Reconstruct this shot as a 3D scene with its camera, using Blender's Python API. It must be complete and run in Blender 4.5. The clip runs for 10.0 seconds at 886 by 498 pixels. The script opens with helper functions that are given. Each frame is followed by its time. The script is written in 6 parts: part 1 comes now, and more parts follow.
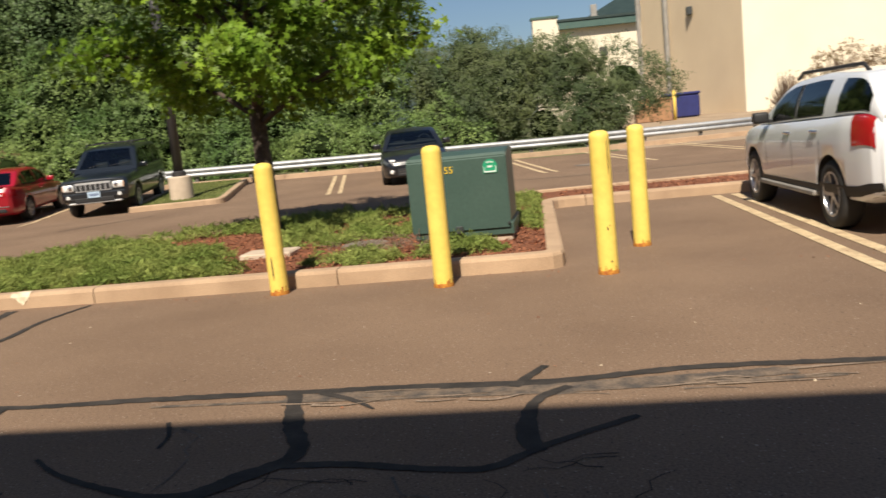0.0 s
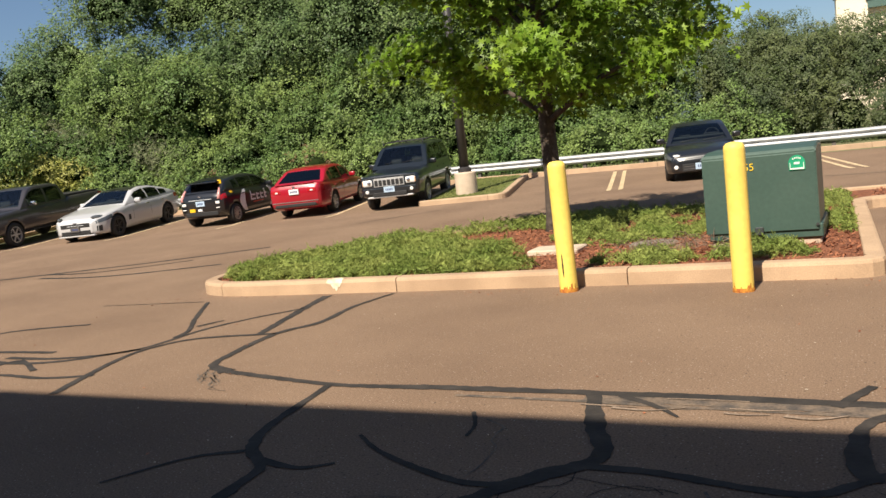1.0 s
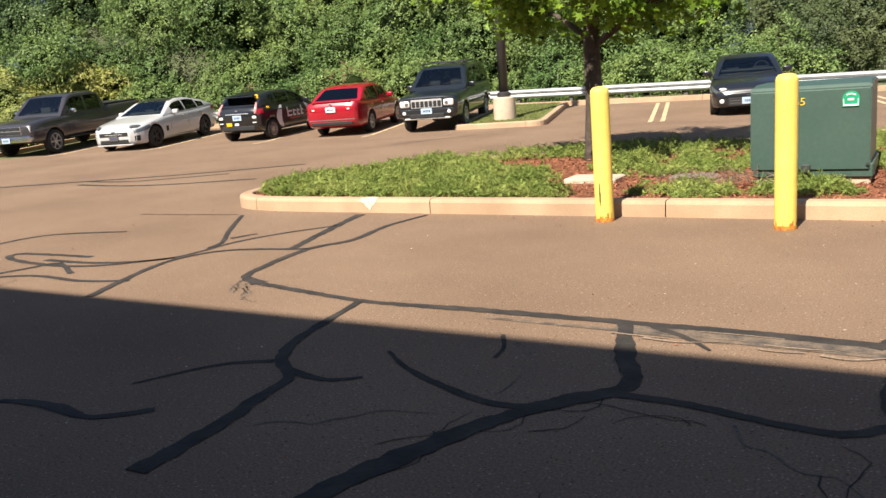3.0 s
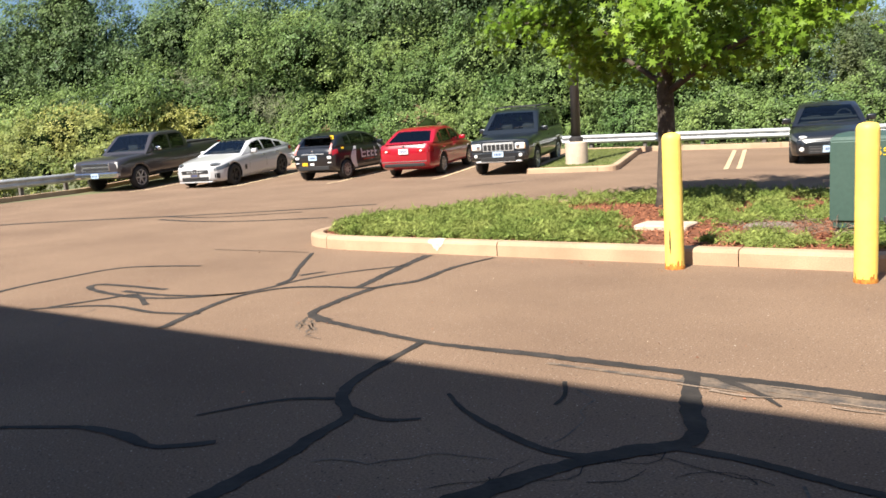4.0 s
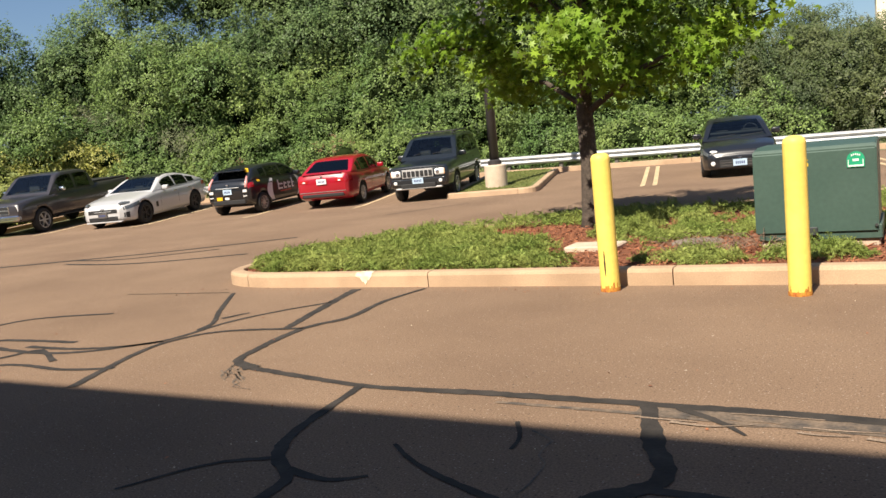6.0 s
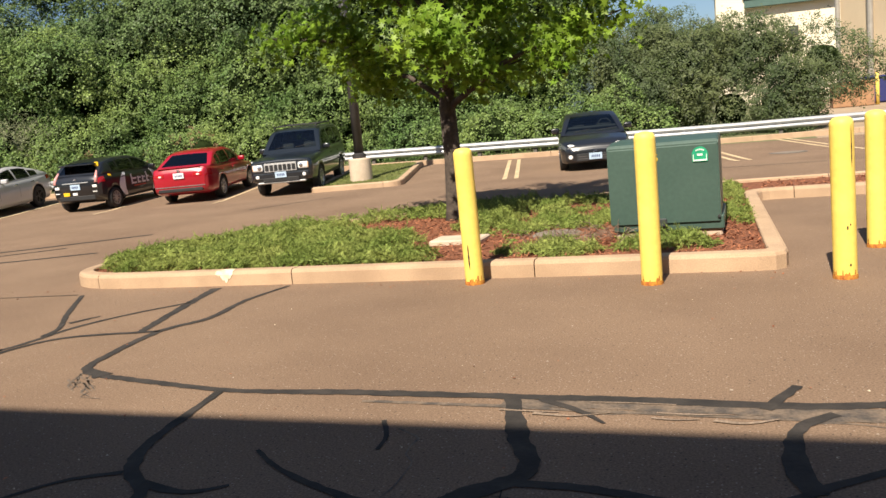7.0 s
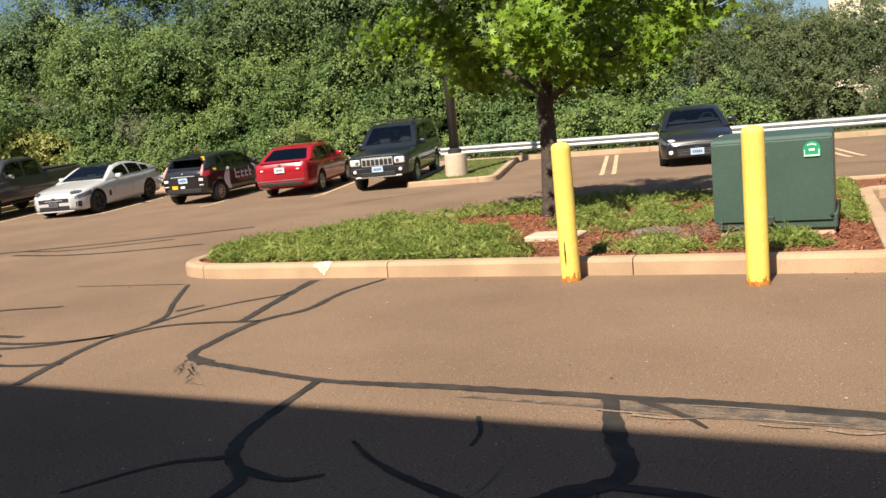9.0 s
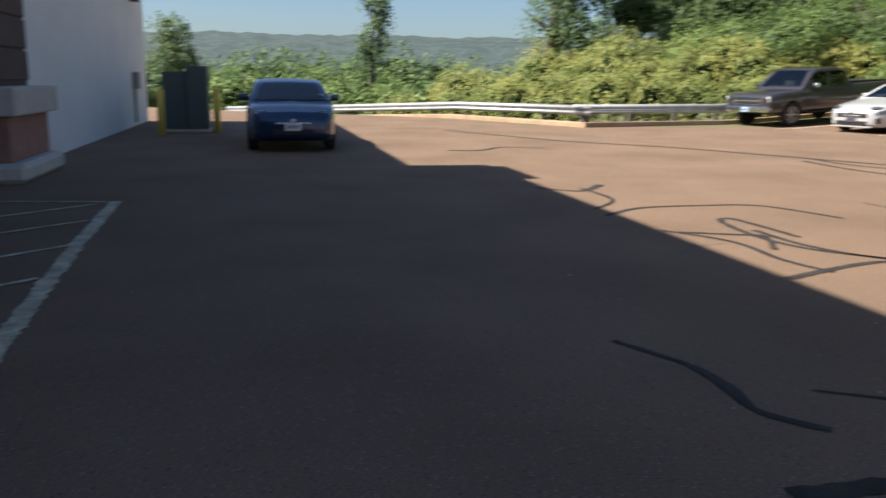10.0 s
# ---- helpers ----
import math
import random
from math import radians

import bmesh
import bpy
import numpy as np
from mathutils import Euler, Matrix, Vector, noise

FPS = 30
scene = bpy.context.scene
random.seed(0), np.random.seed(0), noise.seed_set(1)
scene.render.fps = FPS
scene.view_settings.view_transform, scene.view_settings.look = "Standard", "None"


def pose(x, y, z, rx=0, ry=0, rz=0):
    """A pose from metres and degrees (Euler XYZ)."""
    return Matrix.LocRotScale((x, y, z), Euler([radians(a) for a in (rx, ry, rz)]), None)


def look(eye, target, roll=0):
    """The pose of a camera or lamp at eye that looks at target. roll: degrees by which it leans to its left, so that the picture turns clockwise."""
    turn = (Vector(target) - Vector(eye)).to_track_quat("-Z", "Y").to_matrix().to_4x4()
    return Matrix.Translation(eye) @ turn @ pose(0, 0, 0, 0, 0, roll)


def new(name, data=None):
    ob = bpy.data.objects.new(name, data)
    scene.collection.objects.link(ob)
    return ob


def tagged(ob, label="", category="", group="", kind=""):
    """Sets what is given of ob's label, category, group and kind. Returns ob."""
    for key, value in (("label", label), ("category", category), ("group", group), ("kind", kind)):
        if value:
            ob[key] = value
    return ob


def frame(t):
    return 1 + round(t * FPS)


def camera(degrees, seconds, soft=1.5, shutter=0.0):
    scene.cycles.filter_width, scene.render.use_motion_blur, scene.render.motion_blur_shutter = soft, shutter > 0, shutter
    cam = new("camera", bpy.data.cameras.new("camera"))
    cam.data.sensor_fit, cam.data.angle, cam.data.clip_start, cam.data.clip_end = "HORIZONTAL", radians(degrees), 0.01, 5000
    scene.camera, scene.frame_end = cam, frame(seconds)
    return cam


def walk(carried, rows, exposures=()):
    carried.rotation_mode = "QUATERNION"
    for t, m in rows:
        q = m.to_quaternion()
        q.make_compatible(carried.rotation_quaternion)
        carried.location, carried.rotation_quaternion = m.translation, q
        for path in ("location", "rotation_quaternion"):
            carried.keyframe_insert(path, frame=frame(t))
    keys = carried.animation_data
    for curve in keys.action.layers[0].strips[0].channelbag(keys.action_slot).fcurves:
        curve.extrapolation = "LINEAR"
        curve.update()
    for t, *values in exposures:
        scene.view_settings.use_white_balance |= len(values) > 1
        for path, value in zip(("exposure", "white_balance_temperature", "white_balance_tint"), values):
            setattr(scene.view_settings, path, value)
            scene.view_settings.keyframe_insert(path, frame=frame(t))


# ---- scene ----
cam = camera(56.5, 10.0, soft=1.5, shutter=0.1)
PATH = [
    (0, (0.379, -0.252, 1.334), (0.065, 1.702, 1.045), -5.9),
    (0.5, (0.309, -0.263, 1.373), (-0.554, 1.526, 1.139), -5.7),
    (1, (0.22, -0.293, 1.381), (-0.71, 1.462, 1.151), -6.7),
    (1.5, (0.186, -0.254, 1.373), (-0.738, 1.502, 1.122), -6.4),
    (2, (0.155, -0.263, 1.367), (-0.765, 1.493, 1.103), -4.6),
    (2.5, (0.132, -0.293, 1.362), (-0.779, 1.455, 1.025), -4.2),
    (2.7, (0.151, -0.266, 1.354), (-0.781, 1.462, 0.972), -4.6),
    (3.8, (0.199, -0.237, 1.332), (-0.975, 1.338, 0.959), -3.0),
    (4, (0.204, -0.231, 1.342), (-0.942, 1.383, 1.055), -3.6),
    (4.5, (0.166, -0.276, 1.367), (-0.806, 1.46, 1.162), -4.1),
    (5, (0.117, -0.25, 1.357), (-0.823, 1.502, 1.138), -3.8),
    (6.3, (-0.039, 0.013, 1.365), (-1.021, 1.738, 1.116), -6.3),
    (6.5, (-0.039, 0.029, 1.362), (-0.945, 1.792, 1.095), -5.8),
    (7, (-0.03, 0.014, 1.376), (-0.721, 1.868, 1.087), -5.5),
    (7.5, (-0.066, 0.018, 1.374), (-0.798, 1.861, 1.107), -5.0),
    (8, (-0.067, 0.036, 1.371), (-0.905, 1.832, 1.105), -5.3),
    (8.5, (-0.056, 0.038, 1.367), (-0.927, 1.818, 1.098), -5.7),
    (9, (-0.062, 0.045, 1.368), (-0.961, 1.81, 1.09), -5.6),
    (9.5, (-0.123, 0.056, 1.331), (-1.475, 1.503, 1.053), -2.5),
    (9.6, (-0.135, -0.007, 1.316), (-1.638, 1.282, 1.029), -1.3),
    (9.8, (-0.169, -0.03, 1.32), (-1.892, 0.93, 0.99), -0.2),
    (10, (-0.195, -0.036, 1.294), (-2.108, 0.389, 0.896), 0.7),
]
EXPOSURES = [(0, 0.6, 6500, 10), (0.5, 0.74, 6500, 10), (1.5, 0.97, 6500, 10), (2.5, 1.03, 6500, 10), (3.8, 1.48, 6000, 10), (4.5, 1.1, 6450, 10), (5, 1.02, 6500, 10),
             (6.5, 1.05, 6500, 10), (7.5, 0.94, 6550, 10), (9, 1.0, 6500, 10), (9.5, 1.05, 6250, 10), (10, 1.2, 6050, 10)]
walk(cam, [(t, look(eye, target, roll)) for t, eye, target, roll in PATH], EXPOSURES)

# ---- daylight: sun behind the shop front, clear sky ----
SUN_AZ, SUN_EL = 2.5, 48.0          # shadows fall towards +y, turned this much towards +x
sun = new("sun", bpy.data.lights.new("sun", "SUN"))
sun.data.energy, sun.data.angle, sun.data.color = 4.5, radians(0.53), (1.0, 0.90, 0.75)
_h = Vector((-math.sin(radians(SUN_AZ)), -math.cos(radians(SUN_AZ)), 0)) * math.cos(radians(SUN_EL))
SUN_TO = Vector((_h.x, _h.y, math.sin(radians(SUN_EL))))
sun.matrix_world = look(SUN_TO * 60, (0, 0, 0))
world = bpy.data.worlds.new("sky")
scene.world = world
world.use_nodes = True
_n = world.node_tree.nodes
_sky = _n.new("ShaderNodeTexSky")
_sky.sky_type, _sky.sun_disc = "NISHITA", False
_sky.sun_elevation, _sky.sun_rotation = radians(SUN_EL), math.atan2(SUN_TO.x, SUN_TO.y)
_sky.air_density, _sky.dust_density, _sky.ozone_density = 1.0, 1.0, 4.0
_bg = _n["Background"]
_bg.inputs["Strength"].default_value = 0.052
world.node_tree.links.new(_sky.outputs["Color"], _bg.inputs["Color"])

# ---- materials ----
def mat(name, color, rough=0.6, metal=0.0, color2=None, scale=4.0, detail=6.0, fine=None, fine_amt=0.12, bump=0.0, bump_scale=60.0, vary=0.0, spec=None, coat=0.0, translucent=0.0, island=0.0):
    """Procedural surface: base colour broken up by noise at two scales, optional relief, per-piece variation and thin-leaf light."""
    m = bpy.data.materials.new(name)
    m.use_nodes = True
    nt = m.node_tree
    N, K = nt.nodes, nt.links.new
    b = N["Principled BSDF"]
    b.inputs["Roughness"].default_value, b.inputs["Metallic"].default_value = rough, metal
    if spec is not None:
        b.inputs["Specular IOR Level"].default_value = spec
    b.inputs["Coat Weight"].default_value = coat
    b.inputs["Coat Roughness"].default_value = 0.03
    tc = N.new("ShaderNodeTexCoord")
    out = None
    c2 = color2 or tuple(c * 0.8 for c in color)
    big = N.new("ShaderNodeTexNoise")
    big.inputs["Scale"].default_value, big.inputs["Detail"].default_value = scale, detail
    K(tc.outputs["Object"], big.inputs["Vector"])
    ramp = N.new("ShaderNodeValToRGB")
    ramp.color_ramp.elements[0].position, ramp.color_ramp.elements[1].position = 0.35, 0.68
    ramp.color_ramp.elements[0].color, ramp.color_ramp.elements[1].color = (*color, 1), (*c2, 1)
    K(big.outputs["Fac"], ramp.inputs["Fac"])
    out = ramp.outputs["Color"]
    if fine:
        f = N.new("ShaderNodeTexNoise")
        f.inputs["Scale"].default_value, f.inputs["Detail"].default_value = fine, 3.0
        K(tc.outputs["Object"], f.inputs["Vector"])
        mr = N.new("ShaderNodeMapRange")
        mr.inputs["From Min"].default_value, mr.inputs["From Max"].default_value = 0.3, 0.7
        mr.inputs["To Min"].default_value, mr.inputs["To Max"].default_value = 1 - fine_amt, 1 + fine_amt
        K(f.outputs["Fac"], mr.inputs["Value"])
        mx = N.new("ShaderNodeVectorMath")
        mx.operation = "SCALE"
        K(out, mx.inputs[0]), K(mr.outputs["Result"], mx.inputs["Scale"])
        out = mx.outputs["Vector"]
    if vary or island:
        src = N.new("ShaderNodeNewGeometry").outputs["Random Per Island"] if island else N.new("ShaderNodeObjectInfo").outputs["Random"]
        a = island or vary
        mr = N.new("ShaderNodeMapRange")
        mr.inputs["To Min"].default_value, mr.inputs["To Max"].default_value = 1 - a, 1 + a
        K(src, mr.inputs["Value"])
        mx = N.new("ShaderNodeVectorMath")
        mx.operation = "SCALE"
        K(out, mx.inputs[0]), K(mr.outputs["Result"], mx.inputs["Scale"])
        out = mx.outputs["Vector"]
    K(out, b.inputs["Base Color"])
    if bump:
        bn = N.new("ShaderNodeTexNoise")
        bn.inputs["Scale"].default_value, bn.inputs["Detail"].default_value = bump_scale, 4.0
        K(tc.outputs["Object"], bn.inputs["Vector"])
        bp = N.new("ShaderNodeBump")
        bp.inputs["Strength"].default_value, bp.inputs["Distance"].default_value = bump, 0.01
        K(bn.outputs["Fac"], bp.inputs["Height"])
        K(bp.outputs["Normal"], b.inputs["Normal"])
    if translucent:
        tr = N.new("ShaderNodeBsdfTranslucent")
        K(out, tr.inputs["Color"])
        mxs = N.new("ShaderNodeMixShader")
        mxs.inputs["Fac"].default_value = translucent
        K(b.outputs["BSDF"], mxs.inputs[1]), K(tr.outputs["BSDF"], mxs.inputs[2])
        K(mxs.outputs["Shader"], N["Material Output"].inputs["Surface"])
    return m


ASPHALT = mat("asphalt", (0.226, 0.153, 0.103), 0.92, color2=(0.176, 0.117, 0.079), scale=0.6, detail=12, fine=95, fine_amt=0.34, bump=0.5, bump_scale=140, spec=0.2)


def add_specks(m, scale, reach, tone, keep):
    """Scatters small light or dark stones over a surface: only some cells of a fine cell pattern carry one."""
    N, K = m.node_tree.nodes, m.node_tree.links.new
    p = N["Principled BSDF"]
    old = p.inputs["Base Color"].links[0].from_socket
    tc = N.new("ShaderNodeTexCoord")
    v = N.new("ShaderNodeTexVoronoi")
    v.inputs["Scale"].default_value = scale
    K(tc.outputs["Object"], v.inputs["Vector"])
    near = N.new("ShaderNodeMath")
    near.operation, near.inputs[1].default_value = "LESS_THAN", reach
    K(v.outputs["Distance"], near.inputs[0])
    sep = N.new("ShaderNodeSeparateColor")
    K(v.outputs["Color"], sep.inputs["Color"])
    some = N.new("ShaderNodeMath")
    some.operation, some.inputs[1].default_value = "LESS_THAN", keep
    K(sep.outputs["Red"], some.inputs[0])
    both = N.new("ShaderNodeMath")
    both.operation = "MULTIPLY"
    K(near.outputs[0], both.inputs[0]), K(some.outputs[0], both.inputs[1])
    mix = N.new("ShaderNodeMix")
    mix.data_type = "RGBA"
    mix.inputs["B"].default_value = (*tone, 1)
    K(both.outputs[0], mix.inputs["Factor"]), K(old, mix.inputs["A"])
    K(mix.outputs["Result"], p.inputs["Base Color"])


add_specks(ASPHALT, 60, 0.28, (0.33, 0.26, 0.20), 0.13)
add_specks(ASPHALT, 45, 0.26, (0.10, 0.072, 0.052), 0.10)
add_specks(ASPHALT, 7, 0.055, (0.45, 0.38, 0.30), 0.12)
SANDY = mat("sandy_ground", (0.36, 0.27, 0.18), 0.95, color2=(0.28, 0.20, 0.13), scale=0.6, fine=12, bump=0.3, bump_scale=15)
LOT_DIRT = mat("dry_ground", (0.16, 0.15, 0.07), 0.95, color2=(0.09, 0.11, 0.04), scale=0.5, fine=20, bump=0.4, bump_scale=20)
TAR = mat("crack_sealant", (0.018, 0.015, 0.013), 0.92, color2=(0.044, 0.036, 0.030), scale=6, fine=40, bump=0.3, bump_scale=40)
PATCHED = mat("worn_sealant", (0.075, 0.062, 0.052), 0.8, color2=(0.20, 0.145, 0.10), scale=9, fine=60, fine_amt=0.3)
PALE_WEAR = mat("worn_pale_asphalt", (0.27, 0.20, 0.145), 0.9, color2=(0.20, 0.145, 0.10), scale=12, fine=70, fine_amt=0.3)
STRIPE = mat("stripe_paint", (0.64, 0.50, 0.30), 0.8, color2=(0.42, 0.30, 0.18), scale=6, fine=60, fine_amt=0.25)
BAY_WHITE = mat("bay_paint", (0.60, 0.55, 0.40), 0.8, color2=(0.32, 0.27, 0.18), scale=5, fine=50, fine_amt=0.3)
KERB = mat("kerb_concrete", (0.46, 0.32, 0.205), 0.9, color2=(0.36, 0.245, 0.155), scale=2.5, fine=90, fine_amt=0.12, bump=0.25, bump_scale=90, vary=0.06)
KERB_WHITE = mat("kerb_chip", (0.78, 0.68, 0.50), 0.9, color2=(0.5, 0.38, 0.26), scale=12)
CONCRETE = mat("pale_concrete", (0.56, 0.45, 0.34), 0.9, color2=(0.46, 0.36, 0.27), scale=3, fine=80, bump=0.2, bump_scale=70)
YELLOW = mat("yellow_sleeve", (0.84, 0.63, 0.14), 0.55, color2=(0.80, 0.57, 0.115), scale=2.5, fine=18, fine_amt=0.06, bump=0.08, bump_scale=14, spec=0.35)
RUST = mat("rust", (0.34, 0.10, 0.02), 0.9, color2=(0.55, 0.25, 0.03), scale=25, fine=90, fine_amt=0.3, bump=0.3)
SCRAPE = mat("black_scrape", (0.03, 0.025, 0.02), 0.8, color2=(0.09, 0.06, 0.02), scale=40)
BOX_GREEN = mat("cabinet_green", (0.040, 0.078, 0.062), 0.5, color2=(0.050, 0.090, 0.072), scale=2.0, fine=25, fine_amt=0.08, bump=0.05, bump_scale=30)
LABEL_GREEN = mat("label_green", (0.01, 0.32, 0.16), 0.5)
LABEL_WHITE = mat("label_white", (0.75, 0.8, 0.75), 0.5)
NUM_YELLOW = mat("number_yellow", (0.75, 0.5, 0.03), 0.5)
MULCH = mat("red_mulch", (0.22, 0.075, 0.032), 0.95, color2=(0.13, 0.045, 0.02), scale=9, fine=60, fine_amt=0.45, bump=1.0, bump_scale=50)
CHIP = mat("mulch_chip", (0.30, 0.115, 0.055), 0.95, color2=(0.18, 0.068, 0.034), scale=6, island=0.45)
JUNIPER = mat("juniper_sprig", (0.150, 0.205, 0.044), 0.7, color2=(0.265, 0.30, 0.080), scale=2.6, island=0.5, translucent=0.2, spec=0.2)
TWIG = mat("dry_twig", (0.20, 0.135, 0.095), 0.9, island=0.3)
GRASS = mat("grass_blade", (0.15, 0.185, 0.045), 0.8, color2=(0.20, 0.21, 0.065), scale=2.0, island=0.3, translucent=0.2)
TURF = mat("turf", (0.11, 0.14, 0.035), 0.95, color2=(0.15, 0.15, 0.05), scale=3, fine=50, fine_amt=0.3, bump=0.6, bump_scale=60)
BARK = mat("bark", (0.095, 0.073, 0.056), 0.95, color2=(0.05, 0.038, 0.03), scale=9, fine=50, fine_amt=0.3, bump=1.0, bump_scale=28)
CUT_WOOD = mat("pruned_wood", (0.50, 0.40, 0.28), 0.9)
LEAF_TREE = mat("sweetgum_leaf", (0.14, 0.245, 0.024), 0.42, color2=(0.225, 0.33, 0.036), scale=1.4, island=0.4, translucent=0.4, spec=0.25)
LEAF_WOOD = mat("woodland_leaf", (0.078, 0.130, 0.050), 0.5, color2=(0.150, 0.210, 0.068), scale=0.35, island=0.55, translucent=0.25, spec=0.25)
LEAF_VINE = mat("vine_leaf", (0.094, 0.162, 0.046), 0.5, color2=(0.215, 0.285, 0.080), scale=0.4, island=0.55, translucent=0.25, spec=0.28)
LEAF_YELLOW = mat("yellowing_leaf", (0.18, 0.235, 0.055), 0.6, color2=(0.35, 0.34, 0.085), scale=0.6, island=0.35, translucent=0.25)
LEAF_WILLOW = mat("grey_green_leaf", (0.050, 0.080, 0.024), 0.6, color2=(0.105, 0.128, 0.040), scale=0.6, island=0.35, translucent=0.2)
LEAF_GOLD = mat("golden_leaf", (0.23, 0.265, 0.05), 0.5, color2=(0.38, 0.36, 0.09), scale=0.8, island=0.35, translucent=0.3)
LEAF_STRAW_GREEN = mat("grey_scrub_leaf", (0.15, 0.18, 0.085), 0.7, color2=(0.21, 0.22, 0.12), scale=0.8, island=0.35, translucent=0.2)
LEAF_STRAW = mat("straw_stalk", (0.21, 0.20, 0.115), 0.8, color2=(0.27, 0.24, 0.15), scale=1.0, island=0.3, translucent=0.3)
LEAF_BROWN = mat("dry_leaf", (0.20, 0.12, 0.06), 0.8, color2=(0.13, 0.10, 0.04), scale=1.0, island=0.35, translucent=0.2)
# near-black colour stands in for the shade deep inside the leaf masses
LEAF_SHADE = mat("painted_foliage_shade", (0.020, 0.030, 0.010), 0.95, color2=(0.010, 0.016, 0.006), scale=2.0, bump=1.0, bump_scale=4, spec=0.0)
# distance haze is put into this blue-grey green colour
HILL = mat("haze_tinted_woods", (0.062, 0.088, 0.078), 1.0, color2=(0.032, 0.052, 0.050), scale=0.05, fine=0.25, fine_amt=0.55)
GALV = mat("galvanised_steel", (0.46, 0.47, 0.48), 0.55, 0.35, color2=(0.35, 0.36, 0.365), scale=3, fine=20, fine_amt=0.1)
POST = mat("weathered_post", (0.13, 0.115, 0.10), 0.85, color2=(0.09, 0.08, 0.07), scale=5)
POLE = mat("dark_bronze_paint", (0.035, 0.032, 0.032), 0.45, color2=(0.05, 0.045, 0.042), scale=2)
# store stucco: dim side and sunlit faces are told apart in the colour
STUCCO_DIM = mat("tan_stucco_dim_face", (0.70, 0.56, 0.38), 0.92, color2=(0.65, 0.51, 0.345), scale=0.4, fine=60, fine_amt=0.06, bump=0.15, bump_scale=60)
STUCCO_LIT = mat("cream_stucco_lit_face", (0.78, 0.70, 0.55), 0.92, color2=(0.74, 0.655, 0.50), scale=0.4, fine=60, fine_amt=0.05, bump=0.15, bump_scale=60)
TEAL_DARK = mat("dark_teal_roof", (0.018, 0.035, 0.033), 0.6, color2=(0.026, 0.046, 0.042), scale=1.5, fine=15)
TEAL = mat("teal_roof_metal", (0.055, 0.105, 0.09), 0.55, color2=(0.07, 0.125, 0.105), scale=1.5, fine=15)
PIPE = mat("grey_downspout", (0.30, 0.28, 0.25), 0.6)
WHITE_WALL = mat("white_painted_block", (0.82, 0.83, 0.84), 0.85, color2=(0.77, 0.78, 0.79), scale=0.8, fine=50, fine_amt=0.05, bump=0.2, bump_scale=25)
PINK_STONE = mat("pink_split_block", (0.36, 0.20, 0.165), 0.92, color2=(0.30, 0.165, 0.135), scale=4, fine=50, fine_amt=0.15, bump=0.6, bump_scale=35, vary=0.08)
CAP_STONE = mat("cast_stone_cap", (0.56, 0.53, 0.50), 0.9, color2=(0.48, 0.45, 0.42), scale=3, fine=60, bump=0.2)
BROWN_CLAD = mat("brown_cladding", (0.10, 0.065, 0.055), 0.8, color2=(0.08, 0.05, 0.042), scale=3, fine=30, vary=0.1)
FASCIA = mat("dark_fascia", (0.10, 0.09, 0.085), 0.7)
DARK_METAL = mat("dark_metal", (0.04, 0.045, 0.045), 0.5)
UTIL_GREY = mat("grey_green_cabinet", (0.075, 0.095, 0.09), 0.6, color2=(0.06, 0.08, 0.075), scale=3)
CARDBOARD = mat("brown_cardboard", (0.36, 0.20, 0.10), 0.9, color2=(0.28, 0.15, 0.08), scale=4)
BLUE_BIN = mat("blue_plastic", (0.02, 0.025, 0.13), 0.5)
STEEL_COVER = mat("grey_cover", (0.22, 0.18, 0.145), 0.85, color2=(0.16, 0.13, 0.10), scale=4, fine=40)
TYRE = mat("tyre_rubber", (0.018, 0.018, 0.018), 0.85, color2=(0.03, 0.028, 0.026), scale=8)
ALLOY = mat("alloy", (0.55, 0.55, 0.56), 0.35, 0.8)
ALLOY_BLACK = mat("black_alloy", (0.02, 0.02, 0.022), 0.35, 0.3)


def glass(name, tint):
    """Tinted car glass: see-through, with a mirror gloss that grows towards grazing."""
    m = bpy.data.materials.new(name)
    m.use_nodes = True
    N, K = m.node_tree.nodes, m.node_tree.links.new
    N.remove(N["Principled BSDF"])
    tr, gl, fr, mx = N.new("ShaderNodeBsdfTransparent"), N.new("ShaderNodeBsdfGlossy"), N.new("ShaderNodeFresnel"), N.new("ShaderNodeMixShader")
    tr.inputs["Color"].default_value = (*tint, 1)
    gl.inputs["Roughness"].default_value = 0.02
    fr.inputs["IOR"].default_value = 1.85
    K(fr.outputs["Fac"], mx.inputs["Fac"]), K(tr.outputs["BSDF"], mx.inputs[1]), K(gl.outputs["BSDF"], mx.inputs[2])
    K(mx.outputs["Shader"], N["Material Output"].inputs["Surface"])
    return m


GLASS = glass("car_glass", (0.52, 0.60, 0.62))
GLASS_DARK = glass("privacy_glass", (0.10, 0.11, 0.12))
CABIN_DARK = mat("cabin_trim", (0.035, 0.034, 0.034), 0.8, color2=(0.05, 0.047, 0.045), scale=6)
SEAT_CLOTH = mat("seat_cloth", (0.075, 0.07, 0.066), 0.9, color2=(0.055, 0.05, 0.048), scale=12, fine=60)
CHROME_DULL = mat("satin_silver", (0.60, 0.60, 0.60), 0.45, 0.5)
CHROME = mat("chrome", (0.75, 0.75, 0.76), 0.18, 1.0)
TRIM = mat("black_trim", (0.02, 0.02, 0.021), 0.6)
LAMP_CLEAR = mat("clear_lamp", (0.84, 0.83, 0.80), 0.16, color2=(0.62, 0.62, 0.60), scale=14, spec=0.7, coat=0.6)
LAMP_DARK = mat("smoked_lamp", (0.10, 0.11, 0.12), 0.1, spec=0.7, coat=0.6)
AMBER = mat("amber_lamp", (0.75, 0.42, 0.22), 0.2, coat=0.5)
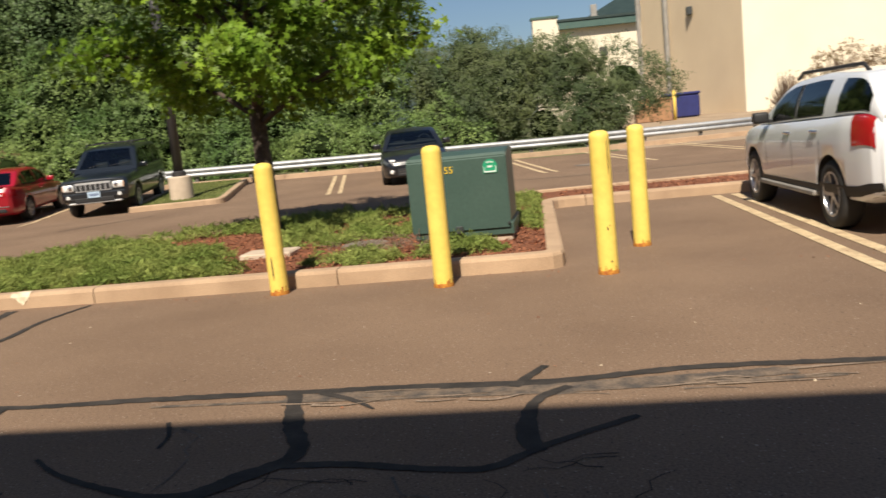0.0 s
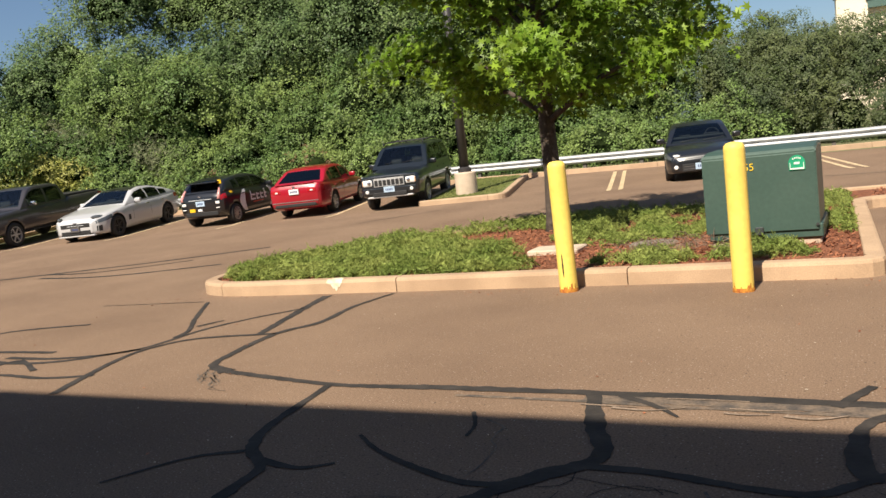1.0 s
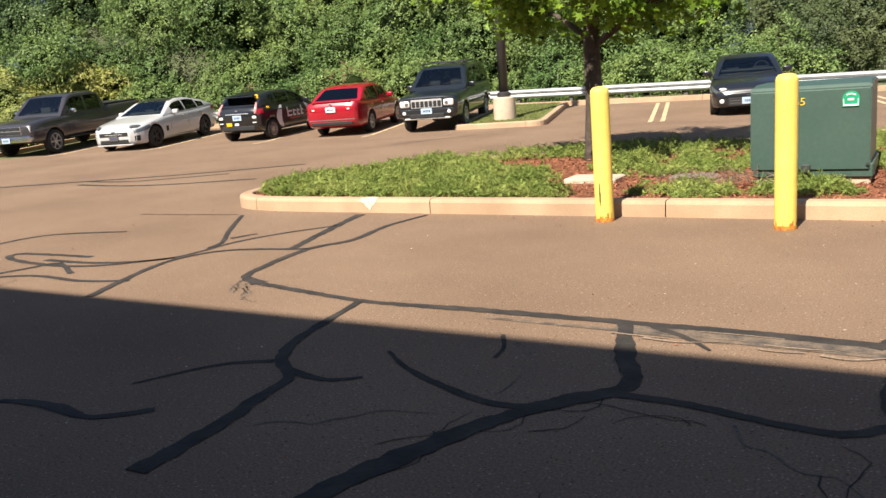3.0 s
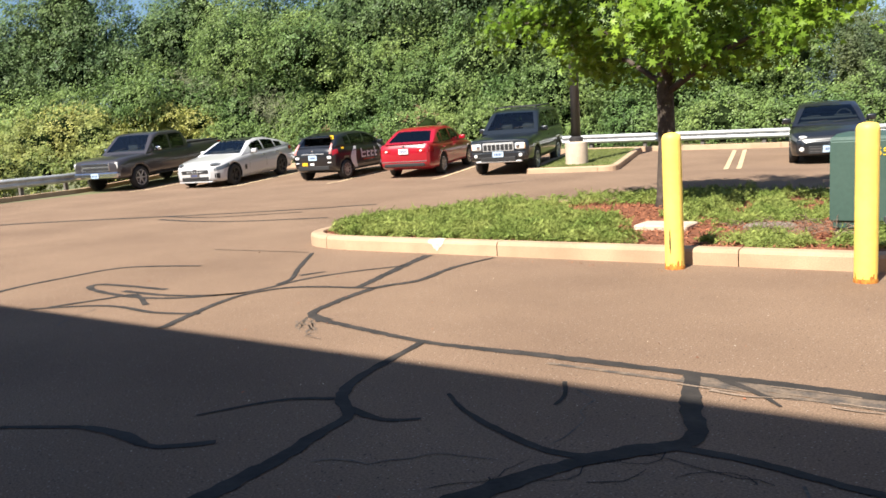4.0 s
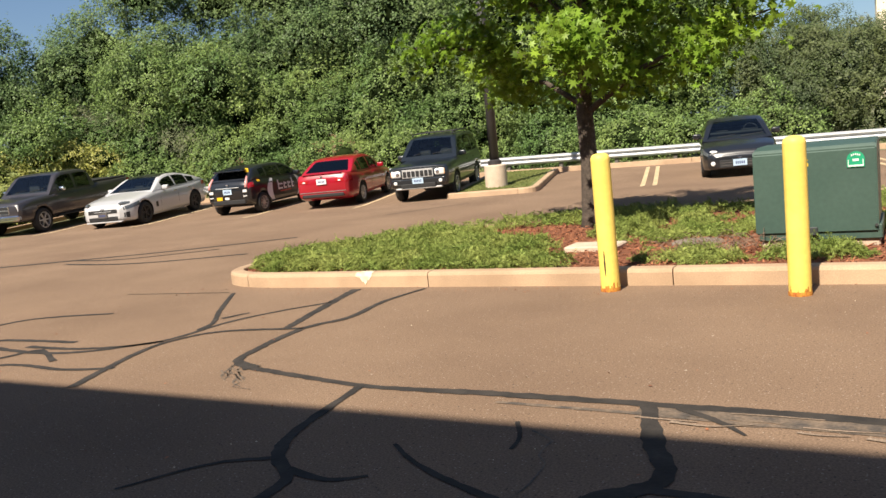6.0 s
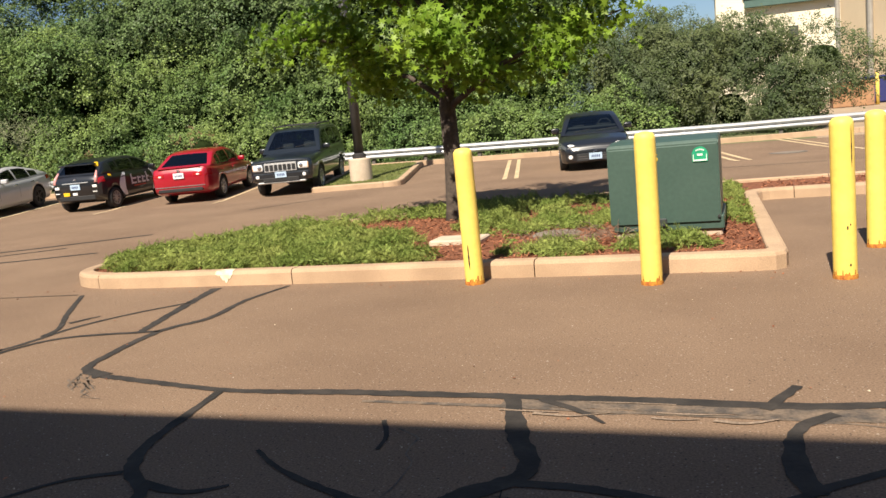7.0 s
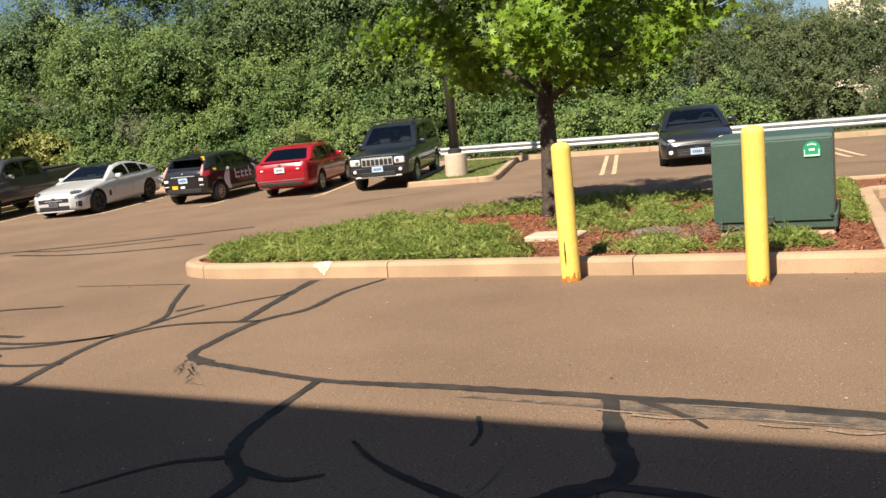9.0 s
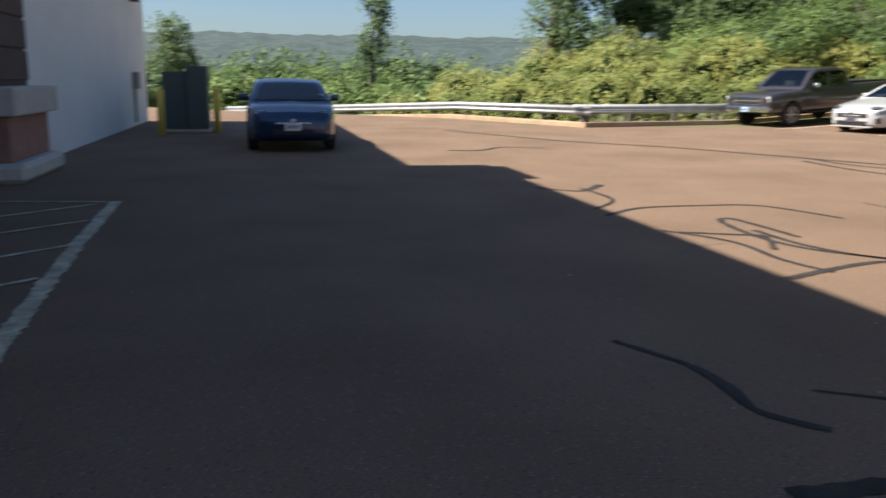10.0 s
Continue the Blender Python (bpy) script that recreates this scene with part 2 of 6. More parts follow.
LAMP_PINK = mat("pale_red_lamp", (0.72, 0.34, 0.32), 0.2, coat=0.5)
LAMP_RED = mat("red_lamp", (0.42, 0.012, 0.015), 0.15, coat=0.6)
PLATE = mat("plate_blue_white", (0.45, 0.58, 0.72), 0.5)
PLATE_BAR = mat("plate_bars", (0.06, 0.08, 0.2), 0.5)
WHITE_VINYL = mat("white_vinyl", (0.8, 0.8, 0.8), 0.4)
RED_VINYL = mat("red_vinyl", (0.45, 0.05, 0.03), 0.4)
YELLOW_VINYL = mat("yellow_vinyl", (0.8, 0.5, 0.02), 0.4)


def paint(name, c, metal=0.0):
    return mat(name, c, 0.28, metal, color2=tuple(v * 0.94 for v in c), scale=1.5, coat=0.8)


# ---- mesh helpers ----
def mesh_of(bm, name, material, smooth=False):
    me = bpy.data.meshes.new(name)
    bm.normal_update()
    bm.to_mesh(me)
    bm.free()
    for m in (material if isinstance(material, (list, tuple)) else [material]):
        me.materials.append(m)
    if smooth:
        me.polygons.foreach_set("use_smooth", [True] * len(me.polygons))
    return me


def part(name, bm, material, parent=None, label="", smooth=False):
    ob = new(name, bm if isinstance(bm, bpy.types.Mesh) else mesh_of(bm, name, material, smooth))
    if parent is not None:
        ob.parent = parent
    if label:
        tagged(ob, label)
    return ob


def thing(name, label, category, at=(0, 0, 0), yaw=0.0, group="", kind=""):
    ob = new(name)
    ob.matrix_basis = pose(at[0], at[1], at[2], 0, 0, yaw)
    return tagged(ob, label, category, group, kind)


def setting(name, bm, material, label, category, smooth=False):
    return tagged(part(name, bm, material, None, "", smooth), label, category, "", "structure")


def box(lo, hi, bevel=0.0, bm=None, seg=1):
    bm = bm or bmesh.new()
    r = bmesh.ops.create_cube(bm, size=1.0)
    c = [(a + b) / 2 for a, b in zip(lo, hi)]
    s = [abs(b - a) for a, b in zip(lo, hi)]
    for v in r["verts"]:
        v.co = Vector((c[0] + v.co.x * s[0], c[1] + v.co.y * s[1], c[2] + v.co.z * s[2]))
    if bevel:
        es = {e for v in r["verts"] for e in v.link_edges}
        bmesh.ops.bevel(bm, geom=list(es), offset=bevel, segments=seg, affect="EDGES", profile=0.6)
    return bm


def lathe(profile, n=24, bm=None, axis="Z", at=(0, 0, 0)):
    """A turned solid from (radius, height) pairs, closed at both ends."""
    bm = bm or bmesh.new()
    rings = []
    for r, h in profile:
        ring = []
        for i in range(n):
            a = 2 * math.pi * i / n
            p = (r * math.cos(a), r * math.sin(a), h) if axis == "Z" else (r * math.cos(a), h, r * math.sin(a))
            ring.append(bm.verts.new((p[0] + at[0], p[1] + at[1], p[2] + at[2])))
        rings.append(ring)
    for a, b in zip(rings, rings[1:]):
        for i in range(n):
            f = (a[i], a[(i + 1) % n], b[(i + 1) % n], b[i])
            bm.faces.new(f if axis == "Z" else f[::-1])
    bm.faces.new(rings[0][::-1] if axis == "Z" else rings[0])
    bm.faces.new(rings[-1] if axis == "Z" else rings[-1][::-1])
    return bm


def tube(points, radii, n=8, bm=None):
    """A tapered limb along points."""
    bm = bm or bmesh.new()
    rings = []
    pts = [Vector(p) for p in points]
    for i, p in enumerate(pts):
        d = (pts[min(i + 1, len(pts) - 1)] - pts[max(i - 1, 0)]).normalized()
        side = d.cross(Vector((0.31, 0.95, 0.05))).normalized()
        up = side.cross(d)
        rings.append([bm.verts.new(p + (side * math.cos(2 * math.pi * k / n) + up * math.sin(2 * math.pi * k / n)) * radii[i]) for k in range(n)])
    for a, b in zip(rings, rings[1:]):
        for k in range(n):
            bm.faces.new((a[k], b[k], b[(k + 1) % n], a[(k + 1) % n]))
    bm.faces.new(rings[0]), bm.faces.new(rings[-1][::-1])
    return bm


def sweep(profile, path, closed=False, bm=None):
    """Sweep a closed (offset, z) profile along a flat path; offset is to the left of the way."""
    bm = bm or bmesh.new()
    P = [Vector((p[0], p[1], p[2] if len(p) > 2 else 0)) for p in path]
    n = len(P)
    rings = []
    for i in range(n):
        a = P[i - 1] if (i > 0 or closed) else P[i]
        b = P[(i + 1) % n] if (i < n - 1 or closed) else P[i]
        d0 = (P[i] - a).to_2d() if (P[i] - a).length > 1e-6 else (b - P[i]).to_2d()
        d1 = (b - P[i]).to_2d() if (b - P[i]).length > 1e-6 else d0
        d0.normalize(), d1.normalize()
        t = (d0 + d1).normalized()
        k = 1 / max(0.35, t.dot(d0))
        nrm = Vector((-t.y, t.x, 0)) * k
        rings.append([bm.verts.new(P[i] + nrm * o + Vector((0, 0, z))) for o, z in profile])
    m = len(profile)
    for i in range(n if closed else n - 1):
        a, b = rings[i], rings[(i + 1) % n]
        for k in range(m):
            bm.faces.new((a[k], a[(k + 1) % m], b[(k + 1) % m], b[k]))
    if not closed:
        bm.faces.new(rings[0]), bm.faces.new(rings[-1][::-1])
    bmesh.ops.recalc_face_normals(bm, faces=bm.faces)
    return bm


def round_path(corners, radii, step=0.12):
    """A closed path with rounded corners."""
    out = []
    n = len(corners)
    for i in range(n):
        p, a, b = Vector(corners[i]), Vector(corners[i - 1]), Vector(corners[(i + 1) % n])
        da, db = (a - p).normalized(), (b - p).normalized()
        r = radii[i]
        k = max(2, int(r * 1.6 / step))
        for j in range(k + 1):
            t = j / k
            q0, q1 = p + da * r, p + db * r
            out.append(tuple(q0 * (1 - t) ** 2 + p * 2 * t * (1 - t) + q1 * t ** 2))
    return out


def scatter(name, verts, faces, locs, bases, material, parent=None):
    """Many small equal pieces in one mesh: bases is (n, 3, 3), columns are the piece's axes."""
    V = np.asarray(verts, float)
    n, k = len(locs), len(V)
    co = (np.einsum("nij,kj->nki", bases, V) + locs[:, None, :]).reshape(-1, 3)
    L = np.concatenate([np.asarray(f) for f in faces])
    sizes = np.array([len(f) for f in faces])
    loops = (L[None, :] + (np.arange(n) * k)[:, None]).reshape(-1)
    tot = np.tile(sizes, n)
    starts = np.concatenate([[0], np.cumsum(tot)[:-1]])
    me = bpy.data.meshes.new(name)
    me.vertices.add(n * k), me.loops.add(len(loops)), me.polygons.add(len(tot))
    me.vertices.foreach_set("co", co.ravel())
    me.loops.foreach_set("vertex_index", loops.astype(np.int32))
    me.polygons.foreach_set("loop_start", starts.astype(np.int32))
    me.update(calc_edges=True)
    me.materials.append(material)
    ob = new(name, me)
    if parent is not None:
        ob.parent = parent
    return ob


def frames_from(normals, rng, size, aspect=1.0):
    """Axes for pieces that face along normals, turned at random about them and sized."""
    n = normals / (np.linalg.norm(normals, axis=1, keepdims=True) + 1e-9)
    r = rng.normal(size=n.shape)
    t = np.cross(n, r)
    t /= np.linalg.norm(t, axis=1, keepdims=True) + 1e-9
    b = np.cross(n, t)
    s = size[:, None]
    return np.stack([t * s * aspect, b * s, n * s], axis=2)


LEAF_V = [(0, -0.5, 0), (0.32, -0.08, 0.09), (0, 0.55, -0.05), (-0.32, -0.08, 0.09), (0, -0.02, 0)]
LEAF_F = [(0, 1, 4), (1, 2, 4), (2, 3, 4), (3, 0, 4)]
STAR_V, STAR_F = [(0, 0, 0.0)], []
for _i, (_a, _r) in enumerate([(-90, .42), (-62, .2), (-18, .52), (8, .22), (38, .60), (62, .26), (90, .72), (118, .26), (142, .60), (172, .22), (198, .52), (242, .2)]):
    STAR_V.append((_r * math.cos(radians(_a)), _r * math.sin(radians(_a)), -0.22 * _r * _r))
for _i in range(12):
    STAR_F.append((0, 1 + _i, 1 + (_i + 1) % 12))


QUAD_V = [(0, -0.5, 0), (0.36, 0.0, 0.10), (0, 0.55, -0.06), (-0.36, 0.0, 0.10)]
QUAD_F = [(0, 1, 2), (0, 2, 3)]


TRI_V = [(-0.30, -0.25, 0.03), (0.34, -0.2, -0.03), (0.0, 0.62, 0.02)]
TRI_F = [(0, 1, 2)]


def clump_leaves(clumps, per_area, size, rng, up=0.35):
    """Leaf places and axes: tufts of leaves on the ragged shells of ellipsoid clumps (x, y, z, rx, ry, rz)."""
    locs, norms = [], []
    tuft = 12
    for c in clumps:
        x, y, z, rx, ry, rz = c
        m = max(6, int(per_area * (rx * ry + ry * rz + rx * rz) * 4 / tuft))
        d = rng.normal(size=(m, 3))
        d /= np.linalg.norm(d, axis=1, keepdims=True)
        wob = 1 + 0.2 * np.sin(d[:, 0] * 5 + x * 3) * np.cos(d[:, 2] * 6 + y * 2) + 0.14 * np.sin(d[:, 1] * 11 + z) * np.sin(d[:, 2] * 9 + x)
        r = wob * (1 + rng.normal(0.0, 0.10, m))
        toward = d @ (np.array([0.0 - x, 4.0 - y, 3.0]) / math.hypot(x, y - 4.0, 3.0))
        stay = (toward > -0.25) | (rng.uniform(size=m) < 0.3)      # thinner on the side away from the light and the lot
        d, r = d[stay], r[stay]
        m = len(d)
        p = d * r[:, None] * np.array([rx, ry, rz]) + np.array([x, y, z])
        out = d / np.array([rx, ry, rz])
        out /= np.linalg.norm(out, axis=1, keepdims=True)
        way = out * 0.75 + rng.normal(0, 0.55, (m, 3)) + np.array([0, -0.15, -0.10])
        way /= np.linalg.norm(way, axis=1, keepdims=True)
        reach = size * rng.uniform(1.6, 4.8, (m, 1, 1))
        run = rng.uniform(-0.55, 0.55, (m, tuft, 1))
        sag = np.array([0, 0, -1.0]) * (run + 0.5) ** 2 * reach * 0.45
        q = p[:, None, :] + way[:, None, :] * run * reach + rng.normal(0, 1, (m, tuft, 3)) * size * 0.62 + sag
        nn = out[:, None, :] * 0.55 + rng.normal(0, 0.42, (m, tuft, 3)) + np.array([0, -0.45, up + 0.2])
        locs.append(q.reshape(-1, 3)), norms.append(nn.reshape(-1, 3))
    locs, norms = np.concatenate(locs), np.concatenate(norms)
    s = size * rng.uniform(0.6, 1.35, len(locs))
    return locs, frames_from(norms, rng, s)


def ragged(clumps, rng, k=5, lo=0.3, hi=0.55):
    """Adds smaller clumps on the outsides of large ones, so that no outline stays round."""
    out = list(clumps)
    for x, y, z, rx, ry, rz in clumps:
        for _ in range(k):
            d = rng.normal(size=3)
            d /= np.linalg.norm(d)
            f = rng.uniform(lo, hi)
            out.append((x + d[0] * rx * 0.85, y + d[1] * ry * 0.85, z + d[2] * rz * 0.85, rx * f * rng.uniform(0.8, 1.3), ry * f, rz * f * rng.uniform(0.8, 1.5)))
    return out


def clump_cores(clumps, shrink):
    bm = bmesh.new()
    for x, y, z, rx, ry, rz in clumps:
        r = bmesh.ops.create_icosphere(bm, subdivisions=2, radius=1.0)
        for v in r["verts"]:
            k = shrink * (1 + 0.18 * noise.noise(v.co * 2.3 + Vector((x, y, z))))
            v.co = Vector((x + v.co.x * rx * k, y + v.co.y * ry * k, z + v.co.z * rz * k))
    return bm


def foliage(name, clumps, per_area, size, material, label, category, rng, kind="stuff", up=0.35, simple=False, aspect=1.0, core=0.6):
    """A mass of leaves over cores coloured as inner shade: one uncountable planting."""
    t = thing(name, label, category, kind=kind)
    cores = clumps
    clumps = ragged(clumps, rng, 3)
    l, b = clump_leaves(clumps, per_area, size, rng, up)
    b[:, :, 0] *= aspect
    lv = scatter("leaves", TRI_V if simple else QUAD_V, TRI_F if simple else QUAD_F, l, b, material, t)
    tagged(lv, kind="stuff")
    part("inner_foliage", clump_cores(cores, core), LEAF_SHADE, t)
    return t


# ---- the lie of the land ----
def front_line(x):
    return 19.5 + (0.30 if x < -11.7 else 0.10) * (x + 11.7)


def gz(x, y):
    """Height of the ground: level lot that rises gently into the far row of bays; drops off behind the rail to the west."""
    d = y - front_line(max(x, -30))
    slope = 0.042 - 0.026 * min(max((x + 12.0) / 14.0, 0.0), 1.0)
    z = slope * min(max(d, 0.0), 14.0)
    west = max(0.0, -x - 27.5 - max(0.0, (9.0 - y)) * 0.9)
    if x > -6:
        z += 0.02 * min(max(y - 30.0, 0.0), 30.0) * min((x + 6) / 6, 1.0)
    if y < 60:
        z -= min(west * 0.10, 3.0)
    return z


def ground_sheet():
    bm = bmesh.new()
    xs = [-900, -500, -250, -120, -80, -60] + [-50 + 1.0 * i for i in range(72)] + [24, 30, 40, 60, 90, 150, 300, 600, 900]
    ys = [-300, -120, -60, -30, -15] + [-6 + 1.0 * i for i in range(56)] + [52, 56, 62, 70, 85, 110, 160, 260, 450, 900]
    V = [[bm.verts.new((x, y, gz(x, y))) for x in xs] for y in ys]
    for j in range(len(ys) - 1):
        for i in range(len(xs) - 1):
            f = bm.faces.new((V[j][i], V[j][i + 1], V[j + 1][i + 1], V[j + 1][i]))
            c = f.calc_center_median()
            paved = -24.5 - max(0, (9 - c.y)) * 1.9 < c.x < 60 and c.y < 26.4 and c.y < front_line(c.x) + 7
            f.material_index = 0 if paved else (2 if c.x > 1.5 and c.y > 20 else 1)
    setting("ground", bm, [ASPHALT, LOT_DIRT, SANDY], "sun-bleached brownish asphalt car park running out to dry ground", "ground", True)


ground_sheet()


# ---- kerbs, beds and rails ----
KERB_PROFILE = [(0.0, -0.05), (0.0, 0.115), (0.012, 0.14), (0.035, 0.15), (0.155, 0.15), (0.165, 0.14), (0.165, -0.05)]


def kerb_run(name, path, label, closed=False, piece=2.45, drop=1.0):
    """A cast kerb in lengths with open joints; the bed lies to the left of the way."""
    top = thing(name, label, "kerb", kind="structure")
    P = [Vector((*p[:2], 0)) for p in path]
    if closed:
        P.append(P[0].copy())
    run, cur, acc = [], [P[0]], 0.0
    for a, b in zip(P, P[1:]):
        d = (b - a).length
        if acc + d > piece and d > 0.3:
            while acc + d > piece:
                t = (piece - acc) / (b - a).length
                m = a + (b - a) * t
                run.append((cur + [m]))
                a, cur, acc = m, [m], 0.0
                d = (b - a).length
        cur.append(b)
        acc += d
        if acc > piece:
            run.append(cur)
            cur, acc = [b], 0.0
    if len(cur) > 1:
        run.append(cur)
    for seg in run:
        q = [p.copy() for p in seg]
        q[0] = q[0] + (q[1] - q[0]).normalized() * 0.005
        q[-1] = q[-1] + (q[-2] - q[-1]).normalized() * 0.005
        part("kerb_stone", sweep([(o, z * drop) for o, z in KERB_PROFILE], [(p.x, p.y, gz(p.x, p.y)) for p in q]), KERB, top)
    return top


ISLAND = round_path([(0.30, 7.0), (0.12, 12.0), (9.0, 12.0), (9.0, 14.1), (-0.3, 13.7), (-6.2, 11.2), (-7.85, 7.0)], [0.25, 0.3, 0.3, 0.5, 0.6, 1.6, 1.7])
kerb_run("planter_kerb", ISLAND[10:] + ISLAND[:10], "tan cast concrete kerb round the planting island", closed=True)
_bm = bmesh.new()
_vs = [_bm.verts.new((x, y, 0.105)) for x, y in ISLAND]
_bm.faces.new(_vs)
bmesh.ops.inset_region(_bm, faces=_bm.faces[:], thickness=0.1)
setting("planting_bed", _bm, MULCH, "red shredded bark mulch bed inside the kerb", "mulch bed")

_chip = bmesh.new()
_cols = []
for _i in range(13):
    _x = -5.13 + 0.017 * _i
    _z = 0.035 + 0.11 * abs(_i - 7) / 7 + 0.012 * math.sin(_i * 2.3)
    _d = 0.06 + 0.07 * math.sin(math.pi * (_i + 0.5) / 13) + 0.012 * math.sin(_i * 3.1)
    _cols.append([_chip.verts.new((_x, 7.0 + _o, _h)) for _o, _h in ((-0.004, min(_z, 0.115)), (-0.004, 0.118), (0.010, 0.144), (0.034, 0.155), (_d, 0.155))])
for _a, _b in zip(_cols, _cols[1:]):
    for _k in range(4):
        _chip.faces.new((_a[_k], _b[_k], _b[_k + 1], _a[_k + 1]))
part("chipped_patch", _chip, KERB_WHITE, bpy.data.objects["planter_kerb"], "pale chipped patch")

LAMP_ISLAND = round_path([(-8.35, 19.75), (-10.0, 25.7), (-12.3, 25.4), (-10.85, 19.35)], [0.5, 0.2, 0.2, 0.25])
kerb_run("lamp_island_kerb", LAMP_ISLAND, "tan concrete kerb of a narrow grass island", closed=True)
_bm = bmesh.new()
_bm.faces.new([_bm.verts.new((x, y, gz(x, y) + 0.12)) for x, y in LAMP_ISLAND])
setting("grass_island", _bm, TURF, "mown grass on the lamp island", "grass")

FAR_EDGE = [(9.0, 28.6), (5.0, 27.6), (0.0, 26.6), (-6.0, 26.0), (-12.5, 25.6), (-19.0, 23.6), (-27.2, 21.0)]
WEST_EDGE = [(-27.2, 21.0), (-25.4, 15.2), (-23.6, 9.35)]
SOUTH_EDGE = [(-23.6, 9.35), (-29.6, 6.6), (-36.0, 3.0), (-44.0, -2.0)]
kerb_run("far_kerb", FAR_EDGE[::-1][::-1], "tan kerb along the far row of bays", piece=3.0)
kerb_run("west_kerb", WEST_EDGE, "tan kerb beside the parked pickup", piece=3.0)
kerb_run("south_kerb", [p for p in SOUTH_EDGE][::-1], "tan kerb along the edge above the valley", piece=3.0)

BEAM = [(0.0, 0.44), (0.03, 0.45), (0.085, 0.50), (0.085, 0.535), (0.02, 0.57), (0.02, 0.61), (0.085, 0.645), (0.085, 0.68), (0.03, 0.73), (0.0, 0.74), (-0.008, 0.73), (0.02, 0.72), (0.07, 0.675), (0.07, 0.65), (0.008, 0.615), (0.008, 0.565), (0.07, 0.53), (0.07, 0.505), (0.02, 0.46), (-0.008, 0.45)]


def offset_path(path, d):
    out = []
    for i, p in enumerate(path):
        a, b = Vector(path[max(i - 1, 0)]), Vector(path[min(i + 1, len(path) - 1)])
        t = (b - a).normalized()
        out.append((p[0] - t.y * d, p[1] + t.x * d))
    return out


def guard_rail(name, path, label, spacing=1.9, flip=1, low=0.0):
    t = thing(name, label, "guard rail", kind="structure")
    part("rail_beam", sweep([(o * flip, z) for o, z in BEAM], [(x, y, gz(x, y) - low) for x, y in path]), GALV, t, "galvanised W-beam", True)
    me = mesh_of(box((-0.06, -0.06, 0), (0.06, 0.06, 0.72), 0.008), "rail_post", POST)
    acc = 0.3
    for a, b in zip(path, path[1:]):
        a, b = Vector(a), Vector(b)
        d = (b - a).length
        while acc < d:
            p = a + (b - a) * (acc / d)
            n = Vector((-(b - a).y, (b - a).x)).normalized() * (-0.085 * flip)
            o = part("rail_post", me, None, t)
            o.location = (p.x + n.x, p.y + n.y, gz(p.x, p.y) - 0.02 - low)
            acc += spacing
        acc -= d
    return t


guard_rail("guard_rail_far", offset_path(FAR_EDGE, -0.75), "galvanised W-beam guard rail behind the far bays", low=0.2)
guard_rail("guard_rail_west", offset_path(WEST_EDGE, -0.45), "galvanised guard rail beside the pickup bay", low=0.08)
guard_rail("guard_rail_south", offset_path(SOUTH_EDGE, -0.45), "galvanised guard rail above the valley", low=0.1)


# ---- markings and sealed cracks ----
def ribbon(path, widths, lift, rng=None, wob=0.0):
    bm = bmesh.new()
    P = [Vector(p) for p in path]
    Q, Wd = [], []
    for i in range(len(P) - 1):
        n = max(1, int((P[i + 1] - P[i]).length / 0.045))
        p0, p3 = P[max(i - 1, 0)], P[min(i + 2, len(P) - 1)]
        for j in range(n):
            t = j / n
            a, b = P[i], P[i + 1]
            c = 0.5 * ((2 * a) + (b - p0) * t + (2 * p0 - 5 * a + 4 * b - p3) * t * t + (3 * a - p0 - 3 * b + p3) * t ** 3)
            Q.append(c), Wd.append(widths[i] * (1 - t) + widths[i + 1] * t)
    Q.append(P[-1]), Wd.append(widths[-1])
    prev = None
    for i, q in enumerate(Q):
        t = (Q[min(i + 1, len(Q) - 1)] - Q[max(i - 1, 0)]).normalized()
        n = Vector((-t.y, t.x))
        w0 = Wd[i] / 2 * (1 + (rng.uniform(-wob, wob) if rng else 0))
        w1 = Wd[i] / 2 * (1 + (rng.uniform(-wob, wob) if rng else 0))
        a, b = q + n * w0, q - n * w1
        cur = (bm.verts.new((a.x, a.y, gz(a.x, a.y) + lift)), bm.verts.new((b.x, b.y, gz(b.x, b.y) + lift)))
        if prev:
            bm.faces.new((prev[0], prev[1], cur[1], cur[0]))
        prev = cur
    for f in bm.faces:
        if f.normal.z < 0:
            f.normal_flip()
    bm.normal_update()
    for f in bm.faces:
        if f.normal.z < 0:
            f.normal_flip()
    return bm


_rng = random.Random(5)
SEALS = thing("crack_sealing", "black tar crack sealing wandering over the asphalt", "crack sealant", kind="structure")


def seal(path, w0, w1=None, material=None, lift=0.004):
    n = len(path)
    w1 = w0 if w1 is None else w1
    ws = [(w0 + (w1 - w0) * i / (n - 1)) * _rng.uniform(0.8, 1.2) for i in range(n)]
    part("seal_line", ribbon(path, ws, lift, _rng, 0.2), material or TAR, SEALS)


seal([(3.5, 3.75), (1.2, 3.95), (0.23, 3.84), (-0.57, 3.87), (-1.18, 3.88), (-2.11, 3.89), (-2.89, 3.88), (-3.97, 4.09)], 0.07, 0.075)
seal([(-3.97, 4.09), (-4.24, 4.24), (-4.34, 4.54), (-4.42, 5.21), (-4.25, 5.63), (-4.32, 6.29), (-4.23, 6.91)], 0.10, 0.05, None, 0.005)
seal([(-1.96, 3.76), (-1.28, 3.74), (-0.55, 3.70), (0.23, 3.68), (1.6, 3.72)], 0.03, 0.06, PATCHED, 0.003)
seal([(-1.2, 3.80), (-0.3, 3.77), (0.5, 3.76), (1.4, 3.82)], 0.10, 0.13, PATCHED, 0.0025)
seal([(-2.91, 3.85), (-2.86, 3.51), (-2.79, 3.1), (-2.66, 2.81), (-2.43, 2.6), (-2.39, 2.33), (-2.34, 2.03), (-2.33, 1.6)], 0.05, 0.09, None, 0.005)
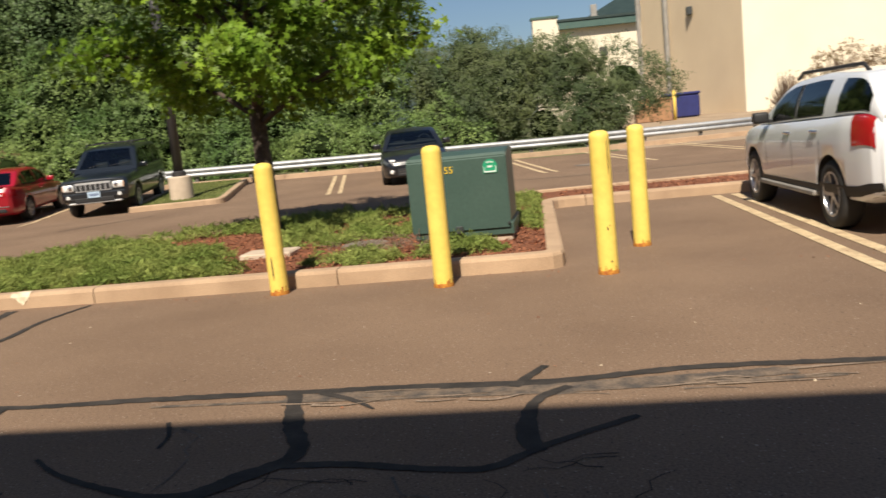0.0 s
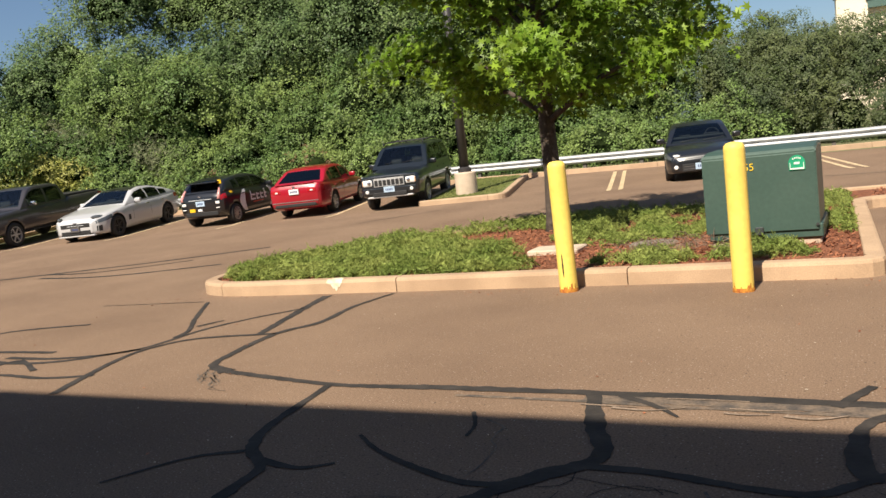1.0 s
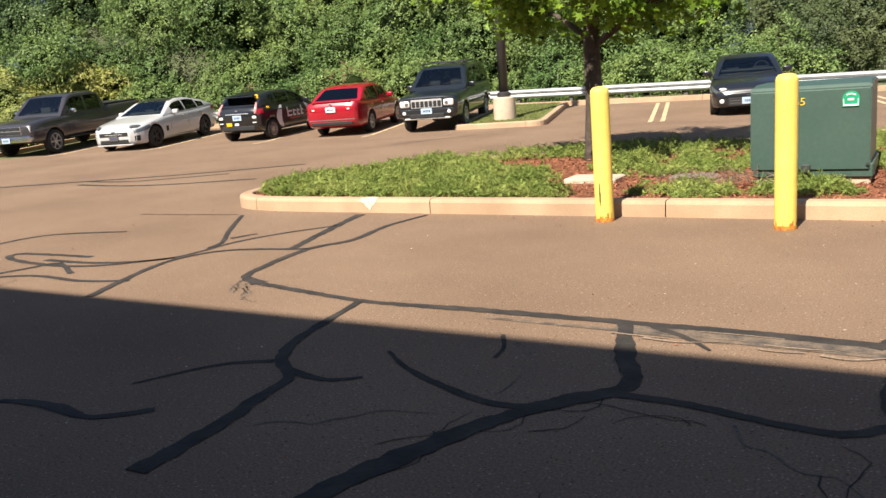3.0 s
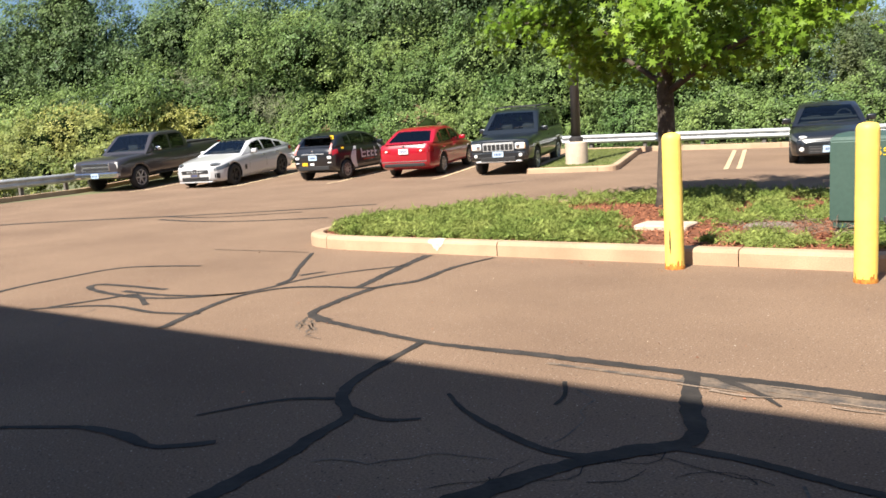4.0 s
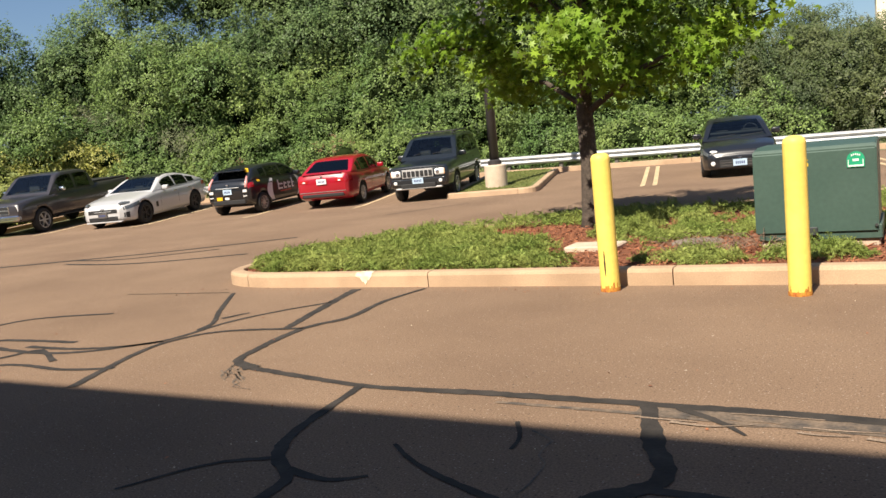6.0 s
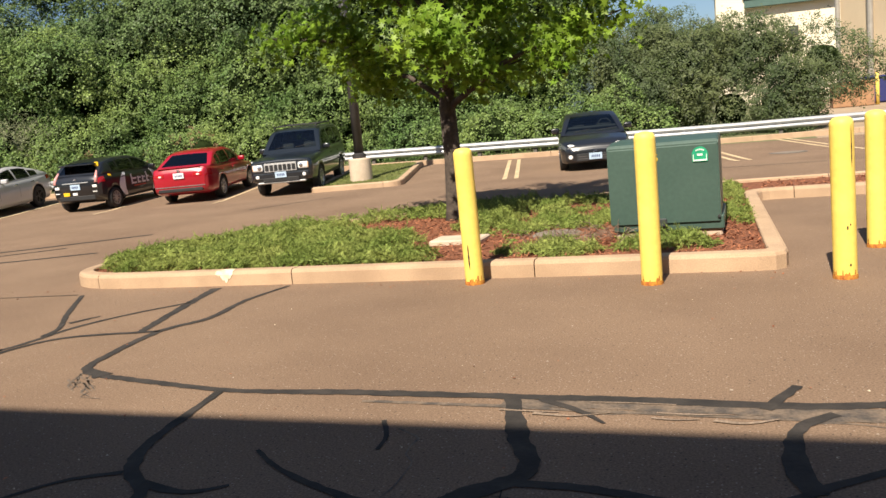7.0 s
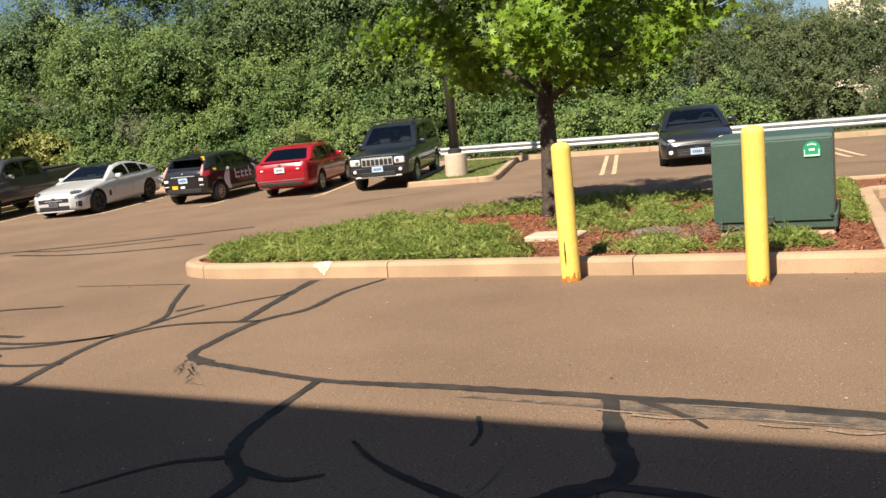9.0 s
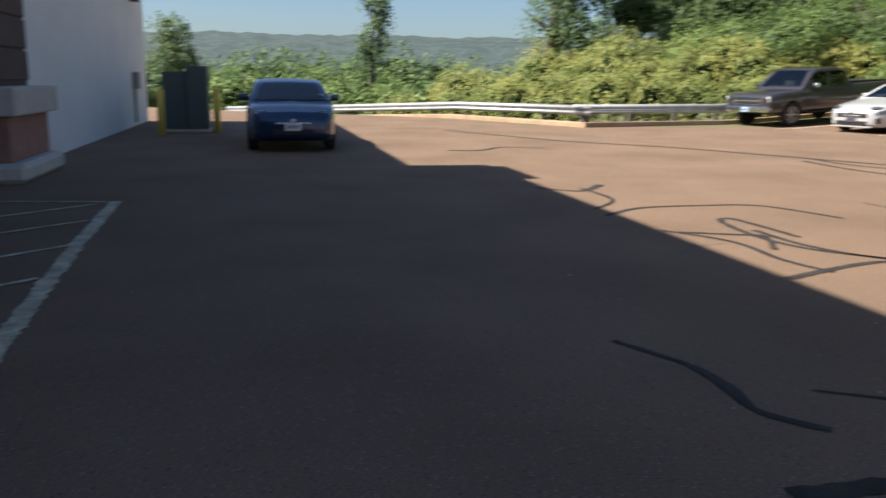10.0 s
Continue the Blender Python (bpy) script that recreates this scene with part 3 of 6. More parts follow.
seal([(-2.5, 2.68), (-2.24, 2.63), (-2.08, 2.72)], 0.06, 0.03)
seal([(-2.67, 2.77), (-2.92, 2.63), (-3.15, 2.27)], 0.05, 0.02)
seal([(-1.17, 3.86), (-1.02, 3.39), (-0.9, 3.11), (-0.91, 2.93), (-1.06, 2.78), (-1.22, 2.56), (-1.35, 2.3), (-1.47, 2.01), (-1.6, 1.6)], 0.09, 0.12, None, 0.005)
seal([(-1.05, 2.76), (-1.21, 2.65), (-1.42, 2.65), (-1.71, 2.77), (-1.98, 2.92), (-2.17, 3.08)], 0.06, 0.025)
seal([(-0.94, 2.9), (-0.64, 2.89), (-0.2, 2.8), (0.0, 2.81), (0.21, 3.01), (0.6, 3.3)], 0.07, 0.05)
seal([(0.16, 2.94), (0.11, 3.21), (0.14, 3.55), (0.3, 3.75)], 0.09, 0.06, None, 0.005)
seal([(0.02, 3.78), (0.17, 4.12)], 0.06, 0.05, None, 0.005)
seal([(-1.02, 3.85), (-0.80, 3.7), (-0.66, 3.55)], 0.05, 0.02, None, 0.005)
seal([(-1.72, 3.5), (-1.62, 3.3), (-1.6, 3.15)], 0.03, 0.02)
seal([(-5.05, 6.88), (-4.89, 6.24), (-4.59, 5.18)], 0.101, 0.068)
seal([(-4.42, 5.21), (-5.17, 5.03), (-5.4, 4.67), (-5.36, 4.27), (-5.04, 3.45)], 0.061, 0.068, None, 0.005)
seal([(-4.89, 6.24), (-5.2, 5.84), (-5.41, 5.36), (-5.51, 4.65), (-6.07, 4.35), (-6.8, 4.33)], 0.047, 0.081)
seal([(-6.59, 6.69), (-5.97, 5.84), (-5.57, 5.34), (-5.46, 5.06)], 0.041, 0.068, None, 0.005)
seal([(-8.24, 6.62), (-6.68, 6.72)], 0.018, 0.02)
seal([(-5.62, 5.5), (-5.5, 5.75)], 0.06, 0.03)
seal([(-6.42, 4.53), (-7.39, 4.49), (-7.29, 4.29), (-6.5, 4.17), (-5.95, 4.28), (-5.48, 4.67)], 0.081, 0.068)
seal([(-6.93, 3.47), (-6.33, 3.82), (-5.61, 3.8), (-5.16, 3.91)], 0.054, 0.047)
seal([(-6.81, 3.58), (-6.63, 4.01), (-6.51, 4.24), (-5.96, 3.98)], 0.054, 0.054, None, 0.005)
seal([(-7.28, 5.63), (-8.18, 5.29), (-8.29, 4.61), (-8.21, 3.88), (-7.77, 3.3)], 0.054, 0.081)
seal([(-10.19, 4.27), (-9.62, 3.77), (-10.01, 3.32)], 0.102, 0.051)
seal([(-9.86, 3.88), (-8.85, 3.85), (-8.22, 3.38)], 0.068, 0.051, None, 0.005)
seal([(-3.96, 1.7), (-3.72, 1.82), (-3.46, 1.92), (-3.08, 1.89), (-2.92, 1.93), (-2.76, 2.07)], 0.041, 0.047)
seal([(-3.5, 1.91), (-3.25, 1.93), (-3.05, 1.9)], 0.06, 0.05, None, 0.005)
seal([(-22.25, 4.87), (-18.14, 6.63), (-16.14, 8.29), (-13.74, 9.54), (-11.79, 10.53), (-9.9, 11.9)], 0.153, 0.119)
seal([(-12.99, 9.27), (-11.76, 9.13), (-10.67, 9.26), (-9.29, 9.88)], 0.102, 0.102)
seal([(-13.4, 9.7), (-12.0, 9.7), (-10.6, 10.6)], 0.085, 0.085, None, 0.005)
seal([(-15.68, 3.48), (-15.62, 4.09), (-16.38, 4.8), (-16.05, 5.58)], 0.136, 0.102)
seal([(-10.3, 15.6), (-9.2, 17.6)], 0.07, 0.05)
seal([(-2.0, 18.6), (1.0, 18.2), (5.0, 18.4)], 0.08, 0.06, PATCHED)

for _k in range(22):
    _x, _y = _rng.uniform(-1.7, 0.7), _rng.uniform(1.7, 2.9)
    _a = _rng.uniform(0, 6.28)
    _p = [(_x, _y)]
    for _ in range(_rng.randint(3, 7)):
        _a += _rng.uniform(-0.9, 0.9)
        _x, _y = _x + math.cos(_a) * 0.07, _y + math.sin(_a) * 0.07
        _p.append((_x, _y))
    seal(_p, 0.007, 0.004, None, 0.003)
for _q, _d in (((-4.18, 4.12), -0.72), ((-2.2, 2.1), 0.4), ((-0.4, 2.75), -0.5), ((-1.6, 3.4), -1.2), ((0.2, 2.6), -2.0), ((-6.0, 3.2), 2.2)):
    _x, _y, _a = _q[0], _q[1], _d
    _p = [(_x, _y)]
    for _ in range(9):
        _a = _d + _rng.uniform(-0.7, 0.7)
        _x, _y = _x + math.cos(_a) * 0.09, _y + math.sin(_a) * 0.09
        _p.append((_x, _y))
    seal(_p, 0.014, 0.006, PATCHED, 0.003)

for _k in range(26):
    _x = _rng.uniform(-2.2, 2.6)
    _y = 3.72 + _rng.uniform(-0.10, 0.10) + (0.06 if _x > 1.0 else 0.0)
    _l = _rng.uniform(0.15, 0.6)
    seal([(_x, _y), (_x + _l * 0.5, _y + _rng.uniform(-0.03, 0.03)), (_x + _l, _y + _rng.uniform(-0.04, 0.04))], _rng.uniform(0.01, 0.035), 0.008, PALE_WEAR if _k % 2 else PATCHED, 0.0065 if _k % 2 else 0.0022)
for _ in range(14):
    _x, _y = _rng.uniform(-4.22, -4.10), _rng.uniform(4.02, 4.16)
    _k = _rng.uniform(0.0, 0.3)
    seal([(_x + _k, _y - _k), (_x + _k + _rng.uniform(0.03, 0.09), _y - _k - 0.06), (_x + _k + _rng.uniform(0.08, 0.17), _y - _k - 0.12)], 0.018, 0.006, PATCHED, 0.003)

MARKS = thing("bay_markings", "worn cream double lines between the parking bays", "parking lines", kind="structure")
BAY_DIR = Vector((-0.235, 0.972))


def double_line(x, y, length, gap=0.29, w=0.11, d=BAY_DIR, only=2):
    side = Vector((d.y, -d.x))
    for k in range(only):
        a = Vector((x, y)) + side * gap * k
        part("painted_line", ribbon([a, a + d * length], [w, w], 0.006), STRIPE, MARKS)


double_line(-5.5, 19.4, 6.0)
double_line(-0.15, 20.0, 5.9)
double_line(2.3, 20.9, 5.9)
double_line(4.9, 21.9, 5.9)
for _x in (-12.9, -16.0, -19.4, -22.6):
    double_line(_x - 0.2, front_line(_x) - 0.9, 4.5, only=1)
double_line(2.62, 5.5, 6.3, 0.27, 0.12, Vector((-0.035, 1.0)))
for _p, _q in (((-9.40, -1.62), (-9.75, -3.9)), ((-9.25, -1.72), (-8.1, -2.9)), ((-8.2, -1.6), (-7.1, -2.75)), ((-7.0, -1.52), (-5.9, -2.65)), ((-5.88, -1.48), (-4.8, -2.6)), ((-4.7, -1.42), (-3.6, -2.5))):
    part("painted_line", ribbon([_p, _q], [0.06, 0.06], 0.006, random.Random(4), 0.2), BAY_WHITE, MARKS)
part("painted_line", ribbon([(-9.42, -1.55), (-7.0, -1.46), (-4.4, -1.31), (-3.6, -1.26)], [0.12] * 4, 0.007, random.Random(2), 0.25), BAY_WHITE, MARKS)


# ---- buildings ----
def shop_front():
    """The shop whose shade lies over the lot: pale wall, taller front, and the entrance pier."""
    w = thing("shop_building", "white painted shop wall with a stone-clad entrance pier", "building")
    part("white_wall", box((-27.2, -12.0, 0.0), (-13.2, -3.37, H_WEST)), WHITE_WALL, w, "white painted block wall")
    part("wall_coping", box((-27.25, -12.0, H_WEST), (-13.2, -3.32, H_WEST + 0.12), 0.01), FASCIA, w)
    part("front_wall", box((-13.2, -12.0, 0.0), (30.0, -3.6, H_FRONT)), BROWN_CLAD, w, "brown clad shop front")
    part("front_coping", box((-13.2, -12.0, H_FRONT), (30.05, -3.3, H_FRONT + 0.15), 0.01), FASCIA, w)
    part("entrance_tower", box((TOWER[0], -6.0, 1.15), (TOWER[1], -3.2, H_TOWER), 0.01), BROWN_CLAD, w, "brown clad entrance tower")
    for i in range(15):
        part("cladding_board", box((TOWER[0] - 0.012, -3.2, 1.25 + i * 0.42), (TOWER[1] + 0.012, -3.175, 1.25 + i * 0.42 + 0.39), 0.008), BROWN_CLAD, w)
    pier = part("pier_base", box((-13.05, -4.6, 0.25), (-11.15, -2.99, 0.82), 0.015), PINK_STONE, w, "pink split-face block")
    part("pier_plinth", box((-13.15, -4.7, 0.0), (-11.05, -2.82, 0.25), 0.06), CAP_STONE, w, "grey stone plinth")
    part("pier_cap", box((-13.2, -4.75, 0.82), (-11.0, -2.87, 1.17), 0.03, seg=2), CAP_STONE, w, "pale cast stone cap")
    fx = thing("wall_light", "dark box wall light on the white wall", "wall light")
    part("housing", box((-24.9, -3.37, 3.32), (-24.5, -3.12, 3.52), 0.02), DARK_METAL, fx)
    part("lens", box((-24.87, -3.13, 3.30), (-24.53, -3.105, 3.45), 0.005), LAMP_DARK, fx)
    sb = thing("meter_box", "small grey electrical box on the white wall", "electrical box")
    part("case", box((-24.6, -3.37, 1.0), (-24.25, -3.2, 1.45), 0.015), PIPE, sb)
    part("conduit", box((-24.46, -3.365, 0.1), (-24.4, -3.30, 1.0), 0.01), PIPE, sb)


H_WEST, H_FRONT, H_TOWER = 6.07, 7.40, 7.70
TOWER = (-12.98, -11.25)
shop_front()


def upright(p, q, thick, z0, z1):
    """A wall slab between two plan points, its thickness to the left of the way."""
    a, b = Vector(p), Vector(q)
    n = Vector((-(b - a).y, (b - a).x)).normalized() * thick
    bm = bmesh.new()
    lo = [bm.verts.new((v.x, v.y, z0)) for v in (a, b, b + n, a + n)]
    hi = [bm.verts.new((v.x, v.y, z1)) for v in (a, b, b + n, a + n)]
    bm.faces.new(lo[::-1]), bm.faces.new(hi)
    for k in range(4):
        bm.faces.new((lo[k], lo[(k + 1) % 4], hi[(k + 1) % 4], hi[k]))
    return bm


def far_store():
    b = thing("neighbouring_store", "tan stucco store with teal metal roof edges", "building")
    z = 0.2
    part("side_wall", upright((5.77, 56.0), (9.95, 46.0), 0.4, z, 13.0), STUCCO_DIM, b, "tan stucco side wall, coloured darker as the dimmer face")
    part("front_wall", upright((9.95, 45.95), (40, 52.0), 0.4, z, 13.0), STUCCO_LIT, b, "cream stucco wall, coloured lighter as the sunlit face")
    part("rear_wing_wall", upright((0.5, 68.0), (7.6, 69.1), 0.4, z, 8.05), STUCCO_LIT, b, "cream stucco rear wing, coloured lighter as a sunlit face")
    part("rear_wing_pier", upright((-1.5, 67.2), (0.5, 67.5), 0.8, z, 9.0), STUCCO_LIT, b)
    part("roof_edge", upright((0.5, 67.4), (6.8, 68.4), 0.6, 8.05, 8.75), TEAL, b, "teal metal fascia")
    part("pier_coping", upright((-1.6, 67.1), (0.6, 67.4), 1.0, 9.0, 9.15), TEAL, b)
    bm = bmesh.new()
    v = [bm.verts.new(p) for p in ((2.6, 70, 8.9), (7.0, 70.6, 8.9), (7.2, 76, 11.2), (6.2, 76, 11.2), (2.6, 70, 8.7), (7.0, 70.6, 8.7), (7.2, 76, 11.0), (6.2, 76, 11.0))]
    for f in ((0, 1, 2, 3), (7, 6, 5, 4), (0, 4, 5, 1), (1, 5, 6, 2), (2, 6, 7, 3), (3, 7, 4, 0)):
        bm.faces.new([v[i] for i in f])
    part("pitched_roof", bm, TEAL_DARK, b, "dark teal metal roof")
    part("roof_vent", box((3.2, 70.2, 9.0), (3.7, 70.7, 10.0), 0.03), PIPE, b)
    part("gutter", upright((0.4, 67.3), (6.8, 68.3), 0.12, 8.62, 8.80), TEAL_DARK, b)
    part("downspout", lathe([(0.16, z), (0.16, 13.0)], 10, at=(6.93, 52.8, 0)), PIPE, b)
    part("downspout", lathe([(0.14, z), (0.14, 10.5)], 10, at=(5.6, 55.9, 0)), PIPE, b)
    part("wall_light", box((7.80, 50.2, 6.3), (8.12, 50.65, 6.77), 0.04), DARK_METAL, b)
    part("vent", box((3.6, 68.2, 5.7), (4.2, 68.5, 6.4), 0.02), DARK_METAL, b)


far_store()


# ---- steel bollards and the green cabinet ----
def bollard(x, y, h, lean, scrape_z, label):
    t = thing("bollard", label, "bollard", (x, y, 0), group="bollards by the green cabinet")
    t.rotation_euler = (radians(lean[0]), radians(lean[1]), 0)
    r = 0.083
    part("sleeve", lathe([(r, 0.0), (r, 0.02), (r, 0.04), (r, h * 0.5), (r, h - 0.09), (r, h - 0.065), (r, h - 0.05), (r - 0.006, h - 0.025), (r - 0.022, h - 0.008), (r - 0.05, h), (0.001, h + 0.003)], 28), YELLOW, t, "", True)
    part("rusted_foot", lathe([(r + 0.005, -0.01), (r + 0.004, 0.02), (r + 0.002, 0.032), (r - 0.01, 0.038)], 28), RUST, t, "rust-stained foot")
    rr = random.Random(int((x + 9) * 100))
    for k in range(9):
        a0, w0, z1 = -math.pi * rr.uniform(0.05, 0.95), rr.uniform(0.05, 0.16), rr.uniform(0.045, 0.085)
        bm = bmesh.new()
        q = [bm.verts.new(((r + 0.002) * math.cos(a0 + d), (r + 0.002) * math.sin(a0 + d), zz)) for d, zz in ((-w0, 0.03), (w0, 0.03), (w0 * 0.5, z1), (-w0 * 0.6, z1 - 0.01))]
        bm.faces.new(q)
        part("rust_run", bm, RUST, t)
    for z0, z1, a, wd in scrape_z:
        bm = bmesh.new()
        n = 8
        L = []
        for i in range(n + 1):
            z = z0 + (z1 - z0) * i / n
            w = wd * math.sin(math.pi * (i + 0.6) / (n + 1.2)) * (0.7 + 0.6 * ((i * 7) % 5) / 5)
            L.append([bm.verts.new(((r + 0.003) * math.cos(radians(a) + k * w), (r + 0.003) * math.sin(radians(a) + k * w), z)) for k in (-1, 1)])
        for p, q in zip(L, L[1:]):
            bm.faces.new((p[0], p[1], q[1], q[0]))
        part("scrape", bm, SCRAPE, t, "black scrape mark")
    return t


bollard(-2.285, 6.79, 1.19, (0, -0.4), [(0.14, 0.36, -95, 0.10)], "yellow steel bollard with a black scrape and rusty foot")
bollard(-0.745, 6.60, 1.20, (0, 0.2), [], "clean yellow steel bollard with a rusty foot")
bollard(0.648, 6.647, 1.185, (0, -0.2), [(0.82, 1.12, -50, 0.07), (0.37, 0.40, -80, 0.08), (0.40, 0.415, -66, 0.06), (0.10, 0.12, -70, 0.09)], "chipped yellow steel bollard with black nicks")
bollard(1.04, 7.95, 1.18, (0, 0), [(0.2, 0.3, 180, 0.1)], "yellow steel bollard standing behind its neighbour")


def pad_cabinet():
    t = thing("transformer_cabinet", "dark green steel pad-mounted transformer cabinet", "electrical cabinet", (-0.77, 8.27, 0.0))
    part("pad", box((-0.48, 0.05, 0.06), (0.53, 1.0, 0.17), 0.015), CONCRETE, t, "concrete pad")
    part("plinth", box((-0.50, 0.02, 0.17), (0.55, 1.0, 0.30), 0.01), BOX_GREEN, t)
    bm = bmesh.new()
    prof = [(0.0, 0.24), (0.0, 1.0), (0.03, 1.035), (0.30, 1.06), (0.98, 1.06), (1.0, 1.045), (1.0, 0.24)]
    A = [[bm.verts.new((x, y, z)) for y, z in prof] for x in (-0.525, 0.525)]
    n = len(prof)
    for i in range(n):
        bm.faces.new((A[0][i], A[0][(i + 1) % n], A[1][(i + 1) % n], A[1][i]))
    bm.faces.new(A[0][::-1]), bm.faces.new(A[1])
    bmesh.ops.recalc_face_normals(bm, faces=bm.faces)
    bmesh.ops.bevel(bm, geom=bm.edges[:], offset=0.012, segments=2, affect="EDGES")
    part("hood", bm, BOX_GREEN, t)
    part("lid_seam", box((-0.526, 0.012, 0.985), (0.526, 0.03, 0.991)), DARK_METAL, t)
    bm = bmesh.new()
    edge = [(0.285, 0.83), (0.425, 0.83)] + [(0.355 + 0.072 * math.cos(a) * (1.0 if abs(math.cos(a)) < 0.9 else 1.02), 0.90 + 0.072 * math.sin(a)) for a in [math.pi * k / 12 for k in range(13)]]
    lo, hi = [bm.verts.new((x, -0.002, z)) for x, z in edge], [bm.verts.new((x, -0.010, z)) for x, z in edge]
    bm.faces.new(hi)
    for k in range(len(edge)):
        bm.faces.new((lo[k], lo[(k + 1) % len(edge)], hi[(k + 1) % len(edge)], hi[k]))
    bmesh.ops.recalc_face_normals(bm, faces=bm.faces)
    lb = part("warning_label", bm, LABEL_GREEN, t, "green safety label")
    part("label_bar", box((0.292, -0.013, 0.836), (0.418, -0.009, 0.850)), LABEL_WHITE, lb)
    for k in range(5):
        part("label_bar", box((0.318 + 0.016 * k, -0.013, 0.930 + 0.008 * math.sin(math.pi * k / 4)), (0.329 + 0.016 * k, -0.009, 0.945 + 0.008 * math.sin(math.pi * k / 4))), LABEL_WHITE, lb)
    for x0, x1, z0, z1 in ((0.292, 0.298, 0.85, 0.90), (0.412, 0.418, 0.85, 0.90), (0.33, 0.38, 0.885, 0.905)):
        part("label_bar", box((x0, -0.013, z0), (x1, -0.009, z1)), LABEL_WHITE, lb)
    part("bolt", lathe([(0.015, -0.02), (0.015, 0.0)], 6, axis="Y", at=(0.505, 0, 0.3)), DARK_METAL, t)
    part("latch", box((-0.06, -0.03, 0.22), (0.02, 0.0, 0.30), 0.008), DARK_METAL, t)
    cu = bpy.data.curves.new("number", "FONT")
    cu.body, cu.size, cu.extrude = "55", 0.10, 0.001
    cu.materials.append(NUM_YELLOW)
    o = new("number", cu)
    o.parent = t
    o.matrix_basis = pose(-0.13, -0.006, 0.86, 90, 0, 0)
    tagged(o, "yellow painted number")


pad_cabinet()

_t = thing("handhole_cover", "pale concrete utility slab flush with the mulch", "utility cover", (-3.02, 8.6, 0.10))
part("slab", box((-0.3, -0.2, -0.02), (0.3, 0.2, 0.06), 0.015), CONCRETE, _t)
_t = thing("valve_cover", "weathered grey oval ground box lid in the bed", "utility cover", (-1.95, 8.75, 0.09))
part("lid", lathe([(0.27, -0.02), (0.27, 0.035), (0.25, 0.05), (0.001, 0.055)], 24), STEEL_COVER, _t)


# ---- street tree ----
def street_tree(x, y):
    rng = np.random.default_rng(11)
    t = thing("street_tree", "young sweetgum tree with bright green star-shaped leaves", "tree", (x, y, 0.12))
    pts = [(0, 0, -0.1), (0, 0, 0.12), (0.02, 0, 0.8), (0.0, 0.02, 1.5), (0.03, 0, 2.3), (0.0, 0.05, 3.2), (0.05, 0.0, 4.3), (0.0, 0.0, 5.6)]
    part("trunk", tube(pts, [0.18, 0.14, 0.118, 0.112, 0.10, 0.08, 0.05, 0.015], 12), BARK, t, "", True)
    part("pruned_stub", tube([(-0.03, -0.05, 2.28), (-0.05, -0.15, 2.38)], [0.07, 0.06], 10), CUT_WOOD, t, "pale pruned branch stub")
    tips = []
    for i in range(26):
        a = 2.4 * i + rng.uniform(-0.3, 0.3)
        z0 = 1.5 + 3.3 * (i / 26)
        reach = (2.65 if z0 < 3.6 else 2.1) * rng.uniform(0.8, 1.1) * (1 - 0.3 * i / 26) * (1 + 0.06 * math.cos(a) + 0.12 * math.sin(a))
        rise = rng.uniform(0.55, 1.2)
        p0 = Vector((0, 0, z0))
        p3 = Vector((math.cos(a) * reach, math.sin(a) * reach, z0 + rise))
        p1 = p0.lerp(p3, 0.35) + Vector((0, 0, 0.18))
        p2 = p0.lerp(p3, 0.7) + Vector((0, 0, 0.12))
        part("limb", tube([p0, p1, p2, p3], [0.05 if i < 12 else 0.035, 0.034, 0.02, 0.006], 6), BARK, t, "", True)
        for k in range(4):
            b0 = p0.lerp(p3, rng.uniform(0.3, 0.9)) + Vector((0, 0, 0.12))
            b1 = b0 + Vector((rng.uniform(-0.7, 0.7), rng.uniform(-0.7, 0.7), rng.uniform(-0.15, 0.5)))
            tips.append((b0, b1))
        tips.append((p2, p3))
    bm = bmesh.new()
    for a, b in tips:
        tube([a, a.lerp(b, 0.5) + Vector((0, 0, 0.04)), b], [0.011, 0.007, 0.003], 4, bm)
    tagged(part("fine_branching", bm, BARK, t), kind="stuff")
    locs, norms = [], []
    for a, b in tips:
        n = 225
        f = rng.uniform(0.0, 1.15, n)
        c = np.array(a)[None] + (np.array(b) - np.array(a))[None] * f[:, None] + rng.normal(0, 0.16, (n, 3)) + np.array([0, 0, -0.03])
        locs.append(c)
        norms.append(np.array([0, -0.28, 0.55])[None] + rng.normal(0, 0.5, (n, 3)) + (c - np.array([0, 0, 3.0])) * 0.15)
    locs, norms = np.concatenate(locs), np.concatenate(norms)
    keep = locs[:, 2] > 1.45
    locs, norms = locs[keep], norms[keep]
    s = rng.uniform(0.075, 0.15, len(locs))
    tagged(scatter("crown", STAR_V, STAR_F, locs, frames_from(norms, rng, s), LEAF_TREE, t), "star-shaped leaves", kind="stuff")


street_tree(-3.78, 10.75)


# ---- planting on the island ----
def in_poly(x, y, poly):
    c = False
    j = len(poly) - 1
    for i in range(len(poly)):
        (xi, yi), (xj, yj) = poly[i], poly[j]
        if (yi > y) != (yj > y) and x < (xj - xi) * (y - yi) / (yj - yi + 1e-12) + xi:
            c = not c
        j = i
    return c


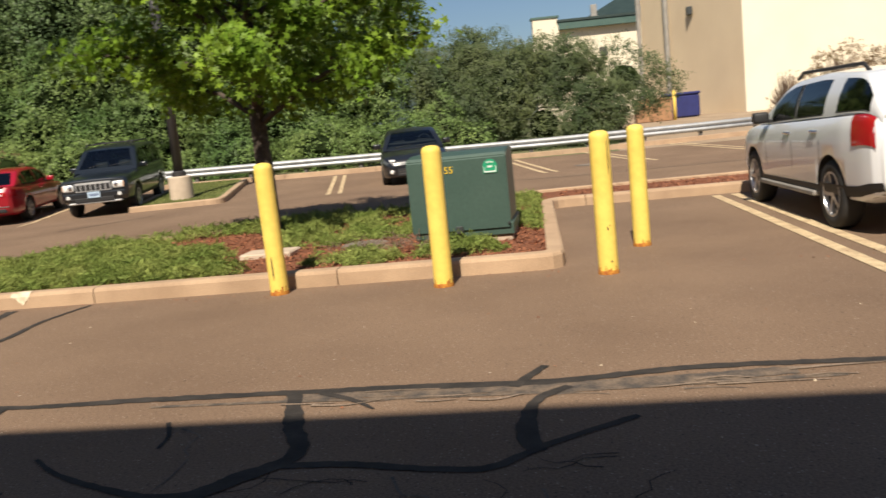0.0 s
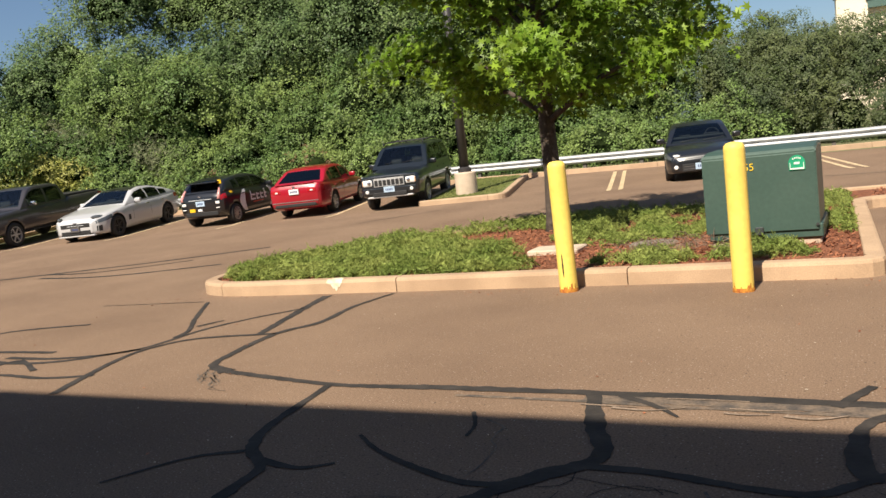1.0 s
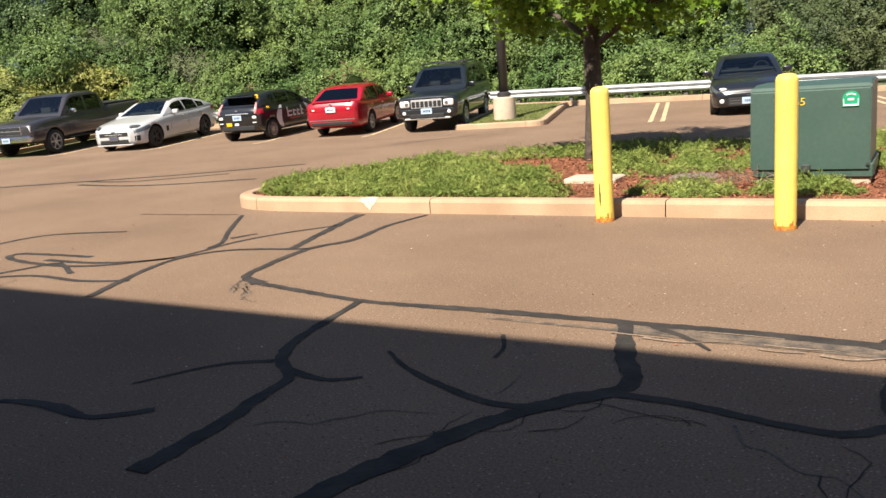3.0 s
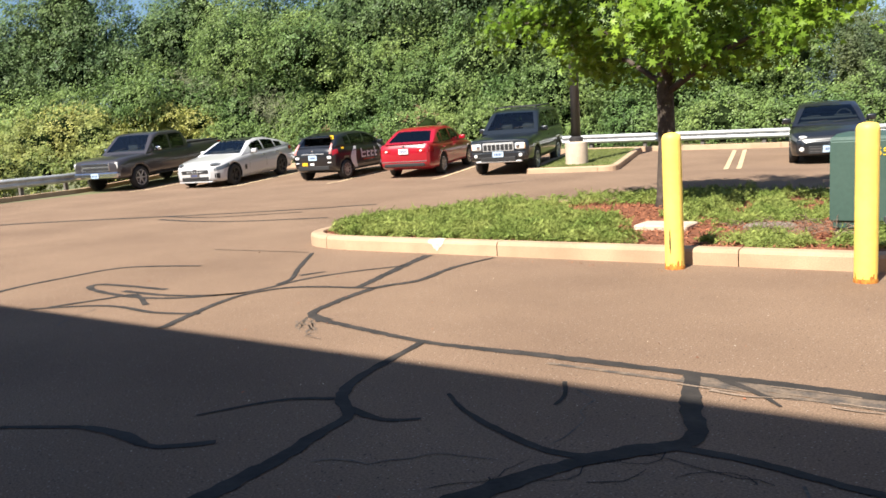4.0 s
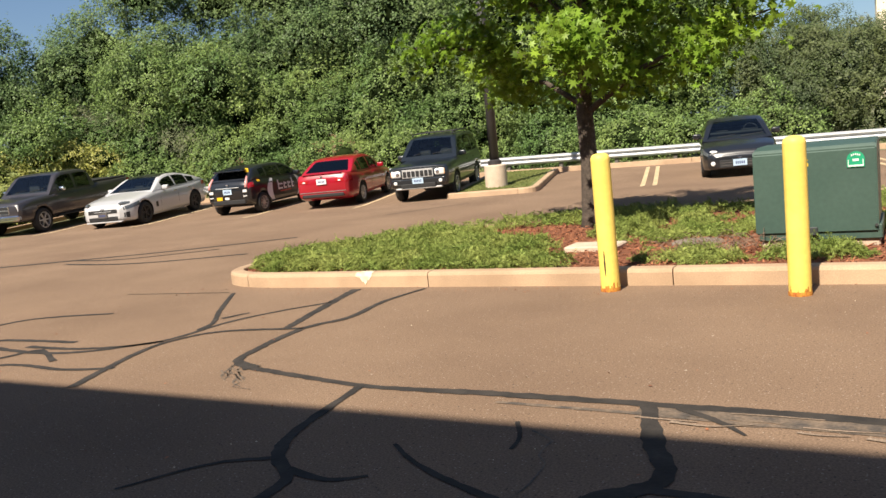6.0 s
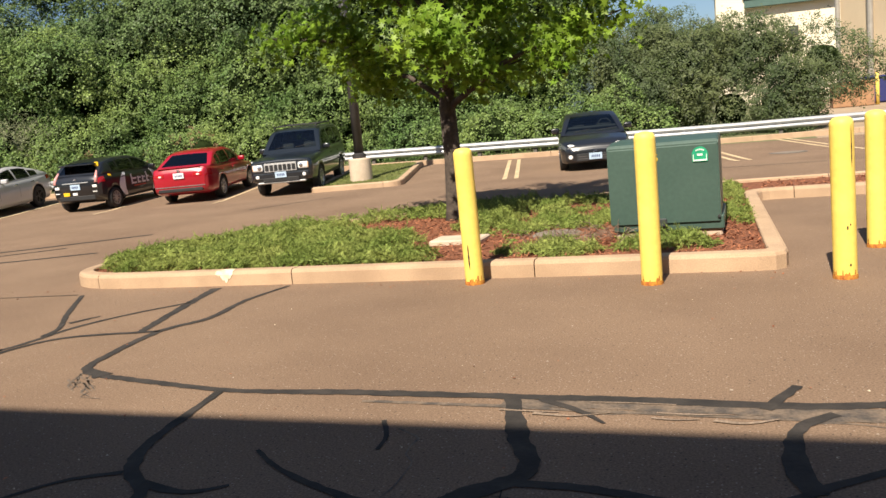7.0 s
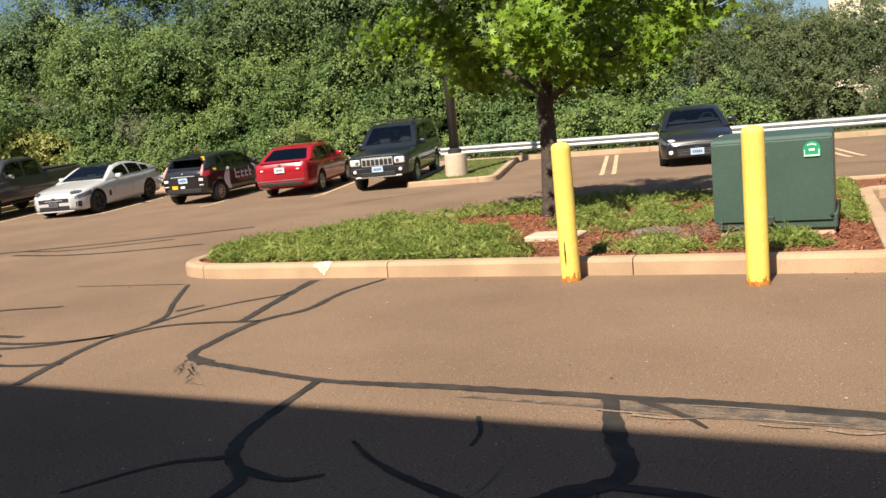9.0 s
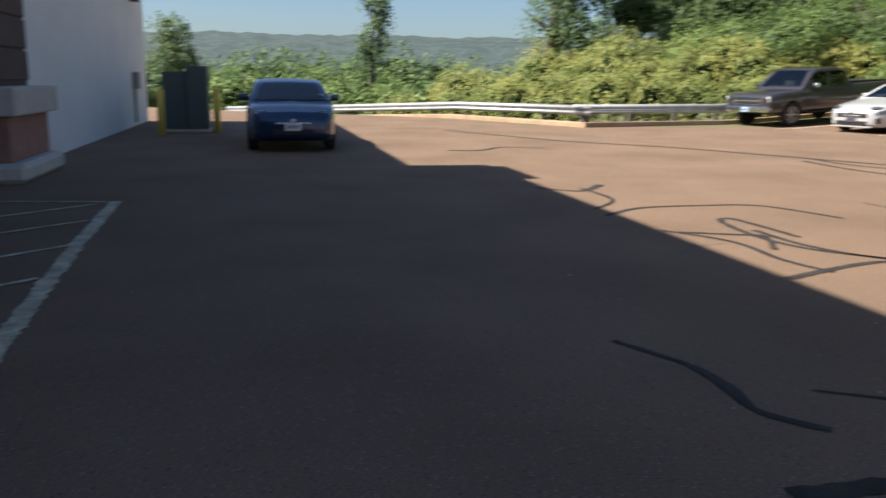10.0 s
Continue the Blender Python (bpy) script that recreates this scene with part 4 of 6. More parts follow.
def cover_height(x, y):
    """How high the juniper stands; zero where the mulch is bare."""
    v = noise.noise(Vector((x * 0.9, y * 0.9, 3.1))) * 0.5 + noise.noise(Vector((x * 2.3, y * 2.3, 7.0))) * 0.35
    h = 0.15 + 0.16 * v + 0.09 * noise.noise(Vector((x * 5.0, y * 5.0, 2.0)))
    for cx, cy, rx, ry in ((-4.35, 10.2, 1.2, 0.8), (-3.6, 9.2, 0.8, 0.4), (-2.95, 8.5, 0.7, 0.4), (-1.9, 8.6, 0.6, 0.4), (0.0, 8.0, 0.35, 0.8), (-0.8, 8.85, 0.7, 0.62), (-1.35, 8.0, 0.35, 0.25), (-2.4, 7.35, 0.5, 0.2), (-3.0, 7.95, 0.65, 0.4)):
        d = math.hypot((x - cx) / rx, (y - cy) / ry)
        h -= 0.5 * max(0.0, 1.15 - d)
    if x > -2.9:
        h -= 0.085 + 0.30 * max(0.0, noise.noise(Vector((x * 2.1, y * 2.1, 1.0))))
        h += 0.10 * max(0.0, 1 - math.hypot((x + 0.72) / 0.45, (y - 7.85) / 0.3)) + 0.2 * max(0.0, 1 - math.hypot((x + 0.12) / 0.2, (y - 7.7) / 0.18))
    if x > 0.2:
        h -= 0.3
    return h


def juniper_cover():
    rng = np.random.default_rng(3)
    t = thing("juniper_groundcover", "low spreading green juniper covering the planting island", "ground cover", kind="stuff")
    inner = round_path([(0.08, 7.22), (-0.1, 13.4), (-6.1, 10.95), (-7.55, 7.22)], [0.25, 0.6, 1.5, 1.5])
    locs, norms = [], []
    n = 0
    while n < 17000:
        x, y = rng.uniform(-8.1, 0.2), rng.uniform(7.1, 14.0)
        if y > 10.5 and rng.uniform() < 0.45:
            continue
        if not in_poly(x, y, inner):
            continue
        edge = min(1.0, 0.45 + (y - 7.2) * 1.6)
        h = cover_height(x, y) * edge
        if h < 0.035:
            continue
        k = rng.uniform(0.15, 1.0) ** 0.6
        locs.append((x, y, 0.10 + h * k * 0.92))
        e = 0.06
        gx = (cover_height(x + e, y) - cover_height(x - e, y)) / (2 * e)
        gy = (cover_height(x, y + e) - cover_height(x, y - e)) / (2 * e)
        norms.append((-gx * 0.8 + rng.normal(0, 0.5), -gy * 0.8 + rng.normal(0, 0.5) - 0.25, 0.75))
        n += 1
    locs, norms = np.array(locs), np.array(norms)
    V, F = [], []
    for k in range(9):
        f = k / 8
        y0, z0 = -0.5 + 1.1 * f, 0.30 * f * f
        for sg in (-1, 1):
            ln = 0.30 * (1 - 0.72 * f) * (0.8 + 0.4 * ((k * 5 + sg) % 3) / 2)
            i0 = len(V)
            V += [(0, y0 - 0.03, z0), (sg * ln * 0.55 + 0.025, y0 + ln * 0.32, z0 + 0.07), (sg * ln, y0 + ln * 0.85, z0 + 0.10 + 0.05 * (k % 2)), (sg * ln * 0.45 - 0.025, y0 + ln * 0.55, z0 + 0.03)]
            F.append((i0, i0 + 1, i0 + 2)), F.append((i0, i0 + 2, i0 + 3))
    b = frames_from(norms, rng, rng.uniform(0.075, 0.15, len(locs)))
    tagged(scatter("sprigs", V, F, locs, b, JUNIPER, t), kind="stuff")
    bm = bmesh.new()
    for i in range(130):
        x, y = rng.normal(-1.55, 0.3), rng.normal(8.05, 0.2)
        a = rng.uniform(0, 6.28)
        L = rng.uniform(0.08, 0.26)
        p = Vector((x, y, 0.13 + rng.uniform(0, 0.1)))
        q = p + Vector((math.cos(a) * L, math.sin(a) * L * 0.6, rng.uniform(-0.02, 0.12)))
        tube([p, p.lerp(q, 0.5) + Vector((0, 0, 0.03)), q], [0.0035, 0.003, 0.0015], 3, bm)
    tagged(part("dry_stems", bm, TWIG, t), "bare woody stems", kind="stuff")
    # loose bark over the bed
    m = 15000
    x, y = rng.uniform(-7.6, 0.15, m), rng.uniform(7.2, 11.5, m)
    x2, y2 = rng.uniform(0.2, 8.8, 3500), rng.uniform(12.2, 13.9, 3500)
    x, y = np.concatenate([x, x2]), np.concatenate([y, y2])
    ok = np.array([in_poly(a, b, ISLAND) for a, b in zip(x, y)])
    x, y = x[ok], y[ok]
    l = np.stack([x, y, 0.108 + rng.uniform(0, 0.03, len(x))], 1)
    nn = np.stack([rng.normal(0, 0.4, len(x)), rng.normal(0, 0.4, len(x)), np.ones(len(x))], 1)
    CV = [(-0.18, -0.5, 0), (0.18, -0.5, 0), (0.14, 0.5, 0.02), (-0.14, 0.5, 0), (0, 0, 0.12)]
    CF = [(0, 1, 4), (1, 2, 4), (2, 3, 4), (3, 0, 4)]
    o = scatter("bark_mulch", CV, CF, l, frames_from(nn, rng, rng.uniform(0.02, 0.052, len(x))), CHIP)
    tagged(o, "loose shredded red bark chips on the bed", "mulch", "", "stuff")
    # grass on the lamp island
    n = 16000
    x, y = rng.uniform(-12.2, -8.3, n), rng.uniform(19.3, 25.7, n)
    ins = [(a, b) for a, b in zip(x, y) if in_poly(a, b, [(-8.7, 19.95), (-10.25, 25.6), (-12.1, 25.3), (-10.65, 19.6)])]
    l = np.array([(a, b, gz(a, b) + 0.12) for a, b in ins])
    nn = np.stack([rng.normal(0, 1, len(l)), rng.normal(0, 1, len(l)), rng.normal(0, 0.25, len(l))], 1)
    b = frames_from(nn, rng, rng.uniform(0.05, 0.09, len(l)))
    o = scatter("grass_tufts", [(-0.15, 0, 0), (0.15, 0, 0), (0.03, 0, 0.9), (0.0, 0.3, 0.6)], [(0, 1, 2), (0, 2, 3)], l, np.stack([b[:, :, 0], b[:, :, 1], np.stack([np.zeros(len(l)), np.zeros(len(l)), np.full(len(l), 0.035)], 1)], 2), GRASS)
    tagged(o, "short grass on the lamp island", "grass", "", "stuff")


juniper_cover()


def ground_litter():
    rg = np.random.default_rng(8)
    n = 260
    x = rg.uniform(-8, 3, n)
    y = np.where(rg.uniform(size=n) < 0.6, 6.98 - np.abs(rg.normal(0, 0.18, n)), rg.uniform(1.0, 6.9, n))
    l = np.stack([x, y, np.full(n, 0.006)], 1)
    nn = np.stack([rg.normal(0, 0.3, n), rg.normal(0, 0.3, n), np.ones(n)], 1)
    o = scatter("ground_litter", LEAF_V, LEAF_F, l, frames_from(nn, rg, rg.uniform(0.008, 0.028, n)), CHIP)
    tagged(o, "scattered bark crumbs and leaf bits on the asphalt", "litter", "", "stuff")
    n = 45
    l = np.stack([rg.uniform(-6, 3, n), rg.uniform(1.2, 6.8, n), np.full(n, 0.003)], 1)
    nn = np.stack([rg.normal(0, 0.5, n), rg.normal(0, 0.5, n), np.ones(n)], 1)
    o = scatter("loose_grit", [(-0.5, -0.4, 0), (0.5, -0.3, 0), (0.4, 0.5, 0), (-0.4, 0.4, 0), (0, 0, 0.6)], [(0, 1, 4), (1, 2, 4), (2, 3, 4), (3, 0, 4)], l, frames_from(nn, rg, rg.uniform(0.004, 0.012, n)), KERB_WHITE)
    tagged(o, "pale grit lying on the asphalt", "grit", "", "stuff")


ground_litter()


# ---- lamp column ----
_t = thing("street_lamp", "dark steel lamp column on a round concrete base", "street lamp", (-9.95, 20.75, gz(-9.95, 20.75) + 0.1))
part("concrete_base", lathe([(0.31, -0.1), (0.31, 0.60), (0.30, 0.62), (0.27, 0.635), (0.001, 0.64)], 28), CONCRETE, _t, "tan concrete base")
part("base_plate", lathe([(0.19, 0.64), (0.19, 0.74), (0.13, 0.78)], 20), POLE, _t)
part("pole", lathe([(0.13, 0.74), (0.125, 4.0), (0.10, 8.0)], 16), POLE, _t, "", True)
part("luminaire", box((-0.25, -0.9, 7.95), (0.25, 0.1, 8.15), 0.03), POLE, _t)


# ---- vehicles ----
def smooth_keys(keys, s, k=3):
    xs, ys = [a for a, _ in keys], [b for _, b in keys]
    y = np.interp(s, xs, ys)
    for _ in range(k):
        p = np.pad(y, 1, mode="edge")
        y2 = 0.25 * p[:-2] + 0.5 * p[1:-1] + 0.25 * p[2:]
        y2[0], y2[-1] = y[0], y[-1]
        y = y2
    return y


def wheel_meshes(r, width, spokes, rim_mat, tag):
    w = width / 2
    tyre = mesh_of(lathe([(r * 0.62, -w), (r * 0.93, -w), (r * 0.985, -w * 0.75), (r, -w * 0.4), (r, w * 0.4), (r * 0.985, w * 0.75), (r * 0.93, w), (r * 0.62, w), (r * 0.60, w * 0.6)], 32, axis="Y"), "tyre", TYRE, True)
    bm = lathe([(r * 0.60, -w * 0.2), (r * 0.64, w * 0.9), (r * 0.66, w * 1.02), (r * 0.61, w * 1.02), (r * 0.57, w * 0.45), (r * 0.2, w * 0.40)], 32, axis="Y")
    lathe([(r * 0.13, w * 0.4), (r * 0.13, w * 0.85), (r * 0.09, w * 0.92)], 14, bm, axis="Y")
    for i in range(spokes):
        a = 2 * math.pi * i / spokes
        c, s_ = math.cos(a), math.sin(a)
        vs = []
        for rr, hw, yy in ((0.08, 0.07, 0.86), (0.62, 0.05, 0.94)):
            for sg in (-1, 1):
                for dy in (0.0, -0.35):
                    vs.append(bm.verts.new((c * rr * r - s_ * sg * hw * r, (yy + dy) * w, s_ * rr * r + c * sg * hw * r)))
        for f in ((0, 4, 6, 2), (0, 1, 5, 4), (2, 6, 7, 3), (1, 3, 7, 5)):
            bm.faces.new([vs[k] for k in f])
    bmesh.ops.recalc_face_normals(bm, faces=bm.faces)
    bm2 = lathe([(r * 0.58, -w * 0.3), (r * 0.58, w * 0.3)], 24, axis="Y")
    return tyre, mesh_of(bm, "rim", rim_mat), mesh_of(bm2, "brake_disc", TRIM)


def vehicle(name, label, cat, at, yaw, L, W, H, deck, roof, low, plan, wheels, r, body_paint, rim=ALLOY, spokes=5, windows=(), seams=(), glass_s=None, roof_mat=None, top_narrow=0.74, sill=None, group="", rear_glass=None, pillars=()):
    """A road vehicle: s runs from nose (0) to tail (L). deck, roof, low: heights along s; plan: half-width factor along s."""
    t = thing(name, label, cat, at, yaw, group)
    N = 90
    S = np.unique(np.concatenate([np.linspace(0, L, N), [0.015, 0.05, 0.1, L - 0.1, L - 0.05, L - 0.015]]))
    zd, zl, pw = smooth_keys(deck, S), smooth_keys(low, S, 2), smooth_keys(plan, S, 4) * W / 2

    def at_s(arr, s):
        return float(np.interp(s, S, arr))

    def ring(i_or_s):
        a, b, w = at_s(zd, i_or_s), at_s(zl, i_or_s), at_s(pw, i_or_s)
        h = a - b
        return [(0, b), (0.80 * w, b), (0.955 * w, b + 0.05 * h), (0.985 * w, b + 0.22 * h), (0.995 * w, b + 0.5 * h), (1.0 * w, b + 0.66 * h), (0.985 * w, b + 0.80 * h), (0.955 * w, b + 0.93 * h), (0.90 * w, b + 0.985 * h), (0.6 * w, a + 0.012), (0, a + 0.025)]

    bm = bmesh.new()
    rows = []
    for s in S:
        half = ring(s)
        pts = half + [(-y, z) for y, z in half[-2:0:-1]]
        rows.append([bm.verts.new((L / 2 - s, y, z)) for y, z in pts])
    n = len(rows[0])
    for a, b in zip(rows, rows[1:]):
        for k in range(n):
            bm.faces.new((a[k], a[(k + 1) % n], b[(k + 1) % n], b[k]))
    bm.faces.new(rows[0]), bm.faces.new(rows[-1][::-1])
    bmesh.ops.recalc_face_normals(bm, faces=bm.faces)
    body = part("body", bm, [body_paint, TRIM], t, "", True)
    # wheel arches cut out of the body
    cb = bmesh.new()
    for s in wheels:
        for sg in (-1, 1):
            lathe([(r + 0.055, sg * (W / 2 - 0.30) - 0.0), (r + 0.055, sg * (W / 2 + 0.1))] if sg > 0 else [(r + 0.055, -W / 2 - 0.1), (r + 0.055, -W / 2 + 0.30)], 28, cb, axis="Y", at=(L / 2 - s, 0, r))
    bmesh.ops.recalc_face_normals(cb, faces=cb.faces)
    cut = new("cutter", mesh_of(cb, "cutter", TRIM))
    cut.parent = t
    md = body.modifiers.new("arches", "BOOLEAN")
    md.operation, md.object, md.solver, md.material_mode = "DIFFERENCE", cut, "EXACT", "TRANSFER"
    bpy.context.view_layer.update()
    me = bpy.data.meshes.new_from_object(body.evaluated_get(bpy.context.evaluated_depsgraph_get()))
    body.modifiers.clear()
    body.data = me
    bpy.data.objects.remove(cut)

    # cabin: a shell with open window bays, glass set into them
    s0, s3 = roof[0][0], roof[-1][0]
    marks = [v for w_ in windows for v in w_[:2]] + [v for v in (glass_s or ()) if s0 < v < s3]
    C = np.unique(np.round(np.concatenate([np.linspace(s0, s3, 60), marks]), 4))
    zr = smooth_keys(roof, np.linspace(s0, s3, 60), 3)
    zr = np.interp(C, np.linspace(s0, s3, 60), zr)

    def cab(s):
        d = at_s(zd, s) - 0.03
        z = max(float(np.interp(s, C, zr)), d + 0.004)
        f = min(1.0, max(0.0, (z - d) / (H - d)))
        wb = at_s(pw, s) * 0.935
        wt = wb + (W / 2 * top_narrow - wb) * f
        return d, z, wb, wt, f

    def cab_side(s, u):
        d, z, wb, wt, f = cab(s)
        zt = d + (z - d) * 0.93
        bow = 0.03 * math.sin(math.pi * min(max(u, 0), 1)) * f
        return wb + (wt - wb) * u + bow, d + (zt - d) * u

    U = sorted({0.0, 0.25, 0.5, 0.75, 1.0} | {v for w_ in windows for v in w_[2:4]})
    grid = []
    for s in C:
        d, z, wb, wt, f = cab(s)
        e = wt - 0.11 * f
        half = [cab_side(s, u) for u in U] + [(wt - 0.035 * f, d + (z - d) * 0.98), (e, z)] + [(e * q, z + 0.022 * f * (1 - q * q)) for q in (0.88, 0.5, 0.0)]
        grid.append([(L / 2 - s, y, zz) for y, zz in half + [(-y, zz) for y, zz in half[-2::-1]]])
    n, nu = len(grid[0]), len(U)
    shells = {}

    def bay(sm, k):
        """Which opening a piece of the shell belongs to."""
        j = min(k, n - 2 - k)
        if j < nu - 1:
            um = (U[j] + U[j + 1]) / 2
            for w_i, (sa, sb, u0, u1) in enumerate(windows):
                if sa < sm < sb and u0 < um < u1:
                    return ("side_window", w_i, k < n / 2)
        elif j >= nu + 2 and glass_s:
            if glass_s[0] < sm < glass_s[1]:
                return ("windscreen", 0, True)
            if glass_s[2] < sm < glass_s[3]:
                return ("rear_window", 0, True)
        return ("cabin", 0, True)

    for i in range(len(C) - 1):
        for k in range(n - 1):
            key = bay((C[i] + C[i + 1]) / 2, k)
            b, vs = shells.setdefault(key, (bmesh.new(), {}))
            q = []
            for ii, kk in ((i, k), (i, k + 1), (i + 1, k + 1), (i + 1, k)):
                if (ii, kk) not in vs:
                    vs[ii, kk] = b.verts.new(grid[ii][kk])
                q.append(vs[ii, kk])
            b.faces.new(q)
    for (nm, w_i, _), (b, vs) in shells.items():
        bmesh.ops.recalc_face_normals(b, faces=b.faces)
        m_ = (roof_mat or body_paint) if nm == "cabin" else (rear_glass or GLASS) if nm == "rear_window" or (nm == "side_window" and w_i) else GLASS
        part(nm, b, m_, t, "", True)
    # what shows through the glass: parcel floor, seats with headrests, dashboard and wheel
    bm = bmesh.new()
    fl = [[bm.verts.new((L / 2 - s, sg * at_s(pw, s) * 0.86, at_s(zd, s) + 0.034)) for sg in (1, -1)] for s in C[2:-2]]
    for a, b in zip(fl, fl[1:]):
        bm.faces.new((a[0], a[1], b[1], b[0]))
    part("cabin_floor", bm, CABIN_DARK, t)
    belt = at_s(zd, (s0 + s3) / 2)
    sw = windows[0][0] + 0.55 if windows else s0 + 1.2
    tall = max(0.12, H - belt - 0.20)
    for back, seats in ((sw, (-0.36, 0.36)), (sw + 0.85, (-0.40, 0.0, 0.40))):
        if back > s3 - 0.35:
            continue
        for y in seats:
            st = part("seat_back", box((L / 2 - back - 0.09, y - 0.21, belt + 0.02), (L / 2 - back + 0.05, y + 0.21, belt + tall * 0.55), 0.045, seg=2), SEAT_CLOTH, t, "", True)
            part("headrest", box((L / 2 - back - 0.09, y - 0.11, belt + tall * 0.60), (L / 2 - back + 0.02, y + 0.11, belt + tall), 0.04, seg=2), SEAT_CLOTH, st, "", True)
    dash = part("dashboard", box((L / 2 - windows[0][0] - 0.12, -W * 0.36, belt), (L / 2 - windows[0][0] + 0.12, W * 0.36, belt + 0.07), 0.03, seg=2), CABIN_DARK, t, "", True)
    ring_bm = bmesh.new()
    tube([(0.0, 0.36 + 0.17 * math.cos(a_ * math.pi / 10), 0.17 * math.sin(a_ * math.pi / 10)) for a_ in range(21)], [0.014] * 21, 6, ring_bm)
    part("steering_wheel", ring_bm, TRIM, dash).matrix_basis = Matrix.Translation((L / 2 - windows[0][0] - 0.2, 0, belt + 0.06)) @ Euler((0, -0.4, 0)).to_matrix().to_4x4()

    def patch(fn, us, vs, name_, m, parent=t, lab="", smooth=True):
        b = bmesh.new()
        G = [[b.verts.new(fn(u, v)) for v in vs] for u in us]
        for i in range(len(us) - 1):
            for j in range(len(vs) - 1):
                b.faces.new((G[i][j], G[i + 1][j], G[i + 1][j + 1], G[i][j + 1]))
        return part(name_, b, m, parent, lab, smooth)

    lin = lambda a, b, k: [a + (b - a) * i / k for i in range(k + 1)]

    def side_glass(sa, sb, u0, u1, sg, m=GLASS, nm="side_window"):
        def fn(s, u):
            y, z = cab_side(s, u)
            return (L / 2 - s, sg * (y + 0.007), z)
        return patch(fn, lin(sa, sb, 10), lin(u0, u1, 5), nm, m)

    for sa, sb, u0, u1 in pillars:
        for sg in (1, -1):
            side_glass(sa, sb, u0, u1, sg, TRIM, "pillar_trim")
    for sa, sb, u0, u1 in windows:
        for sg in (1, -1):
            side_glass(sa, sb, u0 - 0.035, u0, sg, TRIM, "window_seal")
    if glass_s:
        for yy, ln in ((0.10, 0.52), (-0.45, 0.42)):
            d, z, wb, wt, fr = cab(glass_s[0] + 0.05)
            bm = tube([(L / 2 - glass_s[0] - 0.02, yy, cab(glass_s[0] + 0.02)[1] + 0.02), (L / 2 - glass_s[0] - 0.09, yy + ln, cab(glass_s[0] + 0.09)[1] + 0.03)], [0.007, 0.005], 5)
            part("wiper", bm, TRIM, t)

    def skin(s, v, sg, off=0.006):
        R = ring(s)
        zz = R[0][1] + (R[8][1] - R[0][1]) * v
        y = float(np.interp(zz, [p[1] for p in R[1:9]], [p[0] for p in R[1:9]]))
        return (L / 2 - s, sg * (y + off), zz)

    def skin_patch(sa, sb, va, vb, sg, nm, m, off=0.006, lab="", parent=t):
        return patch(lambda s, v: skin(s, v, sg, off), lin(sa, sb, 8), lin(va, vb, 3), nm, m, parent, lab)

    for s in seams:
        for sg in (1, -1):
            skin_patch(s, s + 0.012, 0.12, 0.95, sg, "door_seam", TRIM, 0.003)
    if sill:
        for sg in (1, -1):
            skin_patch(sill[0], sill[1], 0.02, sill[2], sg, "sill_trim", TRIM, 0.008)
    ty, rm, dk = wheel_meshes(r, 0.215, spokes, rim, name)
    for s in wheels:
        for sg in (1, -1):
            w = new("wheel")
            w.parent = t
            w.matrix_basis = pose(L / 2 - s, sg * (W / 2 - 0.125), r, 0, 0, 0 if sg > 0 else 180)
            for nm, mm in (("tyre", ty), ("rim", rm), ("brake_disc", dk)):
                part(nm, mm, None, w)
    t_api = dict(t=t, L=L, W=W, skin=skin, skin_patch=skin_patch, ring=ring, cab=cab, patch=patch, lin=lin, cab_side=cab_side)
    return t_api


def car_box(c, nm, s, y0, y1, z0, z1, m, depth=0.03, front=True, bevel=0.006, lab="", parent=None):
    """A fitting on the nose (front) or tail; s is how far it stands in from that end."""
    X = c["L"] / 2 - s if front else -c["L"] / 2 + s
    lo, hi = (X - depth, X + 0.012) if front else (X - 0.012, X + depth)
    return part(nm, box((lo, y0, z0), (hi, y1, z1), bevel), m, parent or c["t"], lab)


def lens(c, s, y, z, r, m, yaw=0.0, nm="headlight"):
    """A blown lamp lens let into a nose corner, one on each side."""
    for sg in (1, -1):
        bm = bmesh.new()
        q = bmesh.ops.create_uvsphere(bm, u_segments=16, v_segments=10, radius=1.0)
        for v in q["verts"]:
            v.co = Vector((v.co.x * r[0], v.co.y * r[1], v.co.z * r[2]))
        o = part(nm, bm, m, c["t"], "", True)
        o.matrix_basis = pose(c["L"] / 2 - s, sg * y, z, 0, -8, -sg * yaw)


def plate(c, z, front=True, y=0.0, s=0.0, m=None):
    p = car_box(c, "number_plate", s - 0.014, y - 0.155, y + 0.155, z - 0.078, z + 0.078, m or PLATE, 0.01, front, 0.003)
    X = c["L"] / 2 - s + 0.028 if front else -c["L"] / 2 + s - 0.028
    for i in range(5):
        yy = y - 0.1 + i * 0.044
        part("plate_bar", box((X - 0.003, yy, z - 0.03), (X + 0.003, yy + 0.026, z + 0.03)), PLATE_BAR, p)


def mirrors(c, s, z, m, stalk=0.1):
    for sg in (1, -1):
        y = sg * (c["W"] / 2 * 0.96 + stalk)
        q = part("mirror", box((c["L"] / 2 - s - 0.06, y - 0.10, z - 0.07), (c["L"] / 2 - s + 0.07, y + 0.10, z + 0.07), 0.035, seg=2), m, c["t"], "", True)
        part("mirror_arm", box((c["L"] / 2 - s - 0.03, min(y, sg * (c["W"] / 2 - 0.12)), z - 0.07), (c["L"] / 2 - s + 0.03, max(y, sg * (c["W"] / 2 - 0.12)), z - 0.03), 0.01), TRIM, q)


